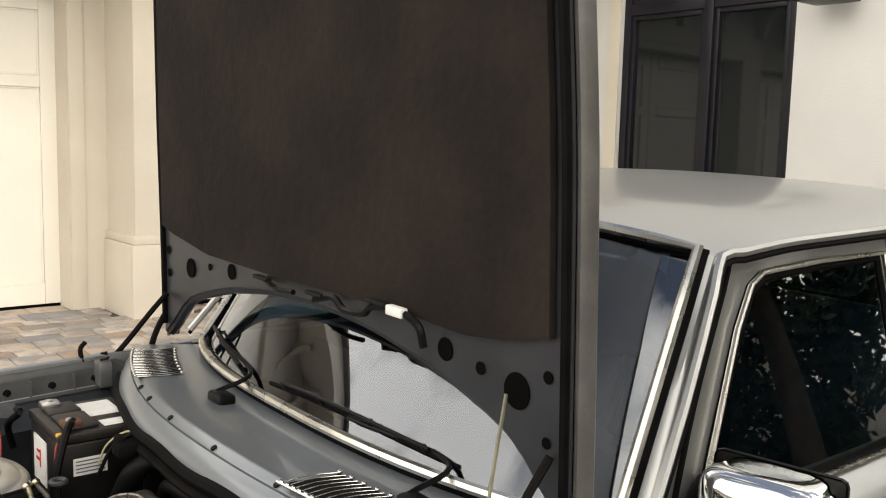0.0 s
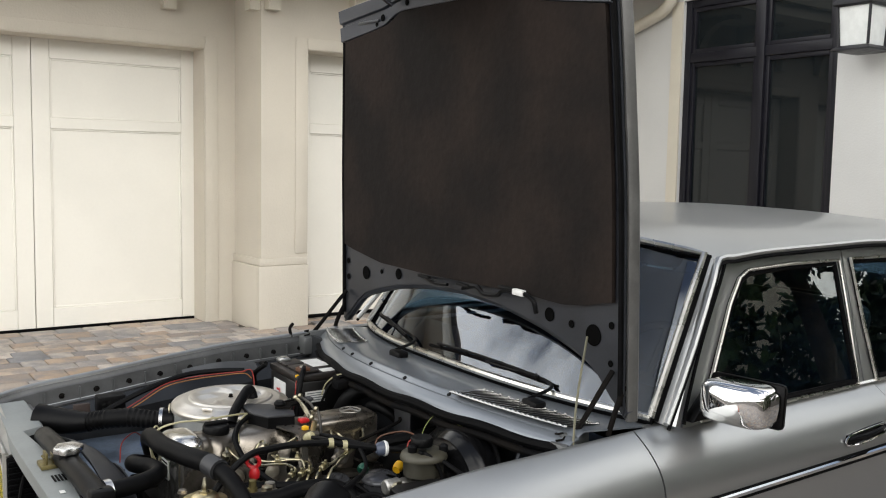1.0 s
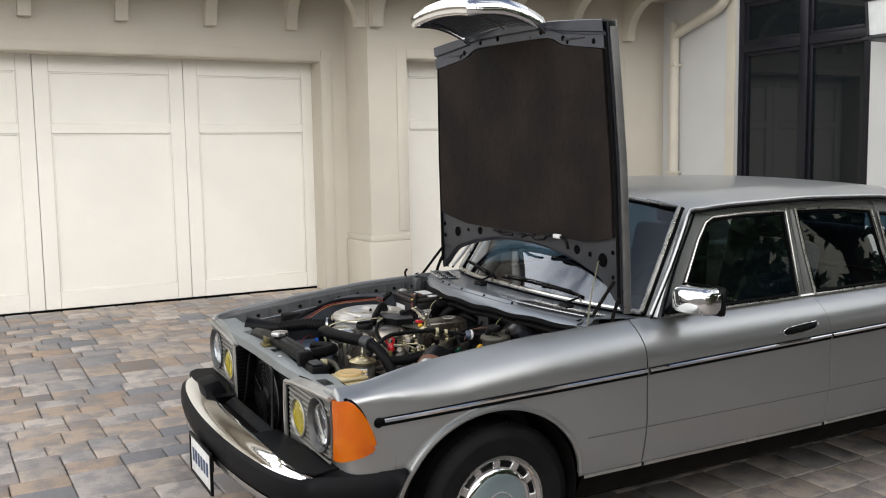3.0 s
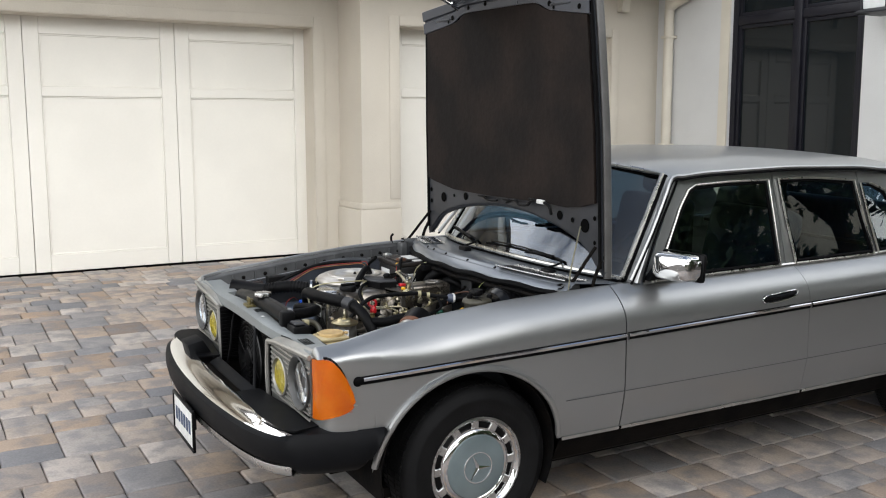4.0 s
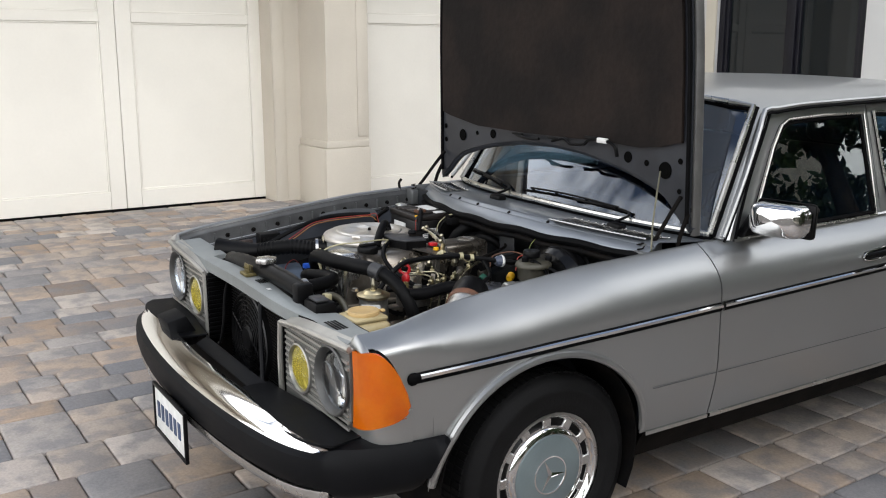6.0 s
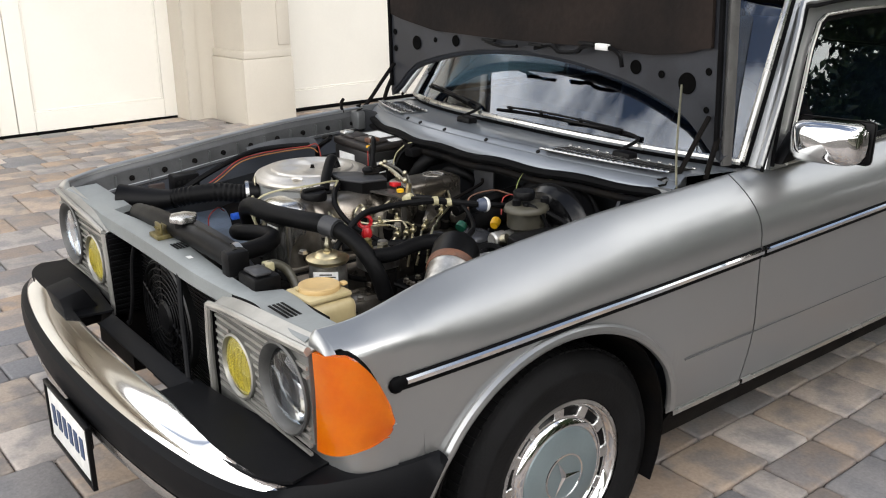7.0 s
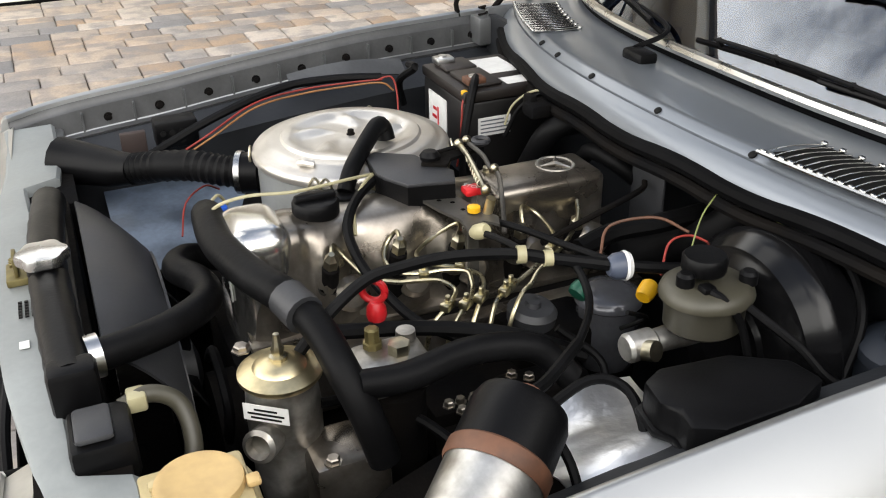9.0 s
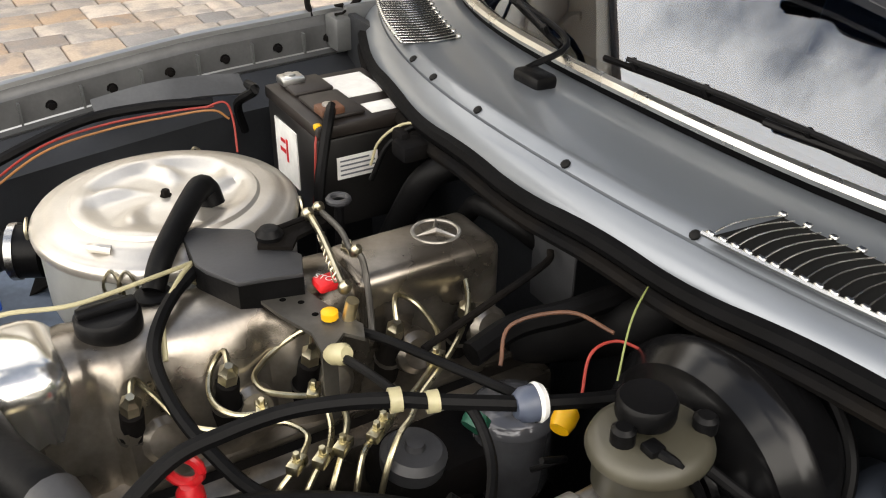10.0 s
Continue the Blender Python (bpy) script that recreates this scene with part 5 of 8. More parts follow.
for y0, y1, count in ((-0.330, -0.700, 24), (0.385, 0.640, 17)):
    louvre = part("cowl_grille", sheet([[(cowl_x(y) + 0.016 + (0.11 * f), y, cowl_z(cowl_x(y) + 0.016 + 0.11 * f, y) + 0.0035) for f in spread(0, 1, 5)] for y in spread(y0, y1, 16)]), INK, car, "black louvred cowl grille with bright tips")
    for k in range(count + 1):
        y = y0 + (y1 - y0) * k / count
        xs = [cowl_x(y) + 0.016 + 0.11 * f for f in spread(0, 1, 5)]
        part("slat", tube([(x, y + 0.010 * math.sin(math.pi * i / 5) * (1 if y1 < 0 else -1), cowl_z(x, y) + 0.0055) for i, x in enumerate(xs)], 0.0010, 5, 1), DULL, louvre)
        part("slat_tip", boxes((xs[0] - 0.004, xs[0] + 0.002, y - 0.0055, y + 0.0055, cowl_z(xs[0], y) + 0.004, cowl_z(xs[0], y) + 0.010), bevel=0.0015, seg=1), DULL, louvre)
        if k % 2 == 0:
            part("slat_tip", boxes((xs[-1] - 0.004, xs[-1] + 0.004, y - 0.005, y + 0.005, cowl_z(xs[-1], y) + 0.004, cowl_z(xs[-1], y) + 0.010), bevel=0.0015, seg=1), DULL, louvre)
part("grille_border", tube([(cowl_x(y) + 0.012, y, cowl_z(cowl_x(y) + 0.012, y) + 0.005) for y in spread(-0.322, -0.705, 12)], 0.0032, 6, 1), DULL, car)


# ---- wipers ----
def glass_at(y, v, out=0.02):
    u = y / 0.72
    a, b = ws_base(u), ws_top(u)
    return a.lerp(b, v) + Vector((-0.55, 0, 0.85)) * (0.048 * v * (1 - v) + out)


for (px, py), tip_y, tip_v, end_y, end_v, mid_y, mid_v in (((0.505, 0.150), 0.60, 0.10, 0.20, 0.03, 0.42, 0.08), ((0.530, -0.50), 0.10, 0.055, -0.46, 0.05, -0.20, 0.055)):
    pz = cowl_z(px, py)
    wiper = part("wiper", boxes((px - 0.020, px + 0.020, py - 0.034, py + 0.030, pz - 0.004, pz + 0.020), bevel=0.008), PLASTIC, car, "black windscreen wiper")
    knee = glass_at(py + (0.04 if py > 0 else 0.06), 0.05, 0.022)
    part("wiper_arm", tube([(px, py + 0.02, pz + 0.016), knee, glass_at(mid_y, mid_v, 0.03)], 0.0052, 8, 6), PLASTIC, wiper)
    part("wiper_blade", tube([glass_at(end_y + (tip_y - end_y) * f, end_v + (tip_v - end_v) * f + 0.02 * math.sin(math.pi * f), 0.016) for f in spread(0, 1, 10)], 0.0052, 6, 1), RUBBER, wiper)
    part("wiper_bridge", tube([glass_at(end_y + (tip_y - end_y) * f, end_v + (tip_v - end_v) * f + 0.02 * math.sin(math.pi * f), 0.032) for f in spread(0.1, 0.9, 8)], 0.004, 6, 1), PLASTIC, wiper)
    for f in (0.12, 0.36, 0.64, 0.88):
        a = glass_at(end_y + (tip_y - end_y) * f, end_v + (tip_v - end_v) * f + 0.02 * math.sin(math.pi * f), 0.018)
        b = glass_at(end_y + (tip_y - end_y) * f, end_v + (tip_v - end_v) * f + 0.02 * math.sin(math.pi * f), 0.034)
        part("wiper_claw", tube([a, b], 0.006, 6, 1), PLASTIC, wiper)


# ---- raised bonnet ----
HZ0, HZ1 = 0.955, 2.112


def hood_w(z):
    f = (z - HZ0) / (HZ1 - HZ0)
    return interp(f, [(-0.2, 0.752), (0.0, 0.752), (0.5, 0.738), (0.85, 0.708), (1.0, 0.690), (1.2, 0.68)])


def hood_x(y, z):
    """The inner face: nearly plumb, bowed a little."""
    f = (z - HZ0) / (HZ1 - HZ0)
    return 0.630 - 0.050 * max(0.0, f) ** 1.3 + 0.030 * (1 - (y / 0.75) ** 2) * 0.6


def hood_low(y):
    return interp(abs(y), [(-0.2, 1.180), (0.0, 1.186), (0.2, 1.176), (0.4, 1.146), (0.58, 1.098), (0.66, 1.06), (0.70, 1.0), (0.75, 0.955), (0.9, 0.950)])


def hood_high(y):
    return HZ1 + 0.040 * (1 - (y / 0.7) ** 2)


def hood_sheet(off, low, high, ymul=1.0, n=30, k=20):
    rows = []
    for i in range(n + 1):
        u = -1 + 2 * i / n
        row = []
        for j in range(k + 1):
            v = j / k
            lo, hi = low(u * 0.75), high(u * 0.70)
            z = lo + (hi - lo) * v
            y = u * hood_w(z) * ymul
            row.append((hood_x(y, z) + off, y, z))
        rows.append(row)
    return sheet(rows)


hood = part("bonnet", thicken(hood_sheet(0.034, hood_low, hood_high), 0.004), PAINT, car, "raised bonnet with dark insulation inside")
HOLE = material("open_hole", (0.002, 0.002, 0.002), 0.9, spec=0.05)
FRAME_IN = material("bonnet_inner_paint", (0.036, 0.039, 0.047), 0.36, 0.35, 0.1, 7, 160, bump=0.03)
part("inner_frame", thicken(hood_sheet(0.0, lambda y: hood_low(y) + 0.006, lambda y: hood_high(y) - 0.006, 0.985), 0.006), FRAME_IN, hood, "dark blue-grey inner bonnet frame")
for side in (-1, 1):
    edge = [(hood_x(side * hood_w(z), z) + o, side * (hood_w(z) + d), z) for z in spread(0.962, 2.085, 16) for o, d in ((0.017, 0.0),)]
    rows = [[(hood_x(side * hood_w(z), z) + o, side * (hood_w(z) + d), z) for o, d in ((0.004, -0.012), (0.002, -0.003), (0.010, 0.003), (0.030, 0.004), (0.038, -0.002))] for z in spread(0.960, 2.086, 18)]
    part("bonnet_edge", thicken(sheet(rows), 0.003), EDGEPAINT, hood, "folded painted edge of the bonnet")
    part("edge_seal", tube([(hood_x(side * 0.72, z) - 0.010, side * (hood_w(z) - 0.020), z) for z in spread(1.0, 2.06, 12)], 0.008, 6, 1), RUBBER, hood)
rim = [(hood_x(y, hood_low(y)) + 0.014, y, hood_low(y) + 0.004) for y in spread(-0.745, 0.745, 36)]
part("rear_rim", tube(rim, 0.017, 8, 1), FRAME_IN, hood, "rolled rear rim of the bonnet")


def pad_low(y):
    return float(np.interp(y, (-0.70, -0.62, -0.51, -0.34, -0.13, 0.15, 0.46, 0.66, 0.72), (1.262, 1.240, 1.226, 1.231, 1.225, 1.219, 1.222, 1.252, 1.268)))


def pad_high(y):
    return 2.000 + 0.035 * min(1.0, (0.72 - abs(y)) / 0.28) + 0.048 / (1 + math.exp((abs(y) - 0.36) * 40))


part("insulation_pad", thicken(hood_sheet(-0.010, lambda y: pad_low(y * 0.95), lambda y: pad_high(y), 0.945, 44, 24), 0.012), PAD, hood, "sooty dark brown insulation mat")
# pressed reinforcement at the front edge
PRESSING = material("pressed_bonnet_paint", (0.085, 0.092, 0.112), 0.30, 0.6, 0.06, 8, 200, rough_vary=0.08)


def pressing_row(y):
    lo, hi = pad_high(y) - 0.006, hood_high(y) - 0.002
    return [(hood_x(y, lo + (hi - lo) * f) + o, y, lo + (hi - lo) * f) for f, o in ((0.0, -0.012), (0.04, -0.026), (0.46, -0.028), (0.50, -0.018), (0.56, -0.018), (0.60, -0.030), (0.97, -0.034), (1.0, -0.028), (1.0, 0.02))]


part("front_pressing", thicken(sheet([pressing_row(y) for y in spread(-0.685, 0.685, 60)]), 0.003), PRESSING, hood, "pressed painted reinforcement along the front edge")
for side in (-1, 1):
    part("press_slot", boxes((hood_x(0.5, 2.05) - 0.033, hood_x(0.5, 2.05) - 0.025, side * 0.42, side * 0.56, 2.052, 2.062), bevel=0.003), FRAME_IN, hood, "pressed slot")
for y, z, r in ((-0.622, 1.162, 0.028), (0.575, 1.170, 0.024), (0.47, 1.188, 0.008), (0.36, 1.193, 0.018), (-0.44, 1.186, 0.019), (-0.533, 1.176, 0.010), (0.70, 1.20, 0.010), (0.70, 1.14, 0.010), (-0.69, 1.20, 0.009), (-0.69, 1.10, 0.008),
                (-0.41, 2.064, 0.011), (0.40, 2.064, 0.011), (-0.25, 2.103, 0.011), (0.25, 2.100, 0.010), (0.10, 2.106, 0.011), (-0.62, 2.035, 0.010), (-0.44, 2.045, 0.006), (0.44, 2.045, 0.006)):
    dx = -0.0085 if z < 1.5 else -0.0285
    part("pressed_hole", lathe([(r + 0.001, 0.0), (r, 0.0012), (0.001, 0.0012)], Matrix.Translation((hood_x(y, z) + dx, y, z)) @ pose(0, 0, 0, 0, -90, 0), 20), HOLE, hood, "round hole in the bonnet frame")
part("washer_hose", tube([(hood_x(0.20, 1.20) - 0.014, 0.20, 1.205), (0.605, 0.10, 1.200), (0.600, 0.02, 1.206)], 0.006, 6, 6), PLASTIC, hood)
part("washer_hose", tube([(0.602, -0.06, 1.205), (0.600, -0.13, 1.222), (0.600, -0.17, 1.205), (0.596, -0.24, 1.212), (0.596, -0.27, 1.230), (0.598, -0.34, 1.236), (0.598, -0.40, 1.222), (0.605, -0.41, 1.185)], 0.007, 6, 6), PLASTIC, hood, "black washer hose")
part("hose_joint", boxes((0.588, 0.604, -0.365, -0.318, 1.226, 1.244), bevel=0.003), WHITE, hood, "white hose joint")
for y, z in ((0.15, 1.215), (-0.07, 1.218), (-0.28, 1.24)):
    part("hose_clip", boxes((0.590, 0.604, y - 0.03, y + 0.03, z - 0.004, z + 0.004), bevel=0.002), INK, hood)
# hinges and stays
OXIDE_ROD = material("dull_plated_rod", (0.16, 0.155, 0.11), 0.45, 0.7, 0.12, 20, 120)
for side in (-1, 1):
    hinge = part("bonnet_hinge", tube([(0.445, side * 0.715, 0.900), (0.50, side * 0.712, 0.955), (0.565, side * 0.708, 1.03), (0.615, side * 0.705, 1.085)], 0.007, 6, 5), GRIME_SHADE, car, "painted steel bonnet hinge")
    part("hinge_link", boxes((0.455, 0.545, side * 0.690, side * 0.706, 0.905, 0.945), bevel=0.006), PAINT_IN, hinge)
    part("hinge_link", tube([(0.58, side * 0.735, 0.93), (0.60, side * 0.735, 0.985), (0.635, side * 0.73, 1.05)], 0.008, 6, 4), GRIME_SHADE, hinge)
    part("hinge_bracket", boxes((0.43, 0.48, side * 0.68, side * 0.735, 0.86, 0.925), bevel=0.006), PAINT_IN, hinge)
    part("hinge_spring", tube([(0.45 + 0.012 * math.cos(k * 1.3), side * 0.70 + 0.012 * math.sin(k * 1.3), 0.87 + 0.0035 * k) for k in range(24)], 0.0028, 5, 1), GRIME_SHADE, hinge)
part("bonnet_stay", tube([(0.462, -0.735, 0.925), (0.51, -0.69, 1.02), (0.600, -0.622, 1.160)], 0.0032, 6, 4), OXIDE_ROD, car, "dull grey bonnet stay rod")
part("latch_prong", tube([(0.415, 0.745, 0.895), (0.405, 0.755, 0.945), (0.42, 0.76, 0.965)], 0.006, 6, 4), GRIME_SHADE, car)
# grille carried by the bonnet, now lying flat above it
def grille_pt(u, v):
    """u across (-1..1), v from the bonnet edge (0) out to the foot of the grille (1)."""
    w = 0.30 - 0.055 * v ** 2
    bow = 0.028 * (1 - u * u)
    return Vector((0.545 - 0.315 * v, u * w, 2.118 + 0.065 * v + bow * (1 - 0.2 * v) + 0.03 * math.sin(math.pi * v)))


grille = part("grille_shell", bmesh.new(), CHROME, hood, "chrome grille shell with a fine dark mesh")
edge_l = [grille_pt(-1, v) for v in spread(0, 1, 8)] + [grille_pt(u, 1) for u in spread(-1, 1, 14)[1:]] + [grille_pt(1, v) for v in spread(1, 0, 8)[1:]]
bm = bmesh.new()
rows = [[p + Vector((-0.010 if 8 <= i <= 22 else 0, math.copysign(0.010, p.y) * (abs(p.y) > 0.1), -0.030)), p + Vector((-0.020 if 8 <= i <= 22 else 0, math.copysign(0.020, p.y) * (abs(p.y) > 0.1), -0.020)), p + Vector((-0.022 if 8 <= i <= 22 else 0, math.copysign(0.022, p.y) * (abs(p.y) > 0.1), 0.012)), p + Vector((0, 0, 0.042))] for i, p in enumerate(edge_l)]
sheet(rows, bm=bm)
thicken(bm, 0.008)
bmesh.ops.recalc_face_normals(bm, faces=bm.faces)
bm.to_mesh(grille.data)
bm.free()
grille.data.shade_smooth()
bm = bmesh.new()
for k in range(41):
    u = -0.97 + 1.94 * k / 40
    tube([grille_pt(u, v) for v in spread(0, 1, 6)], 0.0022, 4, 1, bm, smooth=False)
for k in range(25):
    v = 0.02 + 0.96 * k / 24
    tube([grille_pt(u, v) + Vector((0, 0, -0.003)) for u in spread(-1, 1, 8)], 0.0026, 4, 1, bm, smooth=False)
tagged(part("grille_mesh", bm, GREYPRINT, hood, "fine dark grille bars"), kind="stuff")
part("grille_backing", thicken(sheet([[grille_pt(u, v) + Vector((0, 0, 0.016)) for v in spread(0, 1, 6)] for u in spread(-1, 1, 10)]), 0.004), CHROME, hood)
part("grille_centre_bar", tube([grille_pt(0, v) + Vector((0, 0, -0.006)) for v in spread(0, 1, 6)], 0.006, 6, 1), DULL, hood)


# ---- engine bay ----
BARE = material("cast_aluminium", (0.36, 0.33, 0.29), 0.29, 0.9, 0.16, 9, 160, rough_vary=0.12, bump=0.012, color2=(0.17, 0.15, 0.125))
OXIDE = material("dull_grey_steel", (0.10, 0.094, 0.084), 0.5, 0.6, 0.12, 24, 200, bump=0.03)
SHINY = material("polished_casting", (0.74, 0.73, 0.70), 0.2, 0.95, 0.06, 10, 160, rough_vary=0.1)
BAREB = material("bright_cast_aluminium", (0.62, 0.61, 0.58), 0.36, 0.85, 0.14, 14, 160, rough_vary=0.14, bump=0.03, color2=(0.25, 0.235, 0.21))
LIDPAINT = material("silver_lid_paint", (0.68, 0.655, 0.61), 0.32, 0.75, 0.05, 6, 220, rough_vary=0.1, bump=0.03, color2=(0.52, 0.49, 0.445))
DRUM = material("grey_drum_paint", (0.36, 0.37, 0.365), 0.45, 0.3, 0.08, 8, 150, bump=0.03)
STEEL = material("zinc_steel", (0.52, 0.48, 0.36), 0.32, 1.0, 0.12, 40, 200)
GOLD = material("gold_cadmium", (0.78, 0.66, 0.40), 0.36, 1.0, 0.1, 30, 160, rough_vary=0.1)
LINES = material("plated_fuel_line", (0.60, 0.545, 0.37), 0.3, 1.0, 0.1, 60, 250)
HOSE = material("black_hose", (0.0055, 0.0055, 0.006), 0.5, 0, 0.2, 12, 140, bump=0.06, spec=0.10)
CREAM = material("aged_plastic_tank", (0.52, 0.44, 0.26), 0.42, 0, 0.08, 9, 90, color2=(0.43, 0.35, 0.185))
CREAMCAP = material("aged_plastic_cap", (0.56, 0.39, 0.17), 0.5, 0, 0.08, 16, 120)
OLIVE = material("aged_reservoir", (0.042, 0.039, 0.029), 0.4, 0, 0.12, 14, 120)
OLIVELID = material("aged_reservoir_lid", (0.062, 0.057, 0.040), 0.45, 0, 0.1, 14, 120)
BROWN = material("brown_band", (0.13, 0.055, 0.028), 0.6, 0, 0.15, 30, 160)
SHROUD = material("dark_grey_shroud", (0.034, 0.035, 0.039), 0.5, 0, 0.12, 8, 160, bump=0.04)
BATT = material("battery_case", (0.008, 0.0075, 0.0075), 0.42, 0, 0.15, 12, 160)
BATTOP = material("battery_top", (0.019, 0.0145, 0.0125), 0.5, 0, 0.15, 14, 160)
REDWIRE = material("red_wire", (0.30, 0.028, 0.018), 0.55)
YELWIRE = material("yellow_wire", (0.34, 0.15, 0.045), 0.55)
CREAMWIRE = material("cream_tubing", (0.44, 0.40, 0.24), 0.4)
GREENWIRE = material("green_yellow_wire", (0.20, 0.23, 0.07), 0.5)
YELCAP = material("yellow_cap", (0.80, 0.44, 0.01), 0.4, 0, 0.06, 40, 200)
REDCAP = material("red_ring", (0.44, 0.009, 0.014), 0.35, 0, 0.06, 40, 200)
GREENCAP = material("green_cap", (0.010, 0.085, 0.052), 0.4)
BLUEP = material("blue_plastic", (0.07, 0.085, 0.125), 0.4)
BLUEPAINT = material("blue_grey_chassis", (0.085, 0.110, 0.155), 0.42, 0.25, 0.12, 8, 120)
SHELFPAINT = material("pale_blue_chassis_paint", (0.17, 0.215, 0.285), 0.36, 0.35, 0.22, 9, 120)
CUP = material("clear_grey_cup", (0.11, 0.113, 0.125), 0.16, 0.35, 0.1, 20, 120)
SHIELD = material("foil_heat_shield", (0.80, 0.81, 0.83), 0.34, 0.9, 0.1, 10, 60, bump=0.35, bump_scale=22)


def T(x, y, z, rx=0, ry=0, rz=0):
    return pose(x, y, z, rx, ry, rz)


def bolt(parent, x, y, z, r=0.008, mat=None, m=None):
    mm = (m or Matrix()) if m is not None else T(x, y, z)
    return part("bolt", lathe([(r * 1.3, 0), (r * 1.3, 0.002), (r, 0.002), (r, 0.008), (r * 0.8, 0.0095)], mm, 6), mat or STEEL, parent, angle=25)


def clamp(parent, p, way, r, w=0.012):
    q = Vector(way).to_track_quat("Z", "Y").to_matrix().to_4x4()
    return part("hose_clamp", lathe([(r, -w / 2), (r + 0.002, -w / 2), (r + 0.002, w / 2), (r, w / 2)], Matrix.Translation(p) @ q, 20, cap=False), ALU, parent)


# air cleaner
AC = (-0.038, 0.220)
cleaner = part("air_cleaner", lathe([(0.150, 0.735), (0.162, 0.745), (0.166, 0.760), (0.167, 0.845), (0.172, 0.849), (0.172, 0.852)], T(*AC, 0), 56), DRUM, car, "round silver-lidded air cleaner drum")
LID = [(0.0000, 0.8775), (0.0116, 0.8775), (0.0289, 0.8765), (0.0463, 0.8765), (0.0560, 0.8785), (0.0675, 0.8800), (0.0820, 0.8800), (0.0946, 0.8795), (0.1023, 0.8835), (0.1139, 0.8845), (0.1197, 0.8835), (0.1235, 0.8790), (0.1351, 0.8785), (0.1467, 0.8770), (0.1525, 0.8720), (0.1602, 0.8690), (0.1679, 0.8675), (0.1727, 0.8620), (0.1742, 0.8560), (0.1732, 0.8500)]


def lid_point(r, z, a):
    """Five broad swirling dents pressed between the centre and the ring."""
    near = math.exp(-((r - 0.074) / 0.024) ** 2)
    wave = max(0.0, math.cos(5 * (a - 9.0 * (r - 0.07)))) ** 1.4
    return AC[0] + max(r, 0.0008) * math.cos(a), AC[1] + max(r, 0.0008) * math.sin(a), z - 0.0055 * near + 0.0105 * near * wave


bm = sheet([[lid_point(r, z, 2 * math.pi * k / 90) for k in range(90)] for r, z in LID], closed=True)
bm.verts.ensure_lookup_table()
bm.faces.new(bm.verts[:90])
part("lid", bm, LIDPAINT, cleaner, "brushed silver lid with swirling pressed dents")
bolt(cleaner, AC[0], AC[1], 0.8775, 0.006, GRIME_SHADE)
part("lid_step", tube([(AC[0] - 0.118, AC[1] - 0.090, 0.8785), (AC[0] - 0.112, AC[1] - 0.100, 0.881), (AC[0] - 0.098, AC[1] - 0.108, 0.8785)], 0.006, 8, 4), LIDPAINT, cleaner)
for a in (-122, -25, 60, 165, 232):
    c, s = math.cos(radians(a)), math.sin(radians(a))
    part("lid_clip", tube([(AC[0] + 0.170 * c - 0.011 * s, AC[1] + 0.170 * s + 0.011 * c, 0.815), (AC[0] + 0.178 * c - 0.011 * s, AC[1] + 0.178 * s + 0.011 * c, 0.850), (AC[0] + 0.175 * c, AC[1] + 0.175 * s, 0.868), (AC[0] + 0.178 * c + 0.011 * s, AC[1] + 0.178 * s - 0.011 * c, 0.850), (AC[0] + 0.170 * c + 0.011 * s, AC[1] + 0.170 * s - 0.011 * c, 0.815)], 0.0022, 5, 5), STEEL, cleaner)
part("breather_elbow", tube([(0.006, 0.160, 0.880), (0.002, 0.166, 0.902), (-0.014, 0.150, 0.911), (-0.055, 0.103, 0.897), (-0.092, 0.055, 0.882), (-0.112, 0.030, 0.858)], lambda f: 0.0165 - 0.003 * f, 12, 6), HOSE, cleaner, "black rubber breather elbow")
part("breather_collar", lathe([(0.022, 0.842), (0.022, 0.856), (0.017, 0.858)], T(-0.113, 0.029, 0), 16), HOSE, cleaner)
snork = part("intake_duct", tube([(-0.205, 0.275, 0.815), (-0.25, 0.295, 0.818), (-0.30, 0.335, 0.822), (-0.36, 0.385, 0.812), (-0.40, 0.425, 0.800)], 0.029, 16, 9, ribs=0.003), HOSE, car, "ribbed black intake duct")
part("duct_scoop", tube([(-0.395, 0.418, 0.80), (-0.43, 0.455, 0.795), (-0.48, 0.505, 0.795), (-0.515, 0.535, 0.795)], lambda f: 0.029 + 0.018 * f, 14, 5), PLASTIC, snork)
part("duct_neck", tube([(-0.195, 0.268, 0.815), (-0.232, 0.285, 0.816)], 0.036, 16, 2), PLASTIC, snork)
clamp(snork, (-0.226, 0.282, 0.816), (-1, 0.46, 0), 0.0365, 0.010)

# valve cover: a long rounded casting, higher in front
def cover_section(x):
    """Near edge, far edge, top height and corner roundness along the cover."""
    near = interp(x, [(-0.36, -0.080), (-0.217, -0.082), (-0.206, -0.060), (0.10, -0.058), (0.13, -0.058)])
    far_ = interp(x, [(-0.36, 0.035), (-0.2, 0.050), (0.3, 0.060), (0.36, 0.050)])
    top = interp(x, [(-0.36, 0.842), (-0.25, 0.862), (-0.217, 0.862), (-0.206, 0.850), (0.095, 0.852), (0.115, 0.846), (0.36, 0.840)])
    return near, far_, top


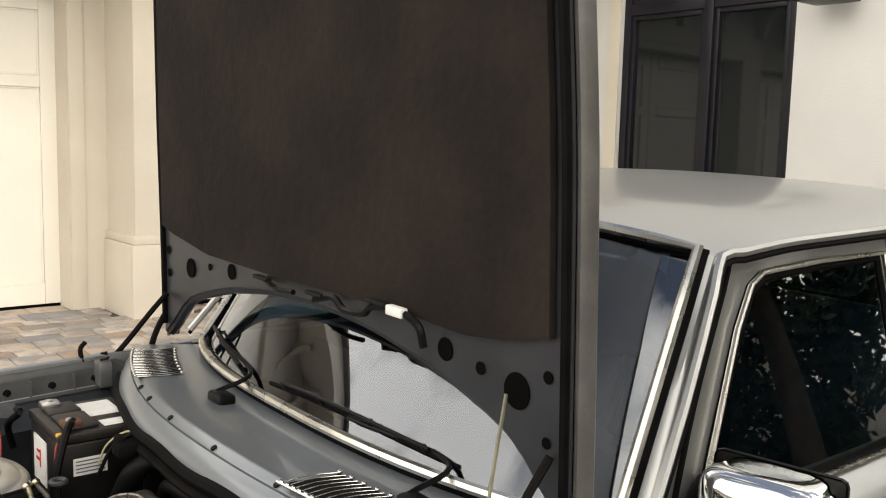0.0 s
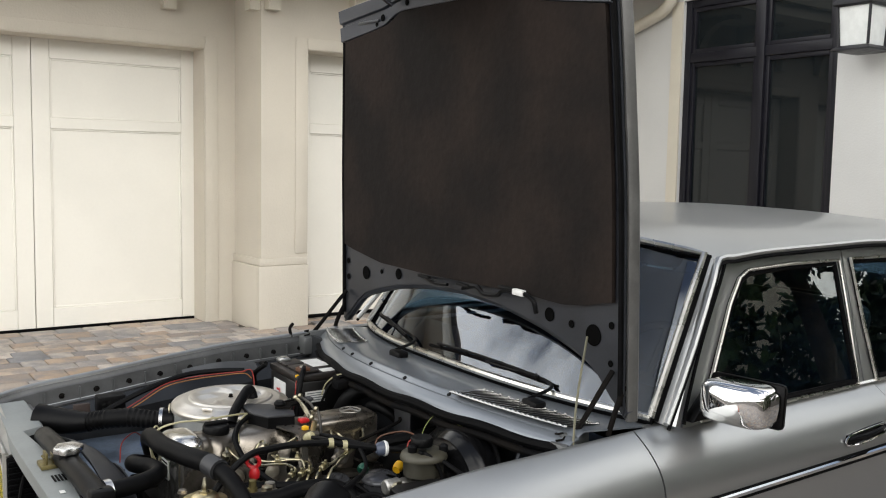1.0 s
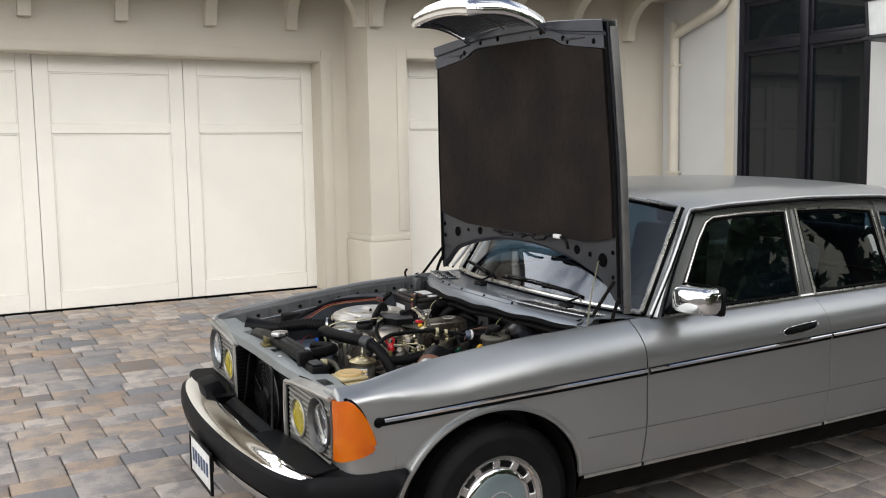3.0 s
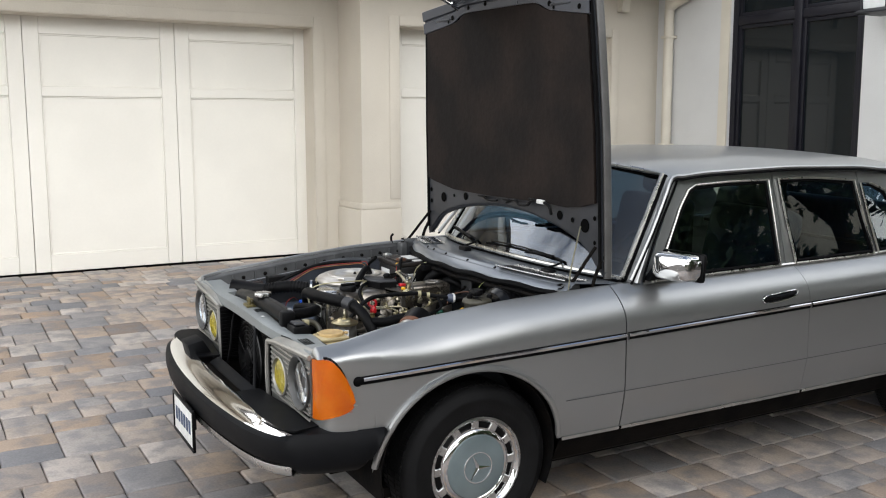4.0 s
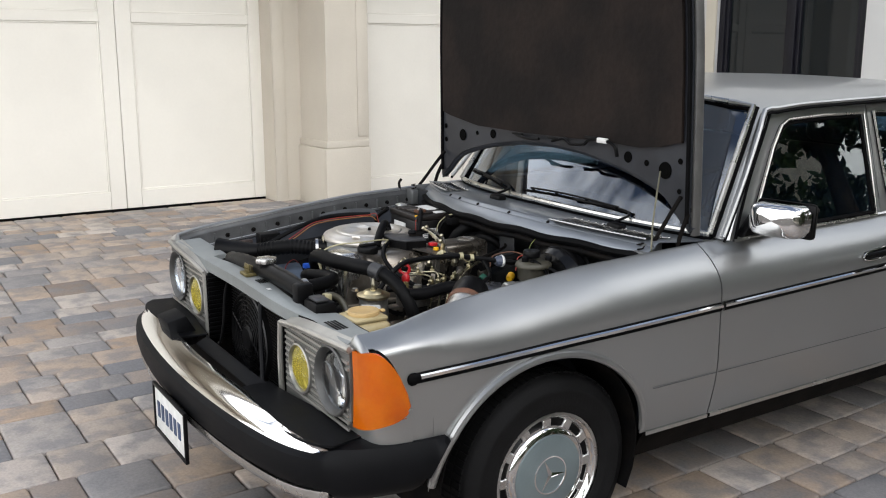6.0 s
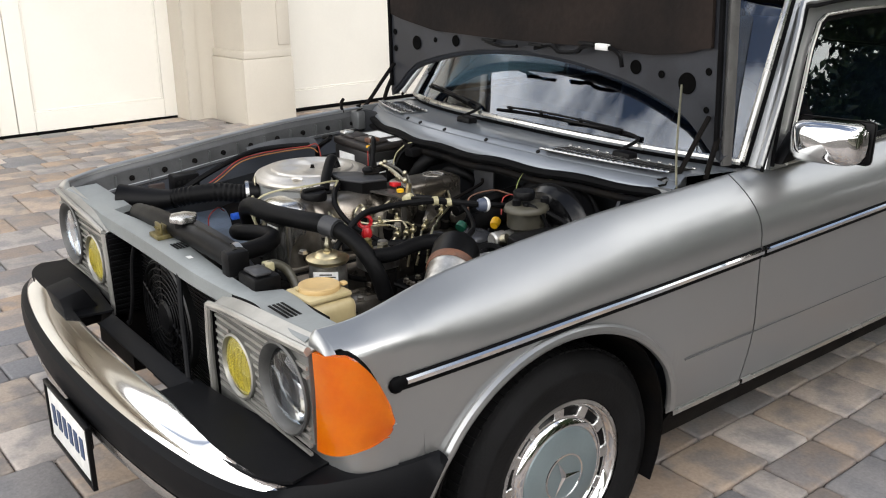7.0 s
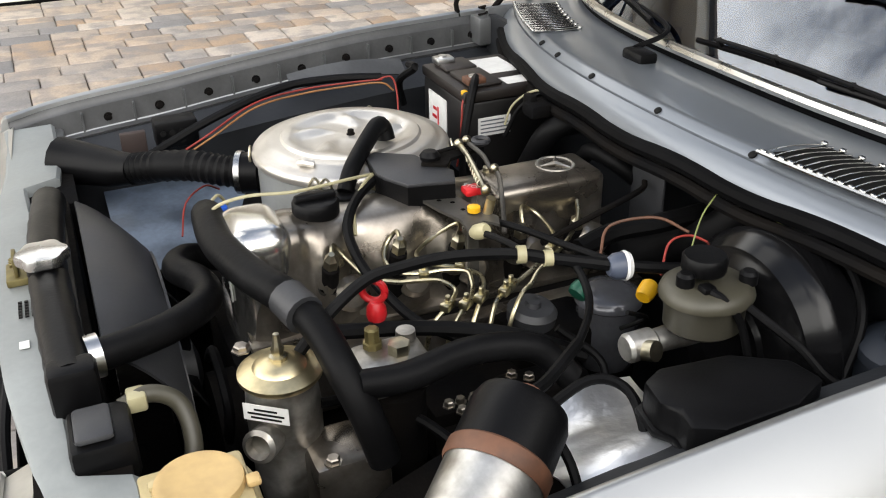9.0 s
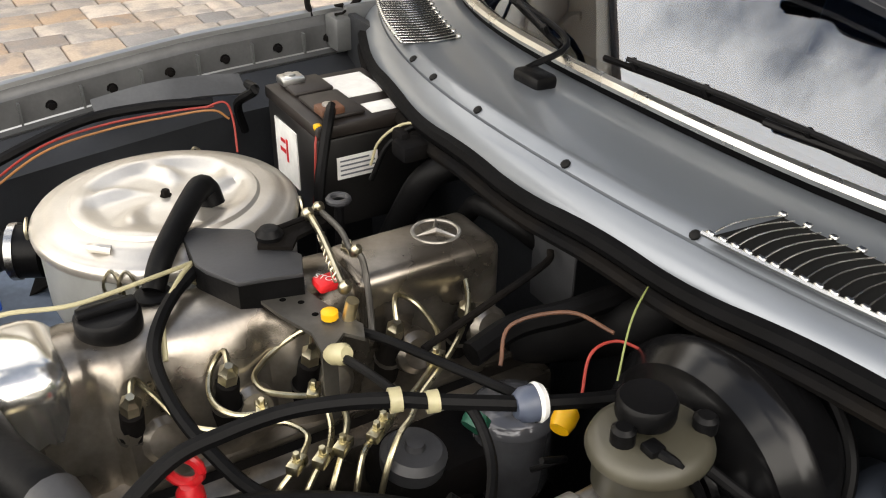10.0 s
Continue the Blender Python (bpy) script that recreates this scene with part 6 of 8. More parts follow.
rows = []
for x, sc in [(-0.315, 0.10), (-0.313, 0.35), (-0.306, 0.62), (-0.295, 0.82), (-0.278, 0.95), (-0.262, 1.0)] + [(v, 1.0) for v in sorted(spread(-0.24, 0.100, 26) + [-0.217, -0.211, -0.206])] + [(0.118, 0.97), (0.130, 0.88), (0.138, 0.70), (0.142, 0.45), (0.144, 0.1)]:
    a, b, t = cover_section(x)
    scallop = 0.024 * abs(math.sin((x + 0.02) * math.pi / 0.112)) ** 0.7 if -0.2 < x < 0.09 else 0.0
    mid, z0 = (a + b) / 2, 0.70
    tz = z0 + (t - z0) * (0.5 + 0.5 * sc)
    pts = [(a - scallop - 0.020, z0), (a - scallop - 0.016, z0 + 0.05), (a - scallop * 0.8 - 0.009, tz - 0.055), (a - scallop * 0.3 - 0.003, tz - 0.022), (a + 0.003, tz - 0.008), (a + 0.014, tz), (mid, tz + 0.004), (b - 0.030, tz), (b - 0.012, tz - 0.010), (b, tz - 0.035), (b, z0)]
    rows.append([(x, mid + (y - mid) * (0.35 + 0.65 * sc), z) for y, z in pts])
cover = part("valve_cover", thicken(sheet(rows), 0.004), BARE, car, "oily cast aluminium valve cover", angle=50)
part("front_casting", boxes((-0.322, -0.222, -0.090, 0.050, 0.640, 0.872), bevel=0.036, seg=6), SHINY, cover, "bright rounded front casting")
part("rear_casting", boxes((0.100, 0.306, -0.072, 0.034, 0.700, 0.8575), bevel=0.017, seg=4), BARE, cover, "flat-topped rear casting")
part("cover_base", boxes((-0.31, 0.315, -0.108, 0.066, 0.690, 0.702), bevel=0.003), BARE, cover)
part("engine_block", boxes((-0.34, 0.36, -0.125, 0.10, 0.35, 0.690), bevel=0.01), GRIME_SHADE, car, "grimy engine block")
part("cylinder_head", boxes((-0.32, 0.345, -0.150, 0.075, 0.585, 0.688), bevel=0.012), BARE, car, "cast cylinder head")
part("front_label", boxes((-0.3225, -0.3202, -0.070, -0.020, 0.765, 0.815)), WHITE, cover, "white paper label")
for k in range(5):
    part("print_bar", boxes((-0.3240, -0.3226, -0.065, -0.025, 0.770 + k * 0.009, 0.774 + k * 0.009)), INK, cover)
bm = lathe([(0.0275, 0.0), (0.029, 0.0018), (0.032, 0.0018), (0.033, 0.0)], T(0.242, -0.010, 0.8575), 36, cap=False)
for k in range(3):
    a = radians(-60 + 120 * k)
    tube([(0.242, -0.010, 0.8585), (0.242 + 0.029 * math.cos(a), -0.010 + 0.029 * math.sin(a), 0.8585)], lambda f: 0.0045 * (1 - f) + 0.001, 6, 1, bm)
part("cast_emblem", bm, BAREB, cover, "raised round casting mark")
cap = part("oil_cap", lathe([(0.034, 0.850), (0.036, 0.856), (0.036, 0.872), (0.033, 0.876), (0.028, 0.877), (0.001, 0.876)], T(-0.172, -0.012, 0), 32), PLASTIC, cover, "black oil filler cap")
part("oil_cap_bar", boxes((-0.204, -0.140, -0.020, -0.004, 0.8755, 0.886), bevel=0.004), PLASTIC, cover)
for x, y in ((-0.06, 0.035), (0.125, 0.010)):
    bolt(cover, x, y, 0.853 if x < 0.1 else 0.8575, 0.007)

# linkage on the cover: black guard plate, lever bracket, red sign
GUARD = [(-0.056, 0.091), (-0.036, 0.102), (0.020, 0.064), (0.028, 0.032), (0.052, -0.023), (0.037, -0.062), (-0.005, -0.051), (-0.035, -0.045), (-0.057, -0.003), (-0.063, 0.020)]
link = part("linkage_guard", prism(GUARD, "z", 0.880, 0.887, bevel=0.002), SHROUD, car, "dark grey throttle linkage guard")
part("guard_skirt", thicken(sheet([[(x, y, z) for z in (0.848, 0.881)] for x, y in GUARD + GUARD[:1]]), 0.003), PLASTIC, link)
part("linkage_plate", prism([(-0.018, -0.025), (0.025, -0.016), (0.041, -0.055), (0.054, -0.110), (0.068, -0.148), (0.058, -0.172), (0.042, -0.152), (0.024, -0.168), (0.008, -0.172), (0.012, -0.135), (-0.004, -0.087)], "z", 0.853, 0.8575), OXIDE, link, "dull grey steel linkage bracket")
part("plate_arm", thicken(sheet([[(x, y, z) for x, y in ((0.008, -0.172), (0.026, -0.170))] for z in (0.857, 0.84, 0.80, 0.76)]), 0.003), OXIDE, link)
for x, y in ((0.010, -0.060), (0.026, -0.075), (0.030, -0.105)):
    part("plate_hole", lathe([(0.004, 0.8577), (0.001, 0.8579)], T(x, y, 0), 12), HOLE, link)
part("lever_mount", prism([(0.010, 0.010), (0.028, 0.045), (0.100, 0.048), (0.112, 0.025), (0.060, 0.008), (0.045, -0.012)], "z", 0.888, 0.893), GRIME_SHADE, link)
part("lever_knob", lathe([(0.016, 0), (0.017, 0.006), (0.011, 0.013), (0.006, 0.014), (0.001, 0.013)], T(0.030, 0.022, 0.893), 18), PLASTIC, link)
part("control_rod", tube([(0.088, 0.034, 0.902), (0.080, -0.02, 0.900), (0.070, -0.075, 0.893), (0.063, -0.118, 0.884)], 0.0045, 8, 5), STEEL, link)
part("control_rod", tube([(0.104, 0.040, 0.902), (0.108, -0.01, 0.897), (0.104, -0.045, 0.890), (0.112, -0.058, 0.882), (0.110, -0.075, 0.855), (0.094, -0.115, 0.835), (0.085, -0.135, 0.82)], 0.0040, 8, 5), OXIDE, link)
part("control_rod", tube([(0.045, 0.030, 0.898), (0.088, 0.036, 0.900), (0.110, 0.042, 0.902)], 0.0035, 8, 3), GRIME_SHADE, link)
for p in ((0.086, 0.036, 0.903), (0.103, 0.042, 0.904), (0.064, -0.112, 0.886), (0.108, -0.050, 0.888)):
    part("ball_joint", lathe([(0.004, -0.008), (0.0075, -0.003), (0.0075, 0.004), (0.004, 0.009)], T(*p, 25, 20, 0), 12), STEEL, link)
part("return_spring", tube([(0.082 - 0.020 * k / 40 + 0.005 * math.cos(k * 1.3), -0.01 - 0.09 * k / 40, 0.899 - 0.012 * k / 40 + 0.005 * math.sin(k * 1.3)) for k in range(40)], 0.0012, 5, 1, smooth=False), STEEL, link)
part("cable_plug", lathe([(0.008, -0.018), (0.0115, -0.010), (0.012, 0.008), (0.008, 0.014)], T(0.019, -0.190, 0.862, 62, 0, 18), 14), CREAMWIRE, link, "cream plastic cable end")
sign = part("stop_lever", boxes((0.048, 0.076, -0.080, -0.054, 0.862, 0.874), bevel=0.004), RED, link, "red stop lever")
letters = bpy.data.curves.new("lettering", "FONT")
letters.body, letters.size, letters.align_x, letters.align_y = "STOP", 0.0125, "CENTER", "CENTER"
txt_tmp = bpy.data.objects.new("lettering", letters)
txt_mesh = bpy.data.meshes.new_from_object(txt_tmp)
bpy.data.objects.remove(txt_tmp)
txt_mesh.materials.append(WHITE)
txt = new("lettering", txt_mesh)
txt.parent = link
txt.matrix_basis = T(0.062, -0.067, 0.8745, 0, 0, -52)
part("brass_joint", lathe([(0.006, -0.016), (0.006, 0.016)], T(0.060, -0.132, 0.866, 12, 8, 0) @ Matrix.Diagonal((1.25, 1.25, 1.1, 1)), 12), GOLD, link)
part("orange_tag", lathe([(0.010, 0), (0.010, 0.008), (0.005, 0.010)], T(0.040, -0.122, 0.860), 10), YELCAP, link)
bolt(link, 0.002, -0.032, 0.857)
bolt(link, 0.026, -0.030, 0.857)

# dipstick, battery
part("dipstick_tube", tube([(0.160, 0.108, 0.62), (0.160, 0.108, 0.76), (0.160, 0.107, 0.862)], 0.007, 8, 3), PLASTIC, car, "engine dipstick tube")
part("dipstick_ring", tube([(0.160 + 0.013 * math.cos(radians(a)), 0.107 + 0.013 * math.sin(radians(a)), 0.872) for a in range(0, 361, 30)], 0.005, 8, 1, smooth=False), SHROUD, car)
battery = part("battery", boxes((0.268, 0.445, 0.312, 0.522, 0.69, 0.845), bevel=0.006), BATT, car, "black car battery with white stickers")
part("battery_lid", boxes((0.265, 0.448, 0.309, 0.525, 0.846, 0.868), (0.285, 0.355, 0.325, 0.430, 0.8685, 0.877), (0.285, 0.355, 0.440, 0.512, 0.8685, 0.877), bevel=0.005), BATTOP, battery)
part("battery_sticker", boxes((0.2660, 0.2678, 0.400, 0.490, 0.725, 0.825)), WHITE, battery, "white sticker with a red mark")
for a, b, c, d in ((0.438, 0.444, 0.760, 0.800), (0.448, 0.470, 0.772, 0.779), (0.448, 0.466, 0.790, 0.796)):
    part("sticker_mark", boxes((0.2650, 0.2659, a, b, c, d)), RED, battery)
part("battery_label", boxes((0.295, 0.365, 0.3100, 0.3118, 0.775, 0.812)), WHITE, battery, "white warning label")
for k in range(4):
    part("label_bar", boxes((0.300, 0.360 - 0.01 * (k == 3), 0.3090, 0.3099, 0.781 + k * 0.0078, 0.7835 + k * 0.0078)), GREYPRINT, battery)
part("top_sticker", boxes((0.355, 0.43, 0.40, 0.50, 0.8682, 0.8692), bevel=0), WHITE, battery)
part("top_sticker", boxes((0.365, 0.43, 0.325, 0.365, 0.8682, 0.8692)), WHITE, battery)
for y in (0.345, 0.495):
    part("battery_post", lathe([(0.011, 0.868), (0.009, 0.890), (0.001, 0.891)], T(0.300, y, 0), 14), ALU, battery)
    part("post_clamp", boxes((0.282, 0.322, y - 0.017, y + 0.017, 0.873, 0.887), bevel=0.004), BROWN if y < 0.4 else ALU, battery)
part("battery_cable", tube([(0.305, 0.345, 0.884), (0.285, 0.310, 0.880), (0.268, 0.292, 0.850), (0.245, 0.270, 0.78), (0.24, 0.26, 0.68)], 0.0085, 8, 6), HOSE, battery, "black battery cable")
part("battery_lead", tube([(0.272, 0.322, 0.862), (0.262, 0.312, 0.845), (0.258, 0.305, 0.83), (0.25, 0.295, 0.78), (0.24, 0.29, 0.73)], 0.0022, 6, 6), REDWIRE, battery)
part("lead_joint", boxes((0.265, 0.277, 0.316, 0.328, 0.858, 0.870), bevel=0.003), YELCAP, battery)
part("battery_tie", tube([(0.25, 0.56, 0.86), (0.24, 0.50, 0.87), (0.235, 0.58, 0.82), (0.25, 0.60, 0.76)], 0.008, 8, 5), HOSE, battery)

battery.location = (-0.052, -0.020, 0.026)

# injection: five injectors, their looping lines and the pump
pump = part("injection_pump", boxes((-0.10, 0.16, -0.290, -0.190, 0.545, 0.640), bevel=0.012), GRIME_SHADE, car, "grimy injection pump")
INJECTORS = (((-0.180, -0.105, 0.818), [(-0.170, -0.086, 0.832), (-0.155, -0.094, 0.812), (-0.142, -0.126, 0.800), (-0.130, -0.153, 0.800), (-0.104, -0.174, 0.800), (-0.077, -0.182, 0.800), (-0.045, -0.187, 0.795), (-0.030, -0.209, 0.788), (-0.045, -0.230, 0.785), (-0.061, -0.244, 0.782), (-0.085, -0.250, 0.760), (-0.10, -0.250, 0.70)]),
             ((-0.079, -0.119, 0.828), [(-0.073, -0.090, 0.836), (-0.088, -0.086, 0.815), (-0.099, -0.107, 0.803), (-0.099, -0.133, 0.800), (-0.086, -0.156, 0.800), (-0.061, -0.166, 0.800), (-0.028, -0.171, 0.800), (0.000, -0.182, 0.797), (0.000, -0.200, 0.790), (-0.007, -0.218, 0.786), (-0.021, -0.239, 0.784), (-0.034, -0.248, 0.782), (-0.060, -0.262, 0.755), (-0.075, -0.262, 0.70)]),
             ((0.017, -0.116, 0.815), [(0.030, -0.085, 0.826), (-0.007, -0.072, 0.803), (-0.038, -0.088, 0.795), (-0.047, -0.106, 0.795), (-0.044, -0.128, 0.795), (-0.025, -0.147, 0.795), (-0.001, -0.161, 0.793), (0.018, -0.185, 0.790), (0.017, -0.205, 0.788), (0.006, -0.225, 0.786), (-0.007, -0.244, 0.784), (-0.032, -0.267, 0.755), (-0.045, -0.270, 0.70)]),
             ((0.132, -0.102, 0.800), [(0.140, -0.086, 0.828), (0.156, -0.070, 0.822), (0.174, -0.080, 0.808), (0.176, -0.114, 0.800), (0.166, -0.146, 0.800), (0.136, -0.182, 0.798), (0.098, -0.209, 0.795), (0.069, -0.223, 0.790), (0.051, -0.232, 0.787), (0.030, -0.243, 0.785), (0.009, -0.258, 0.780), (-0.010, -0.275, 0.740), (-0.020, -0.275, 0.70)]),
             ((0.238, -0.095, 0.790), [(0.247, -0.076, 0.818), (0.240, -0.094, 0.808), (0.219, -0.123, 0.800), (0.177, -0.165, 0.800), (0.139, -0.193, 0.797), (0.100, -0.218, 0.793), (0.075, -0.240, 0.788), (0.055, -0.252, 0.784), (0.030, -0.270, 0.760), (0.010, -0.280, 0.70)]))
for (x, y, z), run in INJECTORS:
    lean = T(x, y, z, 20, 0, 0)
    inj = part("injector", lathe([(0.017, -0.10), (0.017, -0.055), (0.013, -0.050), (0.013, -0.016), (0.009, -0.012)], lean, 12), GRIME_SHADE, car, "fuel injector with a plated nut")
    part("injector_nut", lathe([(0.0115, -0.012), (0.0115, 0.004), (0.007, 0.009), (0.005, 0.014)], lean, 6), STEEL, inj, angle=25)
    part("leak_ring", lathe([(0.018, -0.062), (0.0185, -0.060), (0.018, -0.054)], lean, 14, cap=False), OXIDE, inj)
    part("fuel_line", tube([(x, y - 0.004, z + 0.008)] + run, 0.0034, 8, 7), LINES, inj, "bent plated fuel line")
    part("port_boss", lathe([(0.030, -0.02), (0.028, 0.004), (0.020, 0.012), (0.001, 0.014)], T(x + 0.03, -0.098, 0.752, 70, 0, 0), 20), BARE, cover)
for x, y, z, turn in ((-0.061, -0.165, 0.803, -15), (0.000, -0.160, 0.799, -30), (-0.056, -0.242, 0.787, -52), (-0.030, -0.247, 0.787, -52), (-0.005, -0.243, 0.789, -52), (0.032, -0.246, 0.792, -55), (0.045, -0.236, 0.792, -55), (0.142, -0.180, 0.803, -55)):
    clip = part("line_clip", boxes((-0.007, 0.007, -0.012, 0.012, -0.006, 0.006), bevel=0.002), LINES, car, "plated fuel-line clip")
    clip.matrix_basis = T(x, y, z, 0, 0, turn)
    bolt(clip, 0, 0, 0.006, 0.0042, LINES)
part("round_valve", lathe([(0.035, 0.0), (0.037, 0.018), (0.030, 0.026), (0.012, 0.027), (0.010, 0.034), (0.001, 0.035)], T(0.070, -0.252, 0.735, 6, 4, 0), 30), SHROUD, car, "round black vacuum valve")
part("throttle_body", boxes((0.06, 0.21, -0.24, -0.14, 0.62, 0.69), bevel=0.015), GRIME_SHADE, car)

# cables and connectors over the engine
cable = part("engine_harness", tube([(-0.290, -0.288, 0.790), (-0.240, -0.285, 0.842), (-0.180, -0.264, 0.868), (-0.126, -0.258, 0.872), (-0.071, -0.259, 0.873), (-0.020, -0.274, 0.874), (0.028, -0.298, 0.875), (0.061, -0.310, 0.868), (0.110, -0.330, 0.860), (0.155, -0.346, 0.852), (0.23, -0.365, 0.840), (0.30, -0.375, 0.83)], 0.0085, 8, 8), HOSE, car, "black engine wiring harness")
part("harness_strap", lathe([(0.0125, -0.006), (0.0125, 0.006)], Matrix.Translation((0.027, -0.2975, 0.875)) @ Vector((1, -0.3, 0)).to_track_quat("Z", "Y").to_matrix().to_4x4(), 12), CREAMWIRE, cable, "cream cable tie")
part("harness_strap", lathe([(0.0115, -0.006), (0.0115, 0.006)], Matrix.Translation((0.061, -0.310, 0.868)) @ Vector((1, -0.3, 0)).to_track_quat("Z", "Y").to_matrix().to_4x4(), 12), CREAMWIRE, cable)
part("round_connector", lathe([(0.012, -0.018), (0.018, -0.010), (0.019, 0.004), (0.015, 0.006)], Matrix.Translation((0.153, -0.3455, 0.8525)) @ Vector((1, -0.2, -0.05)).to_track_quat("Z", "Y").to_matrix().to_4x4(), 18), BLUEP, cable, "blue round connector")
part("connector_ring", lathe([(0.020, 0.002), (0.021, 0.006), (0.018, 0.012)], Matrix.Translation((0.153, -0.3455, 0.8525)) @ Vector((1, -0.2, -0.05)).to_track_quat("Z", "Y").to_matrix().to_4x4(), 18, cap=False), WHITE, cable)
for pts, r, mat in (
        ([(0.019, -0.196, 0.862), (0.024, -0.225, 0.868), (0.028, -0.265, 0.875), (0.034, -0.296, 0.876)], 0.005, HOSE),
        ([(0.064, -0.150, 0.850), (0.085, -0.190, 0.852), (0.120, -0.260, 0.850), (0.150, -0.330, 0.852)], 0.0055, HOSE),
        ([(-0.050, 0.046, 0.868), (-0.100, -0.010, 0.870), (-0.133, -0.055, 0.860), (-0.145, -0.085, 0.840), (-0.140, -0.130, 0.810), (-0.125, -0.185, 0.790), (-0.10, -0.24, 0.770), (-0.05, -0.28, 0.750)], 0.0078, HOSE),
        ([(-0.050, 0.052, 0.874), (-0.085, 0.010, 0.878), (-0.118, -0.035, 0.866), (-0.132, -0.075, 0.835)], 0.0030, CREAMWIRE),
        ([(-0.045, 0.050, 0.872), (-0.10, 0.018, 0.885), (-0.20, -0.008, 0.892), (-0.27, 0.02, 0.886), (-0.32, 0.03, 0.868), (-0.335, 0.025, 0.82), (-0.32, 0.02, 0.78)], 0.0027, CREAMWIRE),
        ([(-0.335, 0.02, 0.80), (-0.33, 0.06, 0.84), (-0.30, 0.10, 0.86), (-0.28, 0.13, 0.83)], 0.0026, CREAMWIRE),
        ([(0.08, -0.31, 0.862), (0.095, -0.33, 0.855), (0.085, -0.38, 0.83), (0.02, -0.46, 0.835), (-0.05, -0.515, 0.835)], 0.0055, HOSE),
        ([(0.02, -0.46, 0.835), (-0.05, -0.512, 0.836), (-0.085, -0.530, 0.838)], 0.0075, HOSE),
        ([(-0.22, -0.23, 0.78), (-0.10, -0.26, 0.772), (0.00, -0.32, 0.77), (0.09, -0.375, 0.745)], 0.011, HOSE),
        ([(0.19, -0.18, 0.79), (0.26, -0.17, 0.80), (0.33, -0.19, 0.81), (0.42, -0.20, 0.82)], 0.016, HOSE),
        ([(0.14, -0.155, 0.80), (0.25, -0.13, 0.815), (0.345, -0.11, 0.83), (0.36, -0.10, 0.84)], 0.005, GRIME_SHADE),
        ([(0.20, -0.225, 0.80), (0.23, -0.20, 0.83), (0.29, -0.23, 0.845), (0.315, -0.28, 0.838)], 0.0024, BROWN),
        ([(0.245, -0.315, 0.80), (0.265, -0.30, 0.84), (0.30, -0.30, 0.845), (0.325, -0.32, 0.835)], 0.0018, REDWIRE),
        ([(0.265, -0.345, 0.835), (0.31, -0.31, 0.88), (0.37, -0.28, 0.905)], 0.0012, GREENWIRE),
        ([(0.345, -0.27, 0.905), (0.37, -0.36, 0.895), (0.385, -0.46, 0.870), (0.37, -0.53, 0.835), (0.33, -0.56, 0.78), (0.27, -0.58, 0.72)], 0.0013, GREENWIRE),
        ([(0.395, -0.40, 0.90), (0.405, -0.48, 0.875), (0.385, -0.545, 0.83), (0.34, -0.575, 0.77), (0.28, -0.60, 0.71)], 0.0065, HOSE),
        ([(0.28, 0.25, 0.81), (0.31, 0.24, 0.87), (0.36, 0.20, 0.905), (0.37, 0.08, 0.895), (0.345, -0.03, 0.885), (0.355, -0.18, 0.885), (0.385, -0.30, 0.895), (0.40, -0.42, 0.895)], 0.0042, HOSE),
        ([(0.285, 0.26, 0.83), (0.30, 0.255, 0.87), (0.335, 0.23, 0.90), (0.365, 0.16, 0.905)], 0.0022, CREAMWIRE),
        ([(-0.34, 0.42, 0.80), (-0.25, 0.42, 0.845), (-0.15, 0.485, 0.868), (-0.05, 0.515, 0.872), (0.05, 0.515, 0.873), (0.125, 0.505, 0.873)], 0.0019, REDWIRE),
        ([(-0.34, 0.41, 0.795), (-0.25, 0.41, 0.84), (-0.15, 0.475, 0.863), (-0.05, 0.505, 0.867), (0.05, 0.508, 0.868), (0.12, 0.50, 0.868), (0.145, 0.495, 0.850)], 0.0019, YELWIRE),
        ([(0.11, 0.507, 0.872), (0.142, 0.500, 0.878), (0.150, 0.490, 0.850), (0.145, 0.470, 0.80)], 0.0019, REDWIRE),
        ([(-0.36, 0.50, 0.79), (-0.22, 0.51, 0.845), (-0.08, 0.545, 0.872), (0.03, 0.545, 0.876), (0.13, 0.525, 0.872)], 0.009, HOSE),
        ([(-0.27, -0.32, 0.74), (-0.22, -0.30, 0.715), (-0.15, -0.35, 0.70), (-0.1, -0.42, 0.67)], 0.007, HOSE),
        ([(0.05, -0.36, 0.79), (0.10, -0.40, 0.74), (0.05, -0.46, 0.70), (-0.03, -0.50, 0.68)], 0.006, HOSE),
        ([(0.16, -0.36, 0.785), (0.20, -0.35, 0.76), (0.18, -0.32, 0.73)], 0.0035, HOSE),
        ([(0.24, -0.50, 0.85), (0.27, -0.56, 0.82), (0.29, -0.60, 0.79), (0.34, -0.62, 0.77)], 0.006, HOSE)):
    part("engine_hose" if mat is HOSE else "engine_wire", tube(pts, r, 8, 7), mat, car)
ring = part("red_pull_ring", tube([(-0.168 + 0.0128 * math.cos(radians(a)), -0.256 - 0.0096 * math.cos(radians(a)), 0.846 + 0.0155 * math.sin(radians(a))) for a in range(0, 361, 24)], 0.0052, 8, 1, smooth=False), REDCAP, car, "red plastic pull ring")
part("ring_foot", lathe([(0.012, 0.806), (0.014, 0.812), (0.013, 0.824), (0.008, 0.832)], T(-0.167, -0.262, 0), 16), REDCAP, ring)
part("yellow_plug", lathe([(0.011, -0.016), (0.014, -0.006), (0.014, 0.008), (0.009, 0.014)], T(0.222, -0.318, 0.783, 0, 70, 30), 14), YELCAP, car, "yellow plastic plug")
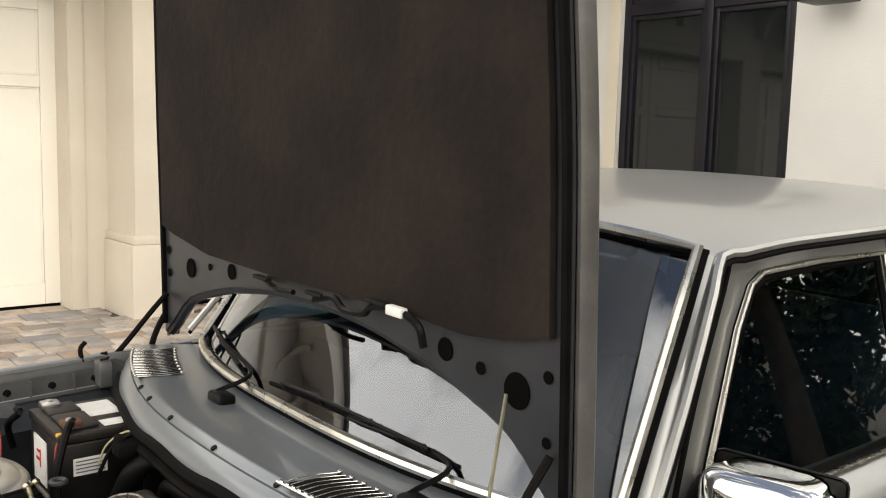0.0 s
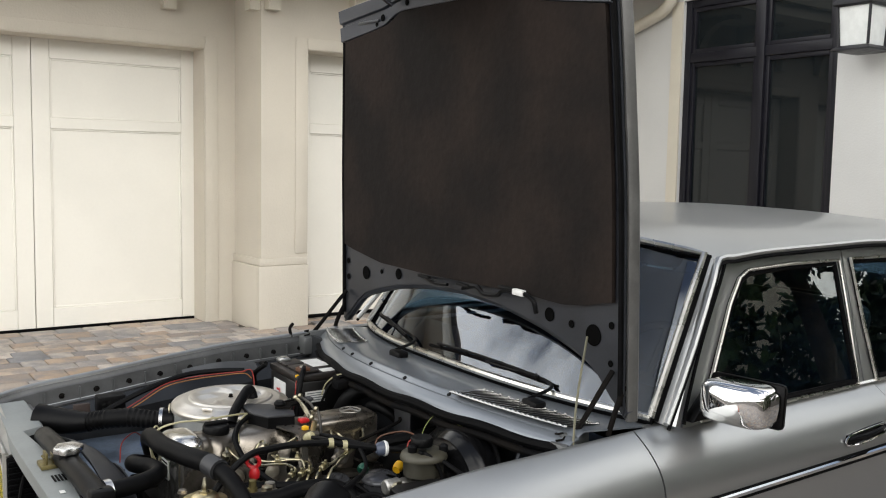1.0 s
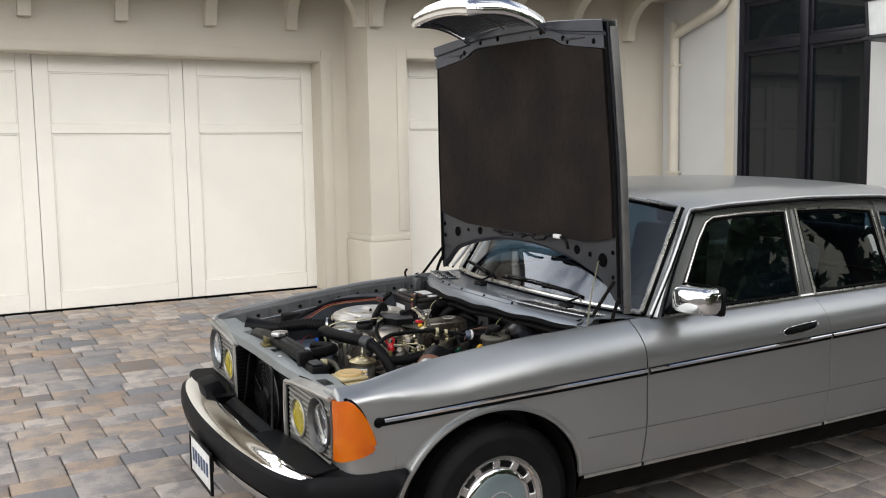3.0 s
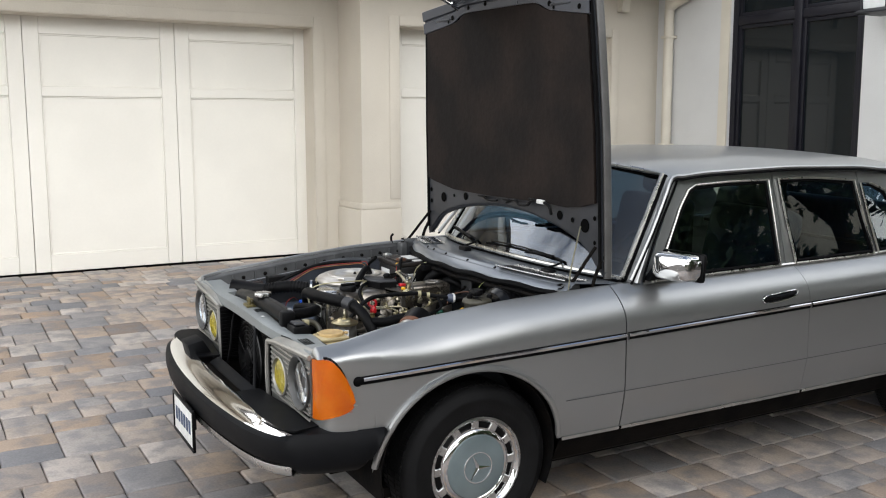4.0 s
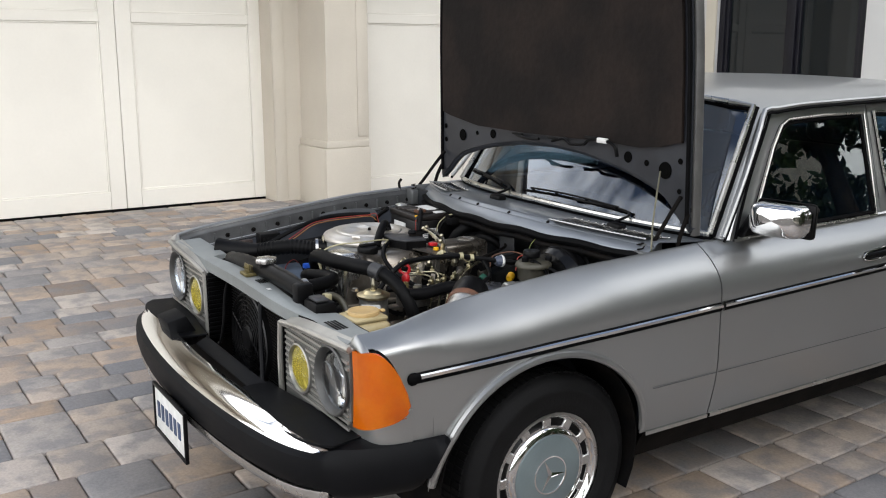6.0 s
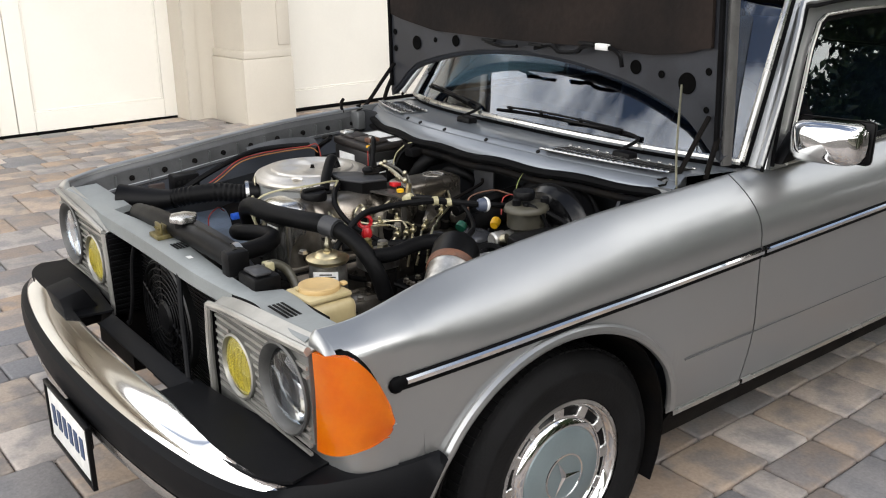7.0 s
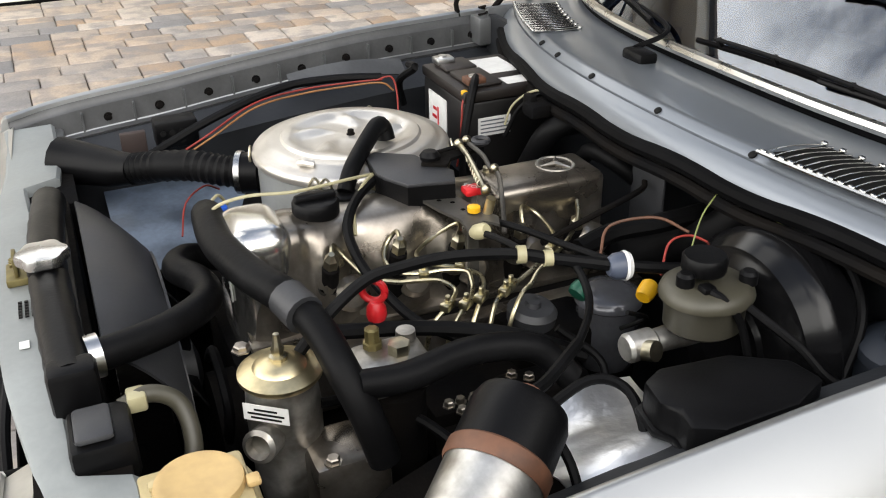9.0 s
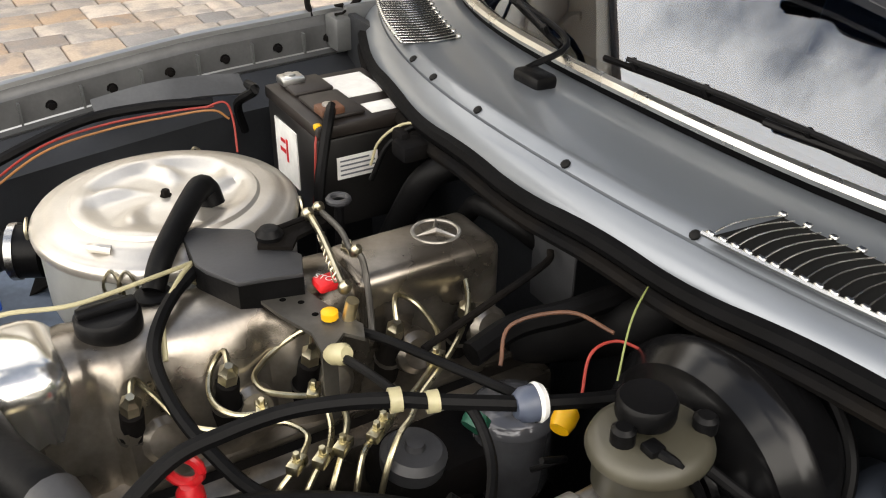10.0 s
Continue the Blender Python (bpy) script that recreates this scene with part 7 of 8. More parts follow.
part("green_plug", lathe([(0.014, -0.008), (0.016, 0.0), (0.014, 0.010)], T(0.140, -0.268, 0.775, 0, 60, 20), 14), GREENCAP, car, "green vacuum plug")
part("vacuum_cup", lathe([(0.044, 0.60), (0.050, 0.62), (0.050, 0.708), (0.054, 0.712), (0.053, 0.718), (0.044, 0.728), (0.024, 0.734), (0.001, 0.735)], T(0.228, -0.215, 0), 36), CUP, car, "grey plastic vacuum cup")
part("intake_pipe", tube([(0.33, -0.09, 0.70), (0.37, -0.16, 0.74), (0.40, -0.24, 0.80), (0.43, -0.28, 0.86)], 0.032, 14, 5), HOSE, car)
part("heater_hose", tube([(0.27, 0.22, 0.66), (0.30, 0.18, 0.78), (0.33, 0.15, 0.85), (0.40, 0.12, 0.87)], 0.022, 12, 6), HOSE, car)
part("heater_hose", tube([(0.36, 0.10, 0.80), (0.35, 0.05, 0.84), (0.36, -0.02, 0.84), (0.40, -0.05, 0.80)], 0.015, 12, 6), HOSE, car)
part("heater_valve", boxes((0.290, 0.335, 0.160, 0.205, 0.868, 0.895), (0.300, 0.318, 0.188, 0.222, 0.880, 0.905), bevel=0.008), GRIME_SHADE, car)
part("coil_bracket", boxes((0.372, 0.378, -0.135, -0.045, 0.74, 0.885), bevel=0.003), SHROUD, car)

# fuel filters, pump housings
can = part("oil_filter_housing", lathe([(0.040, 0.60), (0.046, 0.64), (0.048, 0.74), (0.045, 0.775), (0.048, 0.785)], T(-0.310, -0.302, 0), 32), BAREB, car, "cast filter housing with a gold lid")
part("filter_lid", lathe([(0.050, 0.784), (0.053, 0.788), (0.053, 0.793), (0.044, 0.797), (0.034, 0.799), (0.028, 0.806), (0.014, 0.809), (0.001, 0.809)], T(-0.310, -0.302, 0), 36), GOLD, can, "gold plated filter lid")
part("lid_bolt", lathe([(0.012, 0.808), (0.012, 0.814), (0.007, 0.815), (0.009, 0.824), (0.006, 0.830), (0.004, 0.845), (0.001, 0.846)], T(-0.310, -0.302, 0), 8), STEEL, can)
part("filter_label", boxes((-0.030, 0.030, -0.0495, -0.0485, 0.748, 0.772), bevel=0), WHITE, can).matrix_basis = T(-0.310, -0.302, 0, 0, 0, -38)
for k, w in enumerate((0.02, 0.024, 0.015)):
    part("label_bar", boxes((-w, w, -0.0505, -0.0496, 0.752 + k * 0.006, 0.7545 + k * 0.006)), INK, can).matrix_basis = T(-0.310, -0.302, 0, 0, 0, -38)
part("filter_port", lathe([(0.020, -0.02), (0.022, 0.02), (0.016, 0.024), (0.014, 0.010)], T(-0.345, -0.345, 0.725, 75, 0, -38), 20), BAREB, can)
part("filter_foot", boxes((-0.30, -0.20, -0.40, -0.31, 0.60, 0.70), bevel=0.012), BARE, can)
for p in ((-0.225, -0.40, 0.695), (-0.275, -0.39, 0.70), (-0.215, -0.345, 0.71)):
    bolt(can, *p, 0.009, BARE)
pumpbody = part("fuel_filter_head", boxes((-0.215, -0.120, -0.345, -0.275, 0.735, 0.785), bevel=0.010), BAREB, car, "cast fuel filter head")
part("filter_can", lathe([(0.036, 0.60), (0.040, 0.62), (0.040, 0.735)], T(-0.165, -0.318, 0), 26), GRIME_SHADE, pumpbody)
part("banjo_bolt", lathe([(0.013, 0.785), (0.013, 0.793), (0.010, 0.794), (0.010, 0.812), (0.007, 0.814)], T(-0.185, -0.292, 0), 8), BRASS, pumpbody, angle=25)
part("bleed_nut", lathe([(0.015, 0.785), (0.015, 0.800), (0.001, 0.802)], T(-0.158, -0.318, 0), 6), STEEL, pumpbody, angle=25)
part("prime_boss", lathe([(0.014, 0.785), (0.013, 0.797), (0.001, 0.798)], T(-0.138, -0.290, 0), 16), BAREB, pumpbody)
bolt(can, -0.345, -0.245, 0.795, 0.010, BARE)
part("lower_clutter", boxes((-0.12, 0.02, -0.42, -0.33, 0.56, 0.66), (-0.02, 0.10, -0.36, -0.29, 0.60, 0.69), (-0.27, -0.18, -0.46, -0.40, 0.55, 0.64), bevel=0.014), GRIME_SHADE, car, "dark pump castings low in the engine bay")
for k in range(16):
    a = random.Random(k + 3)
    bolt(pump, a.uniform(-0.12, 0.12), a.uniform(-0.40, -0.30), a.uniform(0.66, 0.70), 0.007, BARE)

# round canister by the left wing, heat shield, fuse box
axis = Vector((0.065, 0.055, 0.036)).normalized()
q = Matrix.Translation((-0.155, -0.592, 0.806)) @ axis.to_track_quat("Z", "Y").to_matrix().to_4x4()
drum = part("vacuum_canister", lathe([(0.050, -0.105), (0.055, -0.095), (0.055, 0.0)], q, 36), BAREB, car, "round canister with a black cap and brown band")
part("canister_band", lathe([(0.056, -0.010), (0.059, -0.006), (0.059, 0.010), (0.056, 0.013)], q, 36, cap=False), BROWN, drum)
part("canister_cap", lathe([(0.056, 0.0), (0.056, 0.066), (0.051, 0.080), (0.028, 0.086), (0.018, 0.090)], q, 36), PLASTIC, drum)
part("canister_neck", lathe([(0.016, 0.090), (0.016, 0.100), (0.010, 0.103)], q, 16), BROWN, drum)
part("heat_shield", thicken(sheet([[(x, y, 0.755 + 0.030 * math.sin((x + 0.1) * 11) + 0.022 * math.cos(y * 19) - 0.4 * max(0, -0.60 - y)) for y in spread(-0.66, -0.46, 9)] for x in spread(-0.08, 0.10, 9)]), 0.003), SHIELD, car, "crumpled foil heat shield")
part("shield_hose", tube([(-0.06, -0.50, 0.775), (0.02, -0.49, 0.80), (0.05, -0.53, 0.80), (0.03, -0.60, 0.775), (0.0, -0.65, 0.74)], 0.0065, 8, 6), HOSE, car)
part("shield_hose", tube([(-0.08, -0.55, 0.82), (-0.07, -0.60, 0.79), (-0.08, -0.66, 0.74)], 0.006, 8, 6), HOSE, car)
fuse = part("fuse_box", prism([(0.045, -0.560), (0.075, -0.545), (0.165, -0.555), (0.225, -0.595), (0.232, -0.640), (0.175, -0.665), (0.075, -0.668), (0.042, -0.650), (0.050, -0.62), (0.038, -0.60)], "z", 0.700, 0.838, bevel=0.006), PLASTIC, car, "black fuse box cover")
part("fuse_box_rim", prism([(0.040, -0.555), (0.075, -0.540), (0.168, -0.550), (0.230, -0.592), (0.237, -0.642), (0.176, -0.669), (0.074, -0.672), (0.038, -0.653), (0.045, -0.62), (0.033, -0.60)], "z", 0.790, 0.800, bevel=0.003), PLASTIC, fuse)

# brakes: booster, master cylinder, reservoir
booster = part("brake_booster", lathe([(0.001, -0.050), (0.055, -0.050), (0.060, -0.044), (0.100, -0.040), (0.110, -0.032), (0.120, -0.030), (0.130, -0.014), (0.138, -0.002), (0.138, 0.008), (0.130, 0.012), (0.125, 0.06), (0.06, 0.09)], T(0.326, -0.432, 0.748, 0, 90, 0) @ Matrix.Diagonal((1.09, 1.09, 1.0, 1)), 48), material("booster_black", (0.005, 0.005, 0.0055), 0.2, 0, 0.1, 10, 140, rough_vary=0.04, spec=0.28), car, "glossy black brake booster drum")
master = part("master_cylinder", lathe([(0.016, -0.09), (0.020, -0.085), (0.020, -0.05), (0.016, -0.045), (0.018, 0.0), (0.018, 0.10), (0.03, 0.11)], T(0.200, -0.430, 0.782, 0, 90, 0), 20), BAREB, car, "cast brake master cylinder")
part("banjo", lathe([(0.014, -0.01), (0.014, 0.01)], T(0.135, -0.45, 0.785, 70, 0, 20), 12), STEEL, master)
res = part("brake_reservoir", lathe([(0.040, 0.802), (0.046, 0.808), (0.047, 0.848), (0.052, 0.850)], T(0.215, -0.448, 0) @ Matrix.Diagonal((1.15, 1.05, 1, 1)), 36), OLIVE, car, "aged translucent brake fluid reservoir")
part("reservoir_lid", lathe([(0.054, 0.849), (0.055, 0.853), (0.052, 0.862), (0.044, 0.868), (0.001, 0.868)], T(0.215, -0.448, 0) @ Matrix.Diagonal((1.15, 1.05, 1, 1)), 36), OLIVELID, res)
part("reservoir_cap", lathe([(0.028, 0.866), (0.029, 0.869), (0.029, 0.884), (0.026, 0.888), (0.001, 0.888)], T(0.216, -0.436, 0.012), 28), PLASTIC, res, "black ribbed filler cap")
part("level_switch", lathe([(0.012, 0.864), (0.012, 0.882), (0.008, 0.886)], T(0.182, -0.445, 0), 14), PLASTIC, res)
part("level_switch", lathe([(0.012, 0.864), (0.012, 0.878), (0.008, 0.882)], T(0.262, -0.468, 0), 14), PLASTIC, res)
part("switch_lead", tube([(0.195, -0.462, 0.870), (0.205, -0.49, 0.866), (0.225, -0.505, 0.835), (0.232, -0.52, 0.79)], 0.0055, 8, 6), HOSE, res)
part("switch_plug", boxes((0.188, 0.206, -0.478, -0.460, 0.866, 0.876), bevel=0.003), PLASTIC, res)
part("wing_dome", lathe([(0.055, 0.0), (0.052, 0.012), (0.035, 0.020), (0.024, 0.022), (0.022, 0.030), (0.001, 0.032)], T(0.405, -0.60, 0.798, 0, -10, 0), 28), TOWER, car, "painted suspension tower dome, darkened for shade")
part("suspension_tower", boxes((0.36, 0.455, -0.68, -0.52, 0.55, 0.800), bevel=0.02), TOWER, car, "painted suspension tower, darkened for shade")
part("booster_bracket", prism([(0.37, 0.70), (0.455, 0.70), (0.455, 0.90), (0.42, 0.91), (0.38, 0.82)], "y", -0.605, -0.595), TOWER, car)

# radiator top tank, cap, hoses, shroud
tank = part("radiator_tank", tube([(-0.545, -0.285, 0.833), (-0.552, -0.16, 0.842), (-0.556, 0.0, 0.842), (-0.552, 0.16, 0.832), (-0.545, 0.305, 0.812)], 0.027, 16, 6, ribs=0.0012), PLASTIC, car, "black radiator top tank")
part("tank_seam", boxes((-0.56, -0.525, -0.31, 0.32, 0.790, 0.802), bevel=0.003), PLASTIC, tank)
part("tank_end", boxes((-0.572, -0.515, -0.305, -0.262, 0.79, 0.858), bevel=0.010), PLASTIC, tank)
part("filler_neck", lathe([(0.024, 0.855), (0.024, 0.868), (0.028, 0.870)], T(-0.557, -0.035, 0), 24), PLASTIC, tank)
bm = bmesh.new()
rows = []
for r, z in ((0.55, 0.872), (1.0, 0.872), (1.02, 0.880), (0.96, 0.886), (0.6, 0.888), (0.02, 0.889)):
    rows.append([(-0.557 + 0.033 * r * (1 + 0.07 * math.cos(6 * a) * (r > 0.9)) * math.cos(a), -0.035 + 0.033 * r * (1 + 0.07 * math.cos(6 * a) * (r > 0.9)) * math.sin(a), z) for a in [2 * math.pi * i / 48 for i in range(48)]])
sheet(rows, closed=True, bm=bm)
part("radiator_cap", bm, ALU, tank, "bright lobed radiator cap")
upper = part("radiator_hose", tube([(-0.535, -0.235, 0.828), (-0.49, -0.225, 0.826), (-0.42, -0.190, 0.820), (-0.365, -0.130, 0.812), (-0.362, -0.06, 0.805), (-0.385, 0.01, 0.795), (-0.36, 0.08, 0.775), (-0.30, 0.10, 0.75)], 0.0215, 14, 7), HOSE, car, "fat black radiator hose")
clamp(upper, (-0.517, -0.232, 0.828), (1, 0.15, 0), 0.0255, 0.016)
bypass = part("coolant_hose", tube([(-0.300, 0.125, 0.775), (-0.316, 0.105, 0.826), (-0.324, 0.05, 0.846), (-0.328, -0.05, 0.852), (-0.308, -0.165, 0.857), (-0.278, -0.245, 0.856), (-0.258, -0.31, 0.842), (-0.248, -0.365, 0.815), (-0.232, -0.40, 0.765), (-0.215, -0.41, 0.70)], lambda f: 0.0245 if f < 0.55 else 0.021, 14, 7), HOSE, car, "long black coolant hose over the engine front")
part("hose_sleeve", tube([(-0.279, -0.243, 0.856), (-0.268, -0.285, 0.851)], 0.0265, 14, 2), SHROUD, bypass)
part("branch_hose", tube([(-0.235, -0.385, 0.80), (-0.17, -0.385, 0.795), (-0.08, -0.375, 0.800), (0.0, -0.39, 0.790), (0.04, -0.42, 0.75)], 0.019, 12, 7), HOSE, bypass)
part("fan_shroud", thicken(sheet([[(-0.505 + 0.095 * f, y, 0.838 - 0.010 * f - 0.9 * max(0, abs(y - 0.05) - 0.06) ** 1.5 * (0.4 + 0.6 * f) - 0.06 * f * f) for f in spread(0, 1, 6)] for y in spread(-0.20, 0.30, 20)]), 0.004), SHROUD, car, "dark grey plastic fan shroud")
part("fan_shroud_wall", thicken(sheet([[(-0.41, 0.05 + 0.22 * math.cos(radians(a)) * r, 0.60 + 0.17 * math.sin(radians(a)) * r) for r in (0.85, 1.05)] for a in range(0, 361, 15)]), 0.004), SHROUD, car)
fan = part("engine_fan", lathe([(0.05, -0.02), (0.05, 0.02), (0.02, 0.03)], T(-0.40, 0.04, 0.60, 0, 90, 0), 24), SHROUD, car, "black engine fan")
for k in range(7):
    part("fan_blade", thicken(sheet([[(-0.405 + 0.02 * s, 0.04 + r * math.cos(2 * math.pi * k / 7 + s * 0.25), 0.60 + r * math.sin(2 * math.pi * k / 7 + s * 0.25)) for s in (-1, 0, 1)] for r in (0.04, 0.10, 0.165)]), 0.003), PLASTIC, fan)
sensor = part("level_sensor", boxes((-0.560, -0.490, -0.405, -0.320, 0.765, 0.822), bevel=0.010), PLASTIC, car, "black plastic relay housing")
part("sensor_cap", boxes((-0.552, -0.510, -0.398, -0.335, 0.8222, 0.832), bevel=0.006), SHROUD, sensor)
part("sensor_hose", tube([(-0.500, -0.325, 0.810), (-0.465, -0.318, 0.815), (-0.435, -0.325, 0.795), (-0.43, -0.355, 0.755), (-0.45, -0.39, 0.70)], 0.011, 10, 6), OLIVELID, sensor, "brownish clear hose")
part("hose_fitting", boxes((-0.492, -0.470, -0.335, -0.308, 0.803, 0.825), bevel=0.004), CREAMWIRE, sensor)

# washer bottle
bottle = part("washer_bottle", boxes((-0.515, -0.378, -0.545, -0.425, 0.56, 0.782), bevel=0.022, seg=3), CREAM, car, "yellowed plastic washer bottle")
part("bottle_shoulder", boxes((-0.500, -0.388, -0.535, -0.432, 0.7825, 0.796), bevel=0.006), CREAM, bottle)
part("bottle_cap", lathe([(0.047, 0.796), (0.048, 0.800), (0.046, 0.806), (0.040, 0.8075), (0.036, 0.806), (0.001, 0.807)], T(-0.440, -0.478, 0), 36), CREAMCAP, bottle, "tan screw cap")
part("cap_tab", boxes((-0.395, -0.380, -0.505, -0.488, 0.798, 0.806), bevel=0.003), CREAMCAP, bottle)
part("cap_tab", boxes((-0.490, -0.472, -0.470, -0.455, 0.798, 0.806), bevel=0.003), CREAM, bottle)

# far wing: relay boxes, washer pump wiring, blue-grey chassis leg
relay = part("relay_box", boxes((-0.335, -0.250, 0.560, 0.612, 0.775, 0.830), bevel=0.006), PLASTIC, car, "black relay box on the inner wing")
for k in range(6):
    part("relay_hole", lathe([(0.006, 0), (0.006, 0.002)], T(-0.32 + 0.018 * (k % 3), 0.5595, 0.79 + 0.018 * (k // 3), 90, 0, 0), 10), INK, relay)
part("brown_tag", boxes((-0.400, -0.350, 0.600, 0.615, 0.755, 0.805), bevel=0.003), material("faded_brown_tag", (0.045, 0.030, 0.026), 0.6), car, "faded brown tag on the inner wing")
part("chassis_leg", boxes((-0.40, 0.20, 0.40, 0.60, 0.60, 0.66), bevel=0.02), BLUEPAINT, car)
part("inner_shelf", thicken(sheet([[(x, y, 0.64 + 0.05 * math.sin((y - 0.3) * 4)) for y in spread(0.30, 0.61, 8)] for x in spread(-0.45, -0.16, 6)]), 0.004), SHELFPAINT, car, "pale blue-grey inner shelf")
part("blue_plug", boxes((-0.295, -0.262, 0.245, 0.265, 0.755, 0.772), bevel=0.003), material("bright_blue_plug", (0.02, 0.10, 0.55), 0.4), car, "blue cable plug")
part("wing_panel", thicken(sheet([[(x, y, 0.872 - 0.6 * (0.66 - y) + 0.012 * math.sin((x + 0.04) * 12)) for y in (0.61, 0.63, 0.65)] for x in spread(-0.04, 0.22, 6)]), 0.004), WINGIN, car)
part("washer_tube", tube([(-0.34, 0.31, 0.70), (-0.32, 0.36, 0.74), (-0.28, 0.38, 0.76), (-0.25, 0.40, 0.74)], 0.0018, 8, 6), REDWIRE, car)
part("compressor", lathe([(0.05, -0.08), (0.06, -0.07), (0.06, 0.07), (0.05, 0.08)], T(-0.25, 0.24, 0.62, 0, 90, 0), 24), GRIME_SHADE, car)
part("pulley", lathe([(0.07, -0.02), (0.07, 0.02), (0.03, 0.025)], T(-0.36, -0.14, 0.62, 0, 90, 0), 28), GRIME_SHADE, car)
part("fan_belt", tube([(-0.372, -0.20, 0.62), (-0.372, -0.25, 0.72), (-0.372, -0.18, 0.76), (-0.372, -0.10, 0.70)], 0.007, 6, 6), RUBBER, car)

# ---- cabin ----
dash = part("dashboard", thicken(sheet([[(0.70 + 0.02 * math.cos(y * 2), y, 0.925), (0.86, y, 0.955), (1.00, y, 0.945), (1.04, y, 0.90), (1.05, y, 0.72)] for y in spread(-0.70, 0.70, 12)]), 0.01), DASH, car, "dark dashboard")
wheel_part = part("steering_wheel", tube([Vector((1.12, -0.36, 0.92)) + Matrix.Rotation(radians(-62), 3, "Y") @ Vector((0.19 * math.cos(radians(a)), 0.19 * math.sin(radians(a)), 0)) for a in range(0, 361, 12)], 0.013, 10, 1, smooth=False), DASH, car, "dark steering wheel")
part("wheel_hub", tube([(1.05, -0.36, 0.86), (1.12, -0.36, 0.92)], 0.05, 14, 2), DASH, wheel_part)
for a in (0, 90, 180, 270):
    d = Matrix.Rotation(radians(-62), 3, "Y") @ Vector((0.18 * math.cos(radians(a)), 0.18 * math.sin(radians(a)), 0))
    part("wheel_spoke", tube([Vector((1.12, -0.36, 0.92)), Vector((1.12, -0.36, 0.92)) + d], 0.014, 8, 2), DASH, wheel_part)


def seat(x, y, w, headrest=True):
    cushion = part("seat", boxes((x, x + 0.52, y - w / 2, y + w / 2, 0.42, 0.60), bevel=0.06, seg=3), CLOTH, car, "blue vinyl car seat")
    bm = boxes((-0.07, 0.07, -w / 2, w / 2, 0.0, 0.62), bevel=0.05, seg=3)
    bmesh.ops.transform(bm, matrix=T(x + 0.53, y, 0.55, 0, 14, 0), verts=bm.verts)
    part("backrest", bm, CLOTH, cushion)
    if headrest:
        bm = boxes((-0.05, 0.05, -0.13, 0.13, 0.0, 0.17), bevel=0.04, seg=3)
        bmesh.ops.transform(bm, matrix=T(x + 0.69, y, 1.16, 0, 10, 0), verts=bm.verts)
        part("headrest", bm, CLOTH, cushion)


seat(1.22, -0.36, 0.52)
seat(1.22, 0.36, 0.52)
seat(2.02, 0.0, 1.30, False)
for side in (-1, 1):
    part("door_lining", boxes((0.80, 2.55, side * 0.745, side * 0.765, 0.40, 0.935), bevel=0.006), DASH, car)
part("cabin_floor", boxes((0.49, 2.9, -0.72, 0.72, 0.27, 0.31)), DASH, car)
part("interior_mirror", boxes((0.965, 0.985, -0.11, 0.11, 1.285, 1.335), bevel=0.008), PLASTIC, car, "interior mirror")


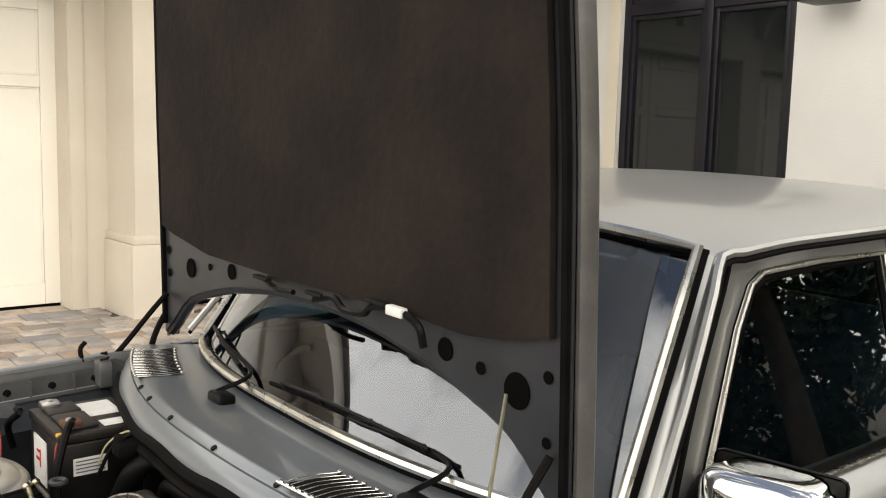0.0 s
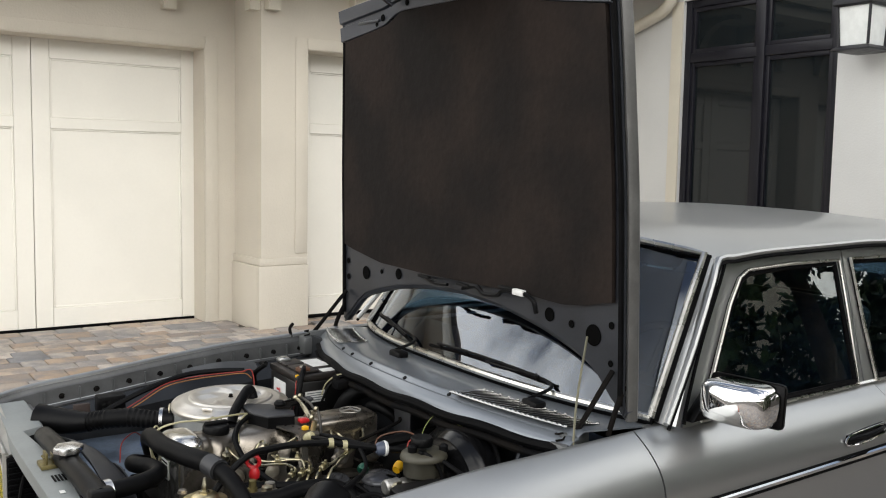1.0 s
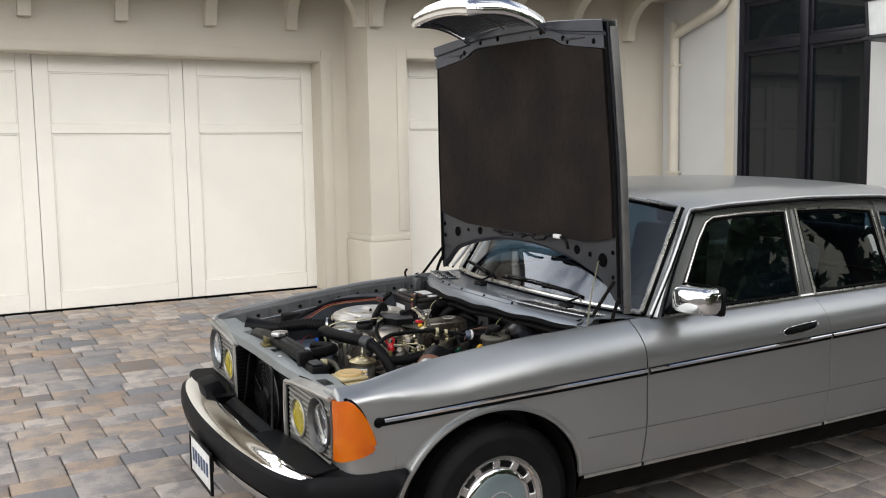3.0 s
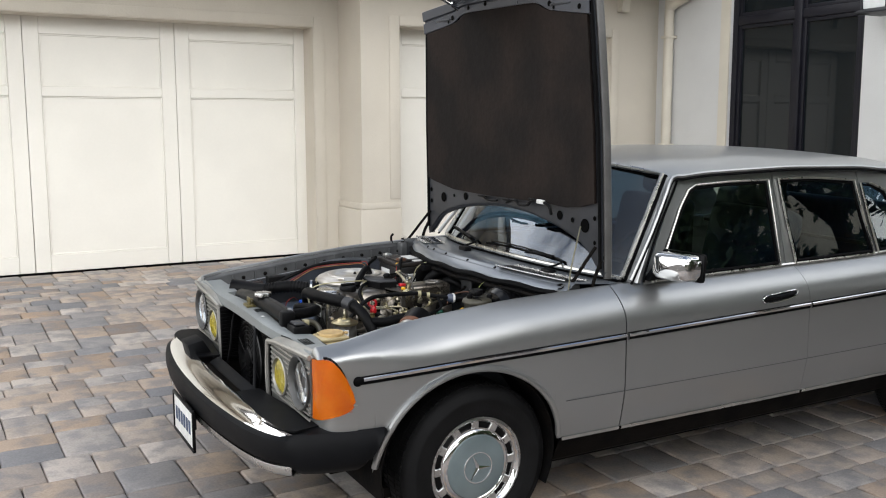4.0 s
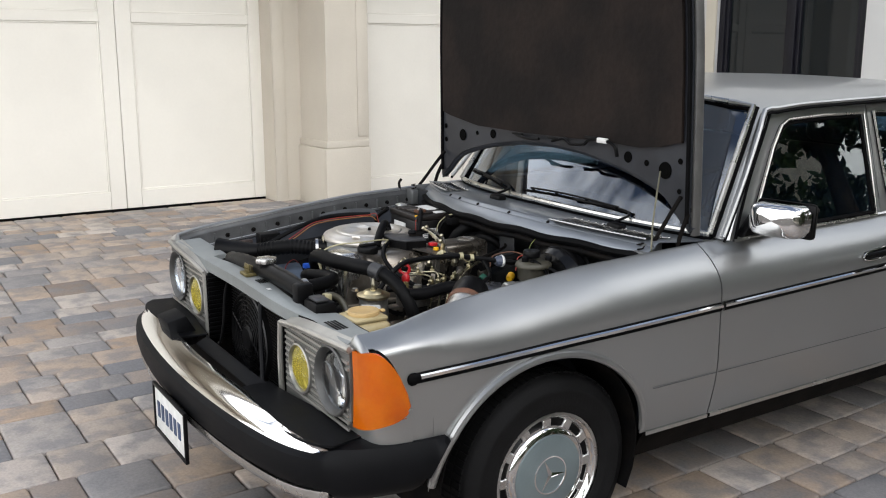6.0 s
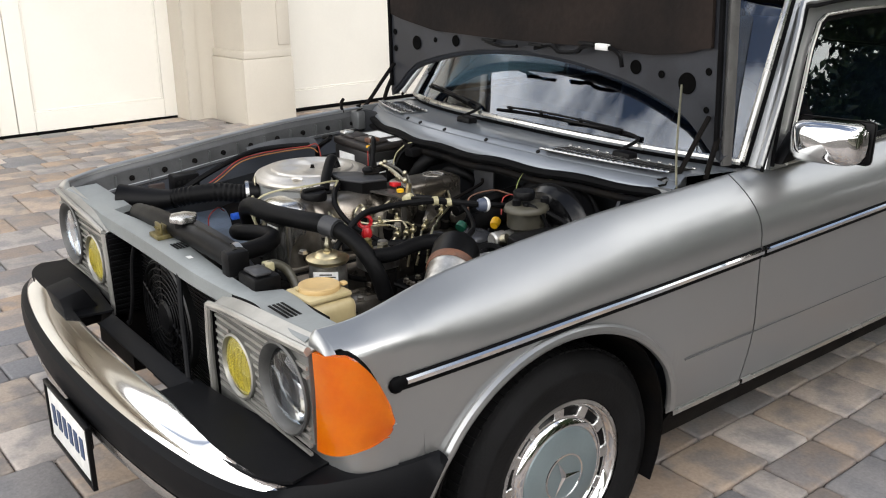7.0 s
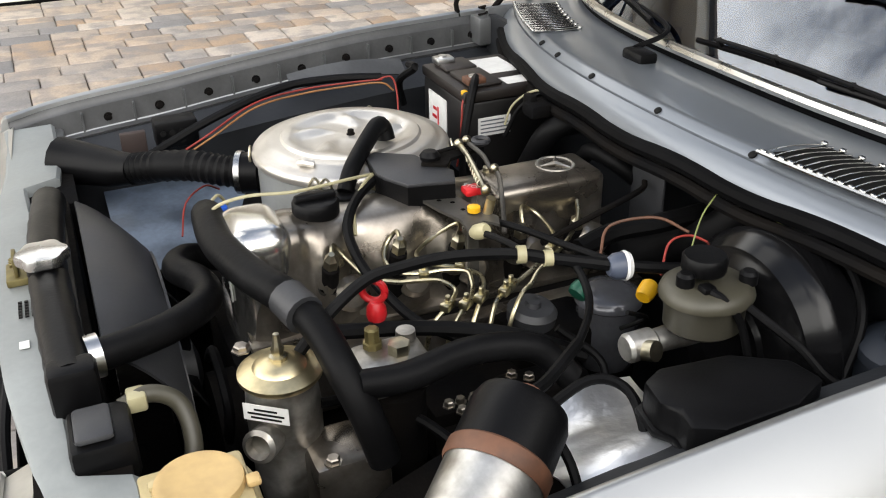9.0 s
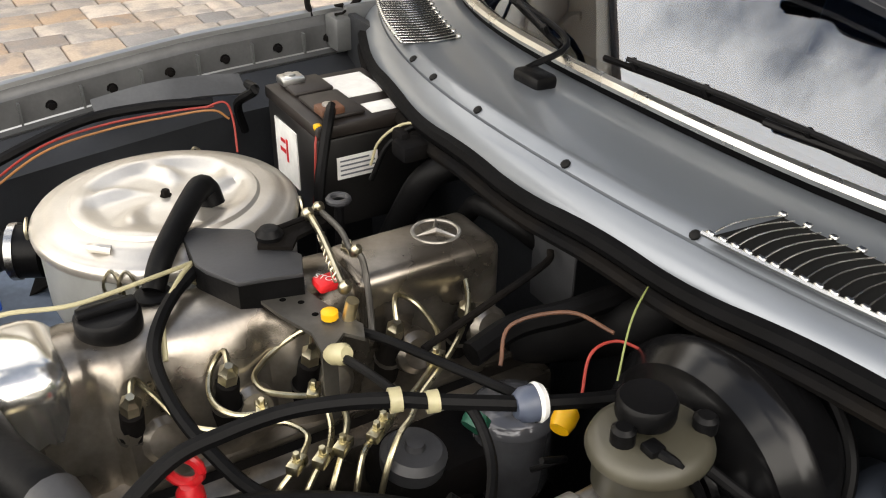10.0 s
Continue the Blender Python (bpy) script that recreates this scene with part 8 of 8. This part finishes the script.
# ---- pavers ----
def paver_material(name, island):
    m = bpy.data.materials.new(name)
    m.use_nodes = True
    n, l = m.node_tree.nodes, m.node_tree.links
    b = n["Principled BSDF"]
    info = n.new("ShaderNodeNewGeometry") if island else n.new("ShaderNodeObjectInfo")
    rnd = info.outputs["Random Per Island" if island else "Random"]
    base = n.new("ShaderNodeValToRGB")
    stops = [(0.0, (0.36, 0.265, 0.19)), (0.16, (0.44, 0.365, 0.30)), (0.32, (0.25, 0.245, 0.25)), (0.48, (0.50, 0.44, 0.385)), (0.62, (0.20, 0.20, 0.21)), (0.76, (0.36, 0.27, 0.20)), (0.88, (0.52, 0.465, 0.42)), (1.0, (0.23, 0.185, 0.155))]
    while len(base.color_ramp.elements) < len(stops):
        base.color_ramp.elements.new(0.5)
    for e, (p, c) in zip(base.color_ramp.elements, stops):
        e.position, e.color = p, (*c, 1)
    l.new(rnd, base.inputs["Fac"])
    co = n.new("ShaderNodeNewGeometry")
    blotch, grain = n.new("ShaderNodeTexNoise"), n.new("ShaderNodeTexNoise")
    blotch.inputs["Scale"].default_value, blotch.inputs["Detail"].default_value = 8.5, 6
    grain.inputs["Scale"].default_value, grain.inputs["Detail"].default_value = 90, 4
    l.new(co.outputs["Position"], blotch.inputs["Vector"])
    l.new(co.outputs["Position"], grain.inputs["Vector"])
    ramp = n.new("ShaderNodeValToRGB")
    ramp.color_ramp.elements[0].position, ramp.color_ramp.elements[1].position = 0.44, 0.60
    l.new(blotch.outputs["Fac"], ramp.inputs["Fac"])
    mix = n.new("ShaderNodeMix")
    mix.data_type = "RGBA"
    mix.inputs["B"].default_value = (0.20, 0.198, 0.205, 1)
    fac = n.new("ShaderNodeMath")
    fac.operation = "MULTIPLY"
    fac.inputs[1].default_value = 0.62
    l.new(ramp.outputs["Color"], fac.inputs[0])
    l.new(fac.outputs["Value"], mix.inputs["Factor"])
    l.new(base.outputs["Color"], mix.inputs["A"])
    hsv = n.new("ShaderNodeHueSaturation")
    val = n.new("ShaderNodeMapRange")
    val.inputs["To Min"].default_value, val.inputs["To Max"].default_value = 0.74, 1.26
    l.new(grain.outputs["Fac"], val.inputs["Value"])
    l.new(val.outputs["Result"], hsv.inputs["Value"])
    l.new(mix.outputs["Result"], hsv.inputs["Color"])
    l.new(hsv.outputs["Color"], b.inputs["Base Color"])
    b.inputs["Roughness"].default_value = 0.82
    b.inputs["Specular IOR Level"].default_value = 0.35
    bn = n.new("ShaderNodeBump")
    bn.inputs["Strength"].default_value, bn.inputs["Distance"].default_value = 0.35, 0.012
    both = n.new("ShaderNodeMath")
    both.operation = "MULTIPLY_ADD"
    both.inputs[1].default_value = 0.35
    l.new(grain.outputs["Fac"], both.inputs[0])
    l.new(blotch.outputs["Fac"], both.inputs[2])
    l.new(both.outputs["Value"], bn.inputs["Height"])
    l.new(bn.outputs["Normal"], b.inputs["Normal"])
    return m


UNIT = 0.055
X0, Y0 = -8.0, -6.5


def lay(nx, ny, rng):
    """Courses along x of two depths, filled with stones of random width; some stones span two courses."""
    out, j, skip = [], 0, {}
    while j < ny:
        h = rng.choice((3, 3, 4, 4, 5))
        i, ahead = -rng.randrange(4), {}
        while i < nx:
            if i in skip:
                i = skip[i]
                continue
            w = rng.choice((3, 4, 4, 5, 5))
            stop = min([s for s in skip if s > i], default=10 ** 6)
            if stop - i - w < 3:
                w = min(stop - i, 8)
            if w == 4 and rng.random() < 0.10 and h == 3:
                out.append((i, j, w, h + 3))
                ahead[i] = i + w
            else:
                out.append((i, j, w, h))
            i += w
        j += h
        skip = {}
        if ahead:
            i = -rng.randrange(4)
            row_end, k = nx, -rng.randrange(4)
            stops = sorted(ahead)
            for a in stops + [None]:
                limit = a if a is not None else nx
                while k < limit:
                    w = rng.choice((3, 4, 4, 5, 5))
                    if limit - k - w < 3:
                        w = limit - k
                    if w > 0:
                        out.append((k, j, min(w, 8), 3))
                    k += max(1, min(w, 8))
                if a is not None:
                    k = ahead[a]
            j += 3
    return out


def paver_shape(w, h, rng):
    """Outline rings of one tumbled paver: eight corners, uneven, rounded over."""
    a, b, c = w * UNIT / 2 - 0.0026, h * UNIT / 2 - 0.0026, 0.009
    base = [(a - c, -b), (a, -b + c), (a, b - c), (a - c, b), (-a + c, b), (-a, b - c), (-a, -b + c), (-a + c, -b)]
    base = [(x + rng.uniform(-0.0025, 0.0015), y + rng.uniform(-0.0025, 0.0015)) for x, y in base]
    rings = []
    for z, inset in ((-0.03, 0.0), (-0.008, 0.0), (-0.0028, 0.0022), (0.0, 0.008)):
        rings.append([(x * (1 - inset / a), y * (1 - inset / b), z + (rng.uniform(-0.0015, 0.0015) if z == 0 else 0)) for x, y in base])
    verts = [p for r in rings for p in r]
    faces = [(k * 8 + i, k * 8 + (i + 1) % 8, (k + 1) * 8 + (i + 1) % 8, (k + 1) * 8 + i) for k in range(3) for i in range(8)]
    faces.append(tuple(range(24, 32)))
    return verts, faces


def paver_pose(x, y, rng):
    d = 0.2
    n = Vector((-(ground_z(x + d, y) - ground_z(x - d, y)) / (2 * d), -(ground_z(x, y + d) - ground_z(x, y - d)) / (2 * d), 1)).normalized()
    n = (n + Vector((rng.uniform(-0.008, 0.008), rng.uniform(-0.008, 0.008), 0))).normalized()
    ex = (Vector((1, 0, 0)) - n * n.x).normalized()
    m = Matrix((ex, n.cross(ex), n)).transposed().to_4x4()
    return Matrix.Translation((x, y, ground_z(x, y) + rng.uniform(-0.0025, 0.0015))) @ m


pavement = tagged(new("pavement"), "driveway of tumbled concrete pavers in tan, cream and grey", kind="structure")
PAVER, PAVER_FAR = paver_material("tumbled_paver", False), paver_material("tumbled_pavers", True)
rng = random.Random(11)
shapes = {}
near, far_verts, far_faces = [], [], []
for i, j, w, h in lay(int(14.0 / UNIT), int(12.3 / UNIT), rng):
    x, y = X0 + (i + w / 2) * UNIT, Y0 + (j + h / 2) * UNIT
    if (x > 2.05 and y > 5.15) or y > 5.74 or (x > 2.1 and y > 4.85 and x < 2.6):
        continue
    v, f = shapes.setdefault((w, h), [paver_shape(w, h, rng) for _ in range(5)])[rng.randrange(5)], None
    m = paver_pose(x, y, rng)
    if -2.35 < x < -0.72 and -0.35 < y < 3.0 and len(near) < 300:
        near.append((w, h, rng.randrange(5), m))
        continue
    verts, faces = v
    k = len(far_verts)
    far_verts += [tuple(m @ Vector(p)) for p in verts]
    far_faces += [tuple(a + k for a in q) for q in faces]


def paver_mesh(name, verts, faces, mat):
    me = bpy.data.meshes.new(name)
    me.from_pydata(verts, [], faces)
    me.materials.append(mat)
    me.shade_smooth()
    me.set_sharp_from_angle(angle=radians(50))
    return me


field = new("paver_field", paver_mesh("paver_field", far_verts, far_faces, PAVER_FAR))
field.parent = pavement
tagged(field, "field of tumbled pavers further off", kind="stuff")
paver_meshes = {}
for w, h, k, m in near:
    if (w, h, k) not in paver_meshes:
        paver_meshes[(w, h, k)] = paver_mesh("paver", *shapes[(w, h)][k], PAVER)
    ob = new("paver", paver_meshes[(w, h, k)])
    ob.parent = pavement
    ob.matrix_world = m
